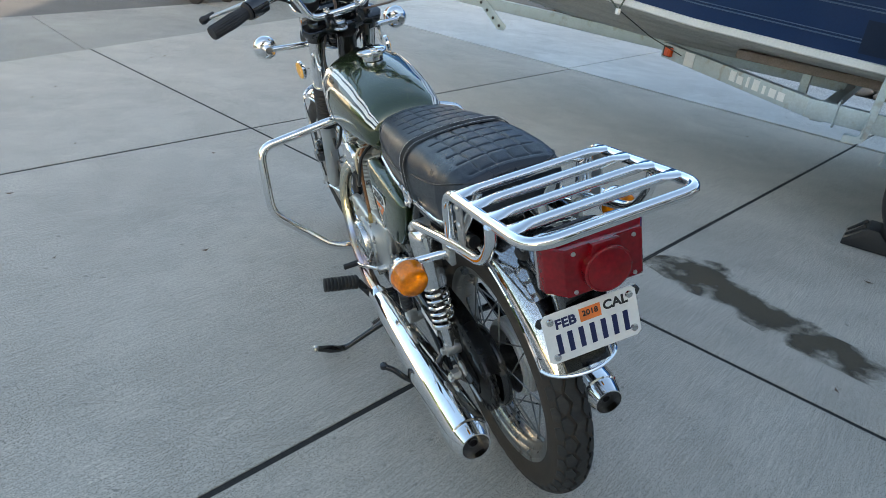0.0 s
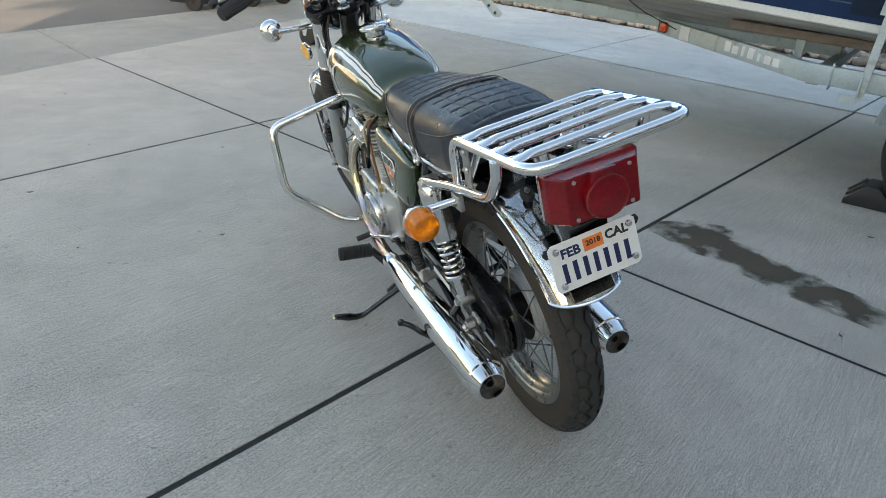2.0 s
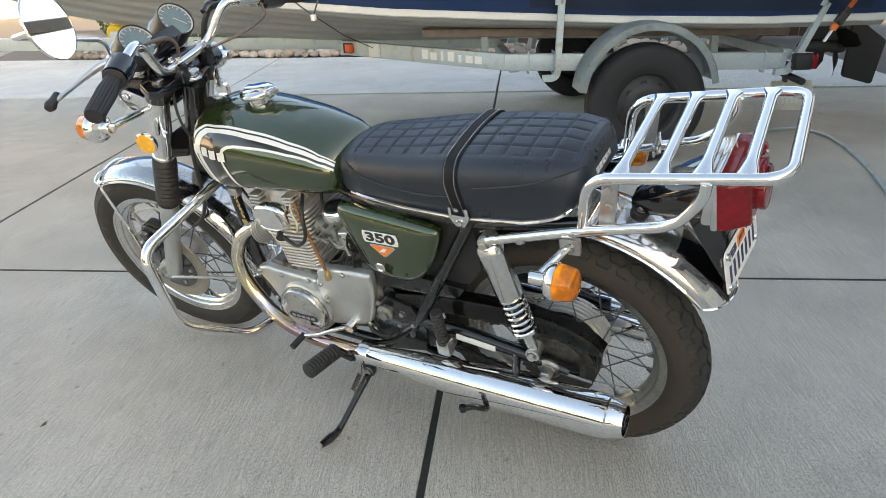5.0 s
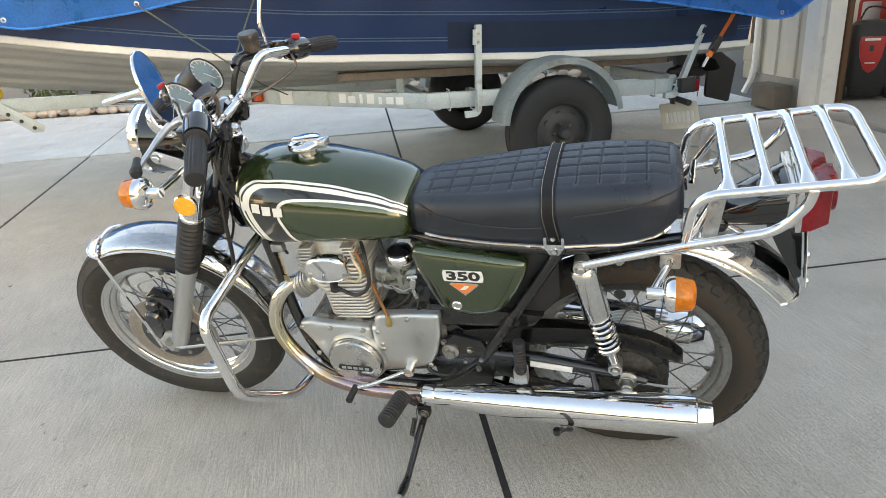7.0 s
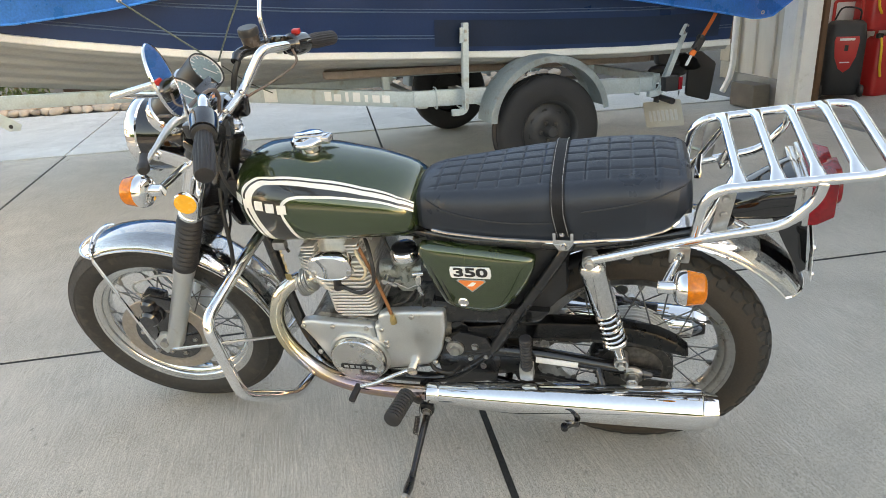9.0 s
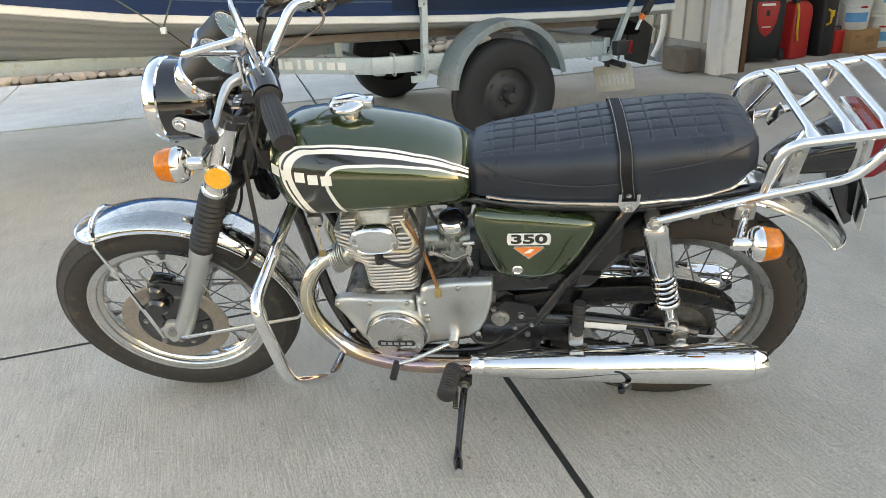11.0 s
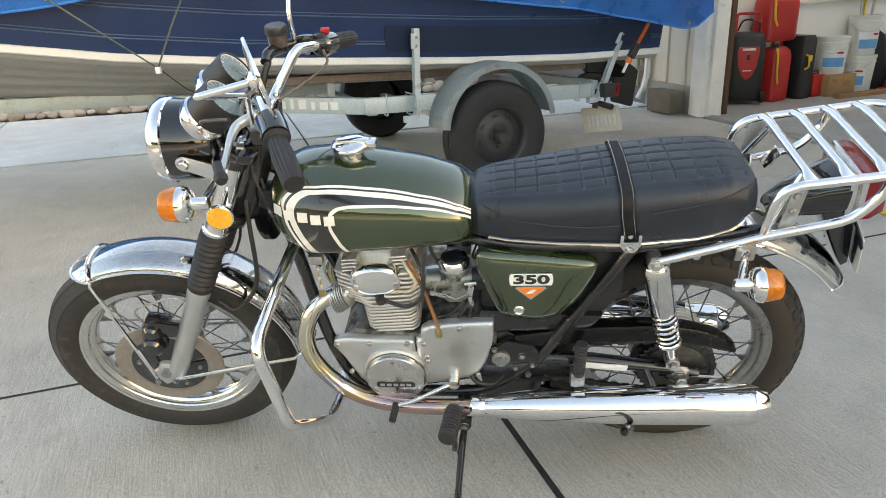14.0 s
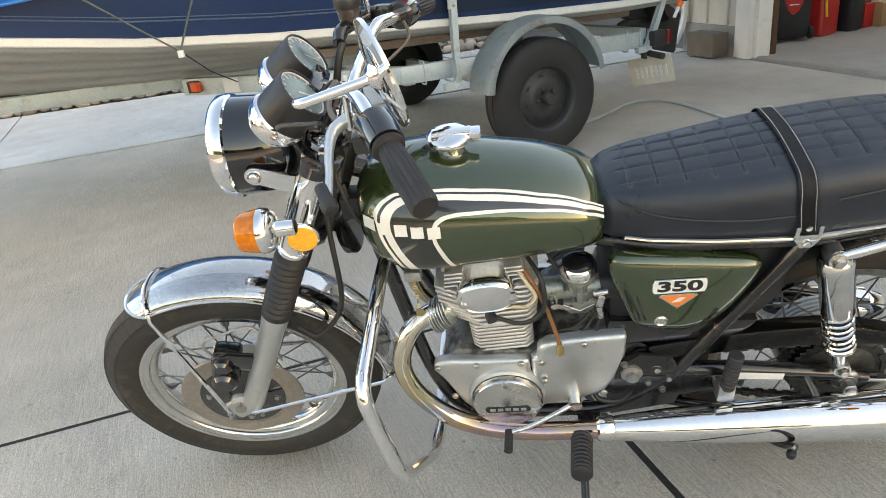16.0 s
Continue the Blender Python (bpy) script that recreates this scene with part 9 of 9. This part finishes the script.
# shrubs on the bed: stems with many small leaves
def shrub(x, y, r, h, seed):
    rng = random.Random(seed)
    t = thing("shrub", "small leafy green shrub growing in the bed", "shrub", pose(x, y, 0.03), group="shrubs in the bed")
    b = B()
    for k in range(7):
        a = rng.uniform(0, 6.28)
        tube(b, spline([(0, 0, 0), (math.cos(a) * r * 0.3, math.sin(a) * r * 0.3, h * 0.4), (math.cos(a) * r * 0.8, math.sin(a) * r * 0.8, h * rng.uniform(0.7, 0.95))], 3), 0.008, 5)
    part("stems", b, "bark", t)
    b = B()
    for k in range(520):
        d = Vector((rng.gauss(0, 1), rng.gauss(0, 1), rng.gauss(0, 1))).normalized() * rng.uniform(0.55, 1.0) ** 0.5
        c = Vector((d.x * r, d.y * r, h * 0.55 + d.z * h * 0.45))
        c *= 1 + 0.25 * noise.noise(c * 4)
        q = pose(c.x, c.y, max(c.z, 0.03), rng.uniform(0, 360), rng.uniform(0, 360), rng.uniform(0, 360))
        l_ = rng.uniform(0.03, 0.055)
        b.faces.new([b.verts.new(q @ Vector(p)) for p in ((-l_, 0, 0), (0, -l_ * 0.45, 0.006), (l_, 0, 0), (0, l_ * 0.45, 0.006))])
    part("foliage", b, "leaf", t)


for k, (x, y, r, h) in enumerate(((6.6, 8.6, 0.45, 0.7), (6.1, 9.8, 0.5, 0.8), (7.3, 7.4, 0.45, 0.6), (7.5, 5.8, 0.5, 0.7), (7.9, 4.2, 0.45, 0.65), (8.2, 2.6, 0.5, 0.75))):
    shrub(x, y, r, h, k)

# dark boards behind the stones, added along the bed to block low sky light
blocking_fence = thing("fence", "dark brown board fence added behind the planting bed to block low light", "fence", pose(9.35, -0.6, -0.012, 0, 0, 104), kind="structure")
for z in (0.35, 1.45):
    part("rail", box(B(), (9.4, 0.04, 0.09), (4.65, 0.035, z), None, 0.004), "fence", blocking_fence)
for k in range(64):
    same("board", _mesh, blocking_fence, pose(k * 0.146, (k % 3) * 0.002, 0.006 * (k % 2)))

# far trees and hedges that close the street round about
rng = random.Random(5)
b = B()
for k in range(9000):
    az = rng.uniform(0, 360)
    if abs((az - 193 + 180) % 360 - 180) < 62:
        continue
    if abs((az - 5 + 180) % 360 - 180) < 40 and rng.random() < 0.6:
        continue
    top = 4.2 + 3.6 * noise.noise((az * 0.09, 1, 0)) + 1.6 * noise.noise((az * 0.5, 5, 0))
    d = 36 + rng.uniform(0, 5)
    z_ = rng.uniform(0, 1) ** 0.8 * max(top, 1.5)
    q = pose(math.sin(radians(az)) * d, math.cos(radians(az)) * d, z_, rng.uniform(0, 360), rng.uniform(0, 360), rng.uniform(0, 360))
    l_ = rng.uniform(0.5, 0.95)
    b.faces.new([b.verts.new(q @ Vector(p)) for p in ((-l_, -l_ * 0.5, 0), (l_ * 0.6, -l_ * 0.6, 0.1), (l_, l_ * 0.4, 0), (-l_ * 0.5, l_ * 0.6, 0.1))])
tagged(part("tree_line", b, "leaf"), "distant dark green trees and hedges along the street", "trees", kind="stuff")


def bounce_house(x, y, w, d, h, yaw, mat):
    """An unseen plain house, added to close the street's far side and bounce sunlight."""
    t = thing("added_far_house", "plain pale stucco house added unseen across the street to bounce sunlight", "house", pose(x, y, -0.014, 0, 0, yaw), kind="structure")
    part("wall", box(B(), (w, d, h), (0, 0, h / 2)), mat, t)
    part("roof", prism(B(), [(-d / 2 - 0.5, h - 0.05), (d / 2 + 0.5, h - 0.05), (0, h + d * 0.24)], -w / 2 - 0.4, w / 2 + 0.4, "x"), "shingle", t)


bounce_house(-17, 31, 12, 9, 4.6, 6, "stucco")
bounce_house(-1, 33, 12, 9, 3.4, 0, "trim")
bounce_house(16, 31, 13, 9, 4.8, -8, "stucco")
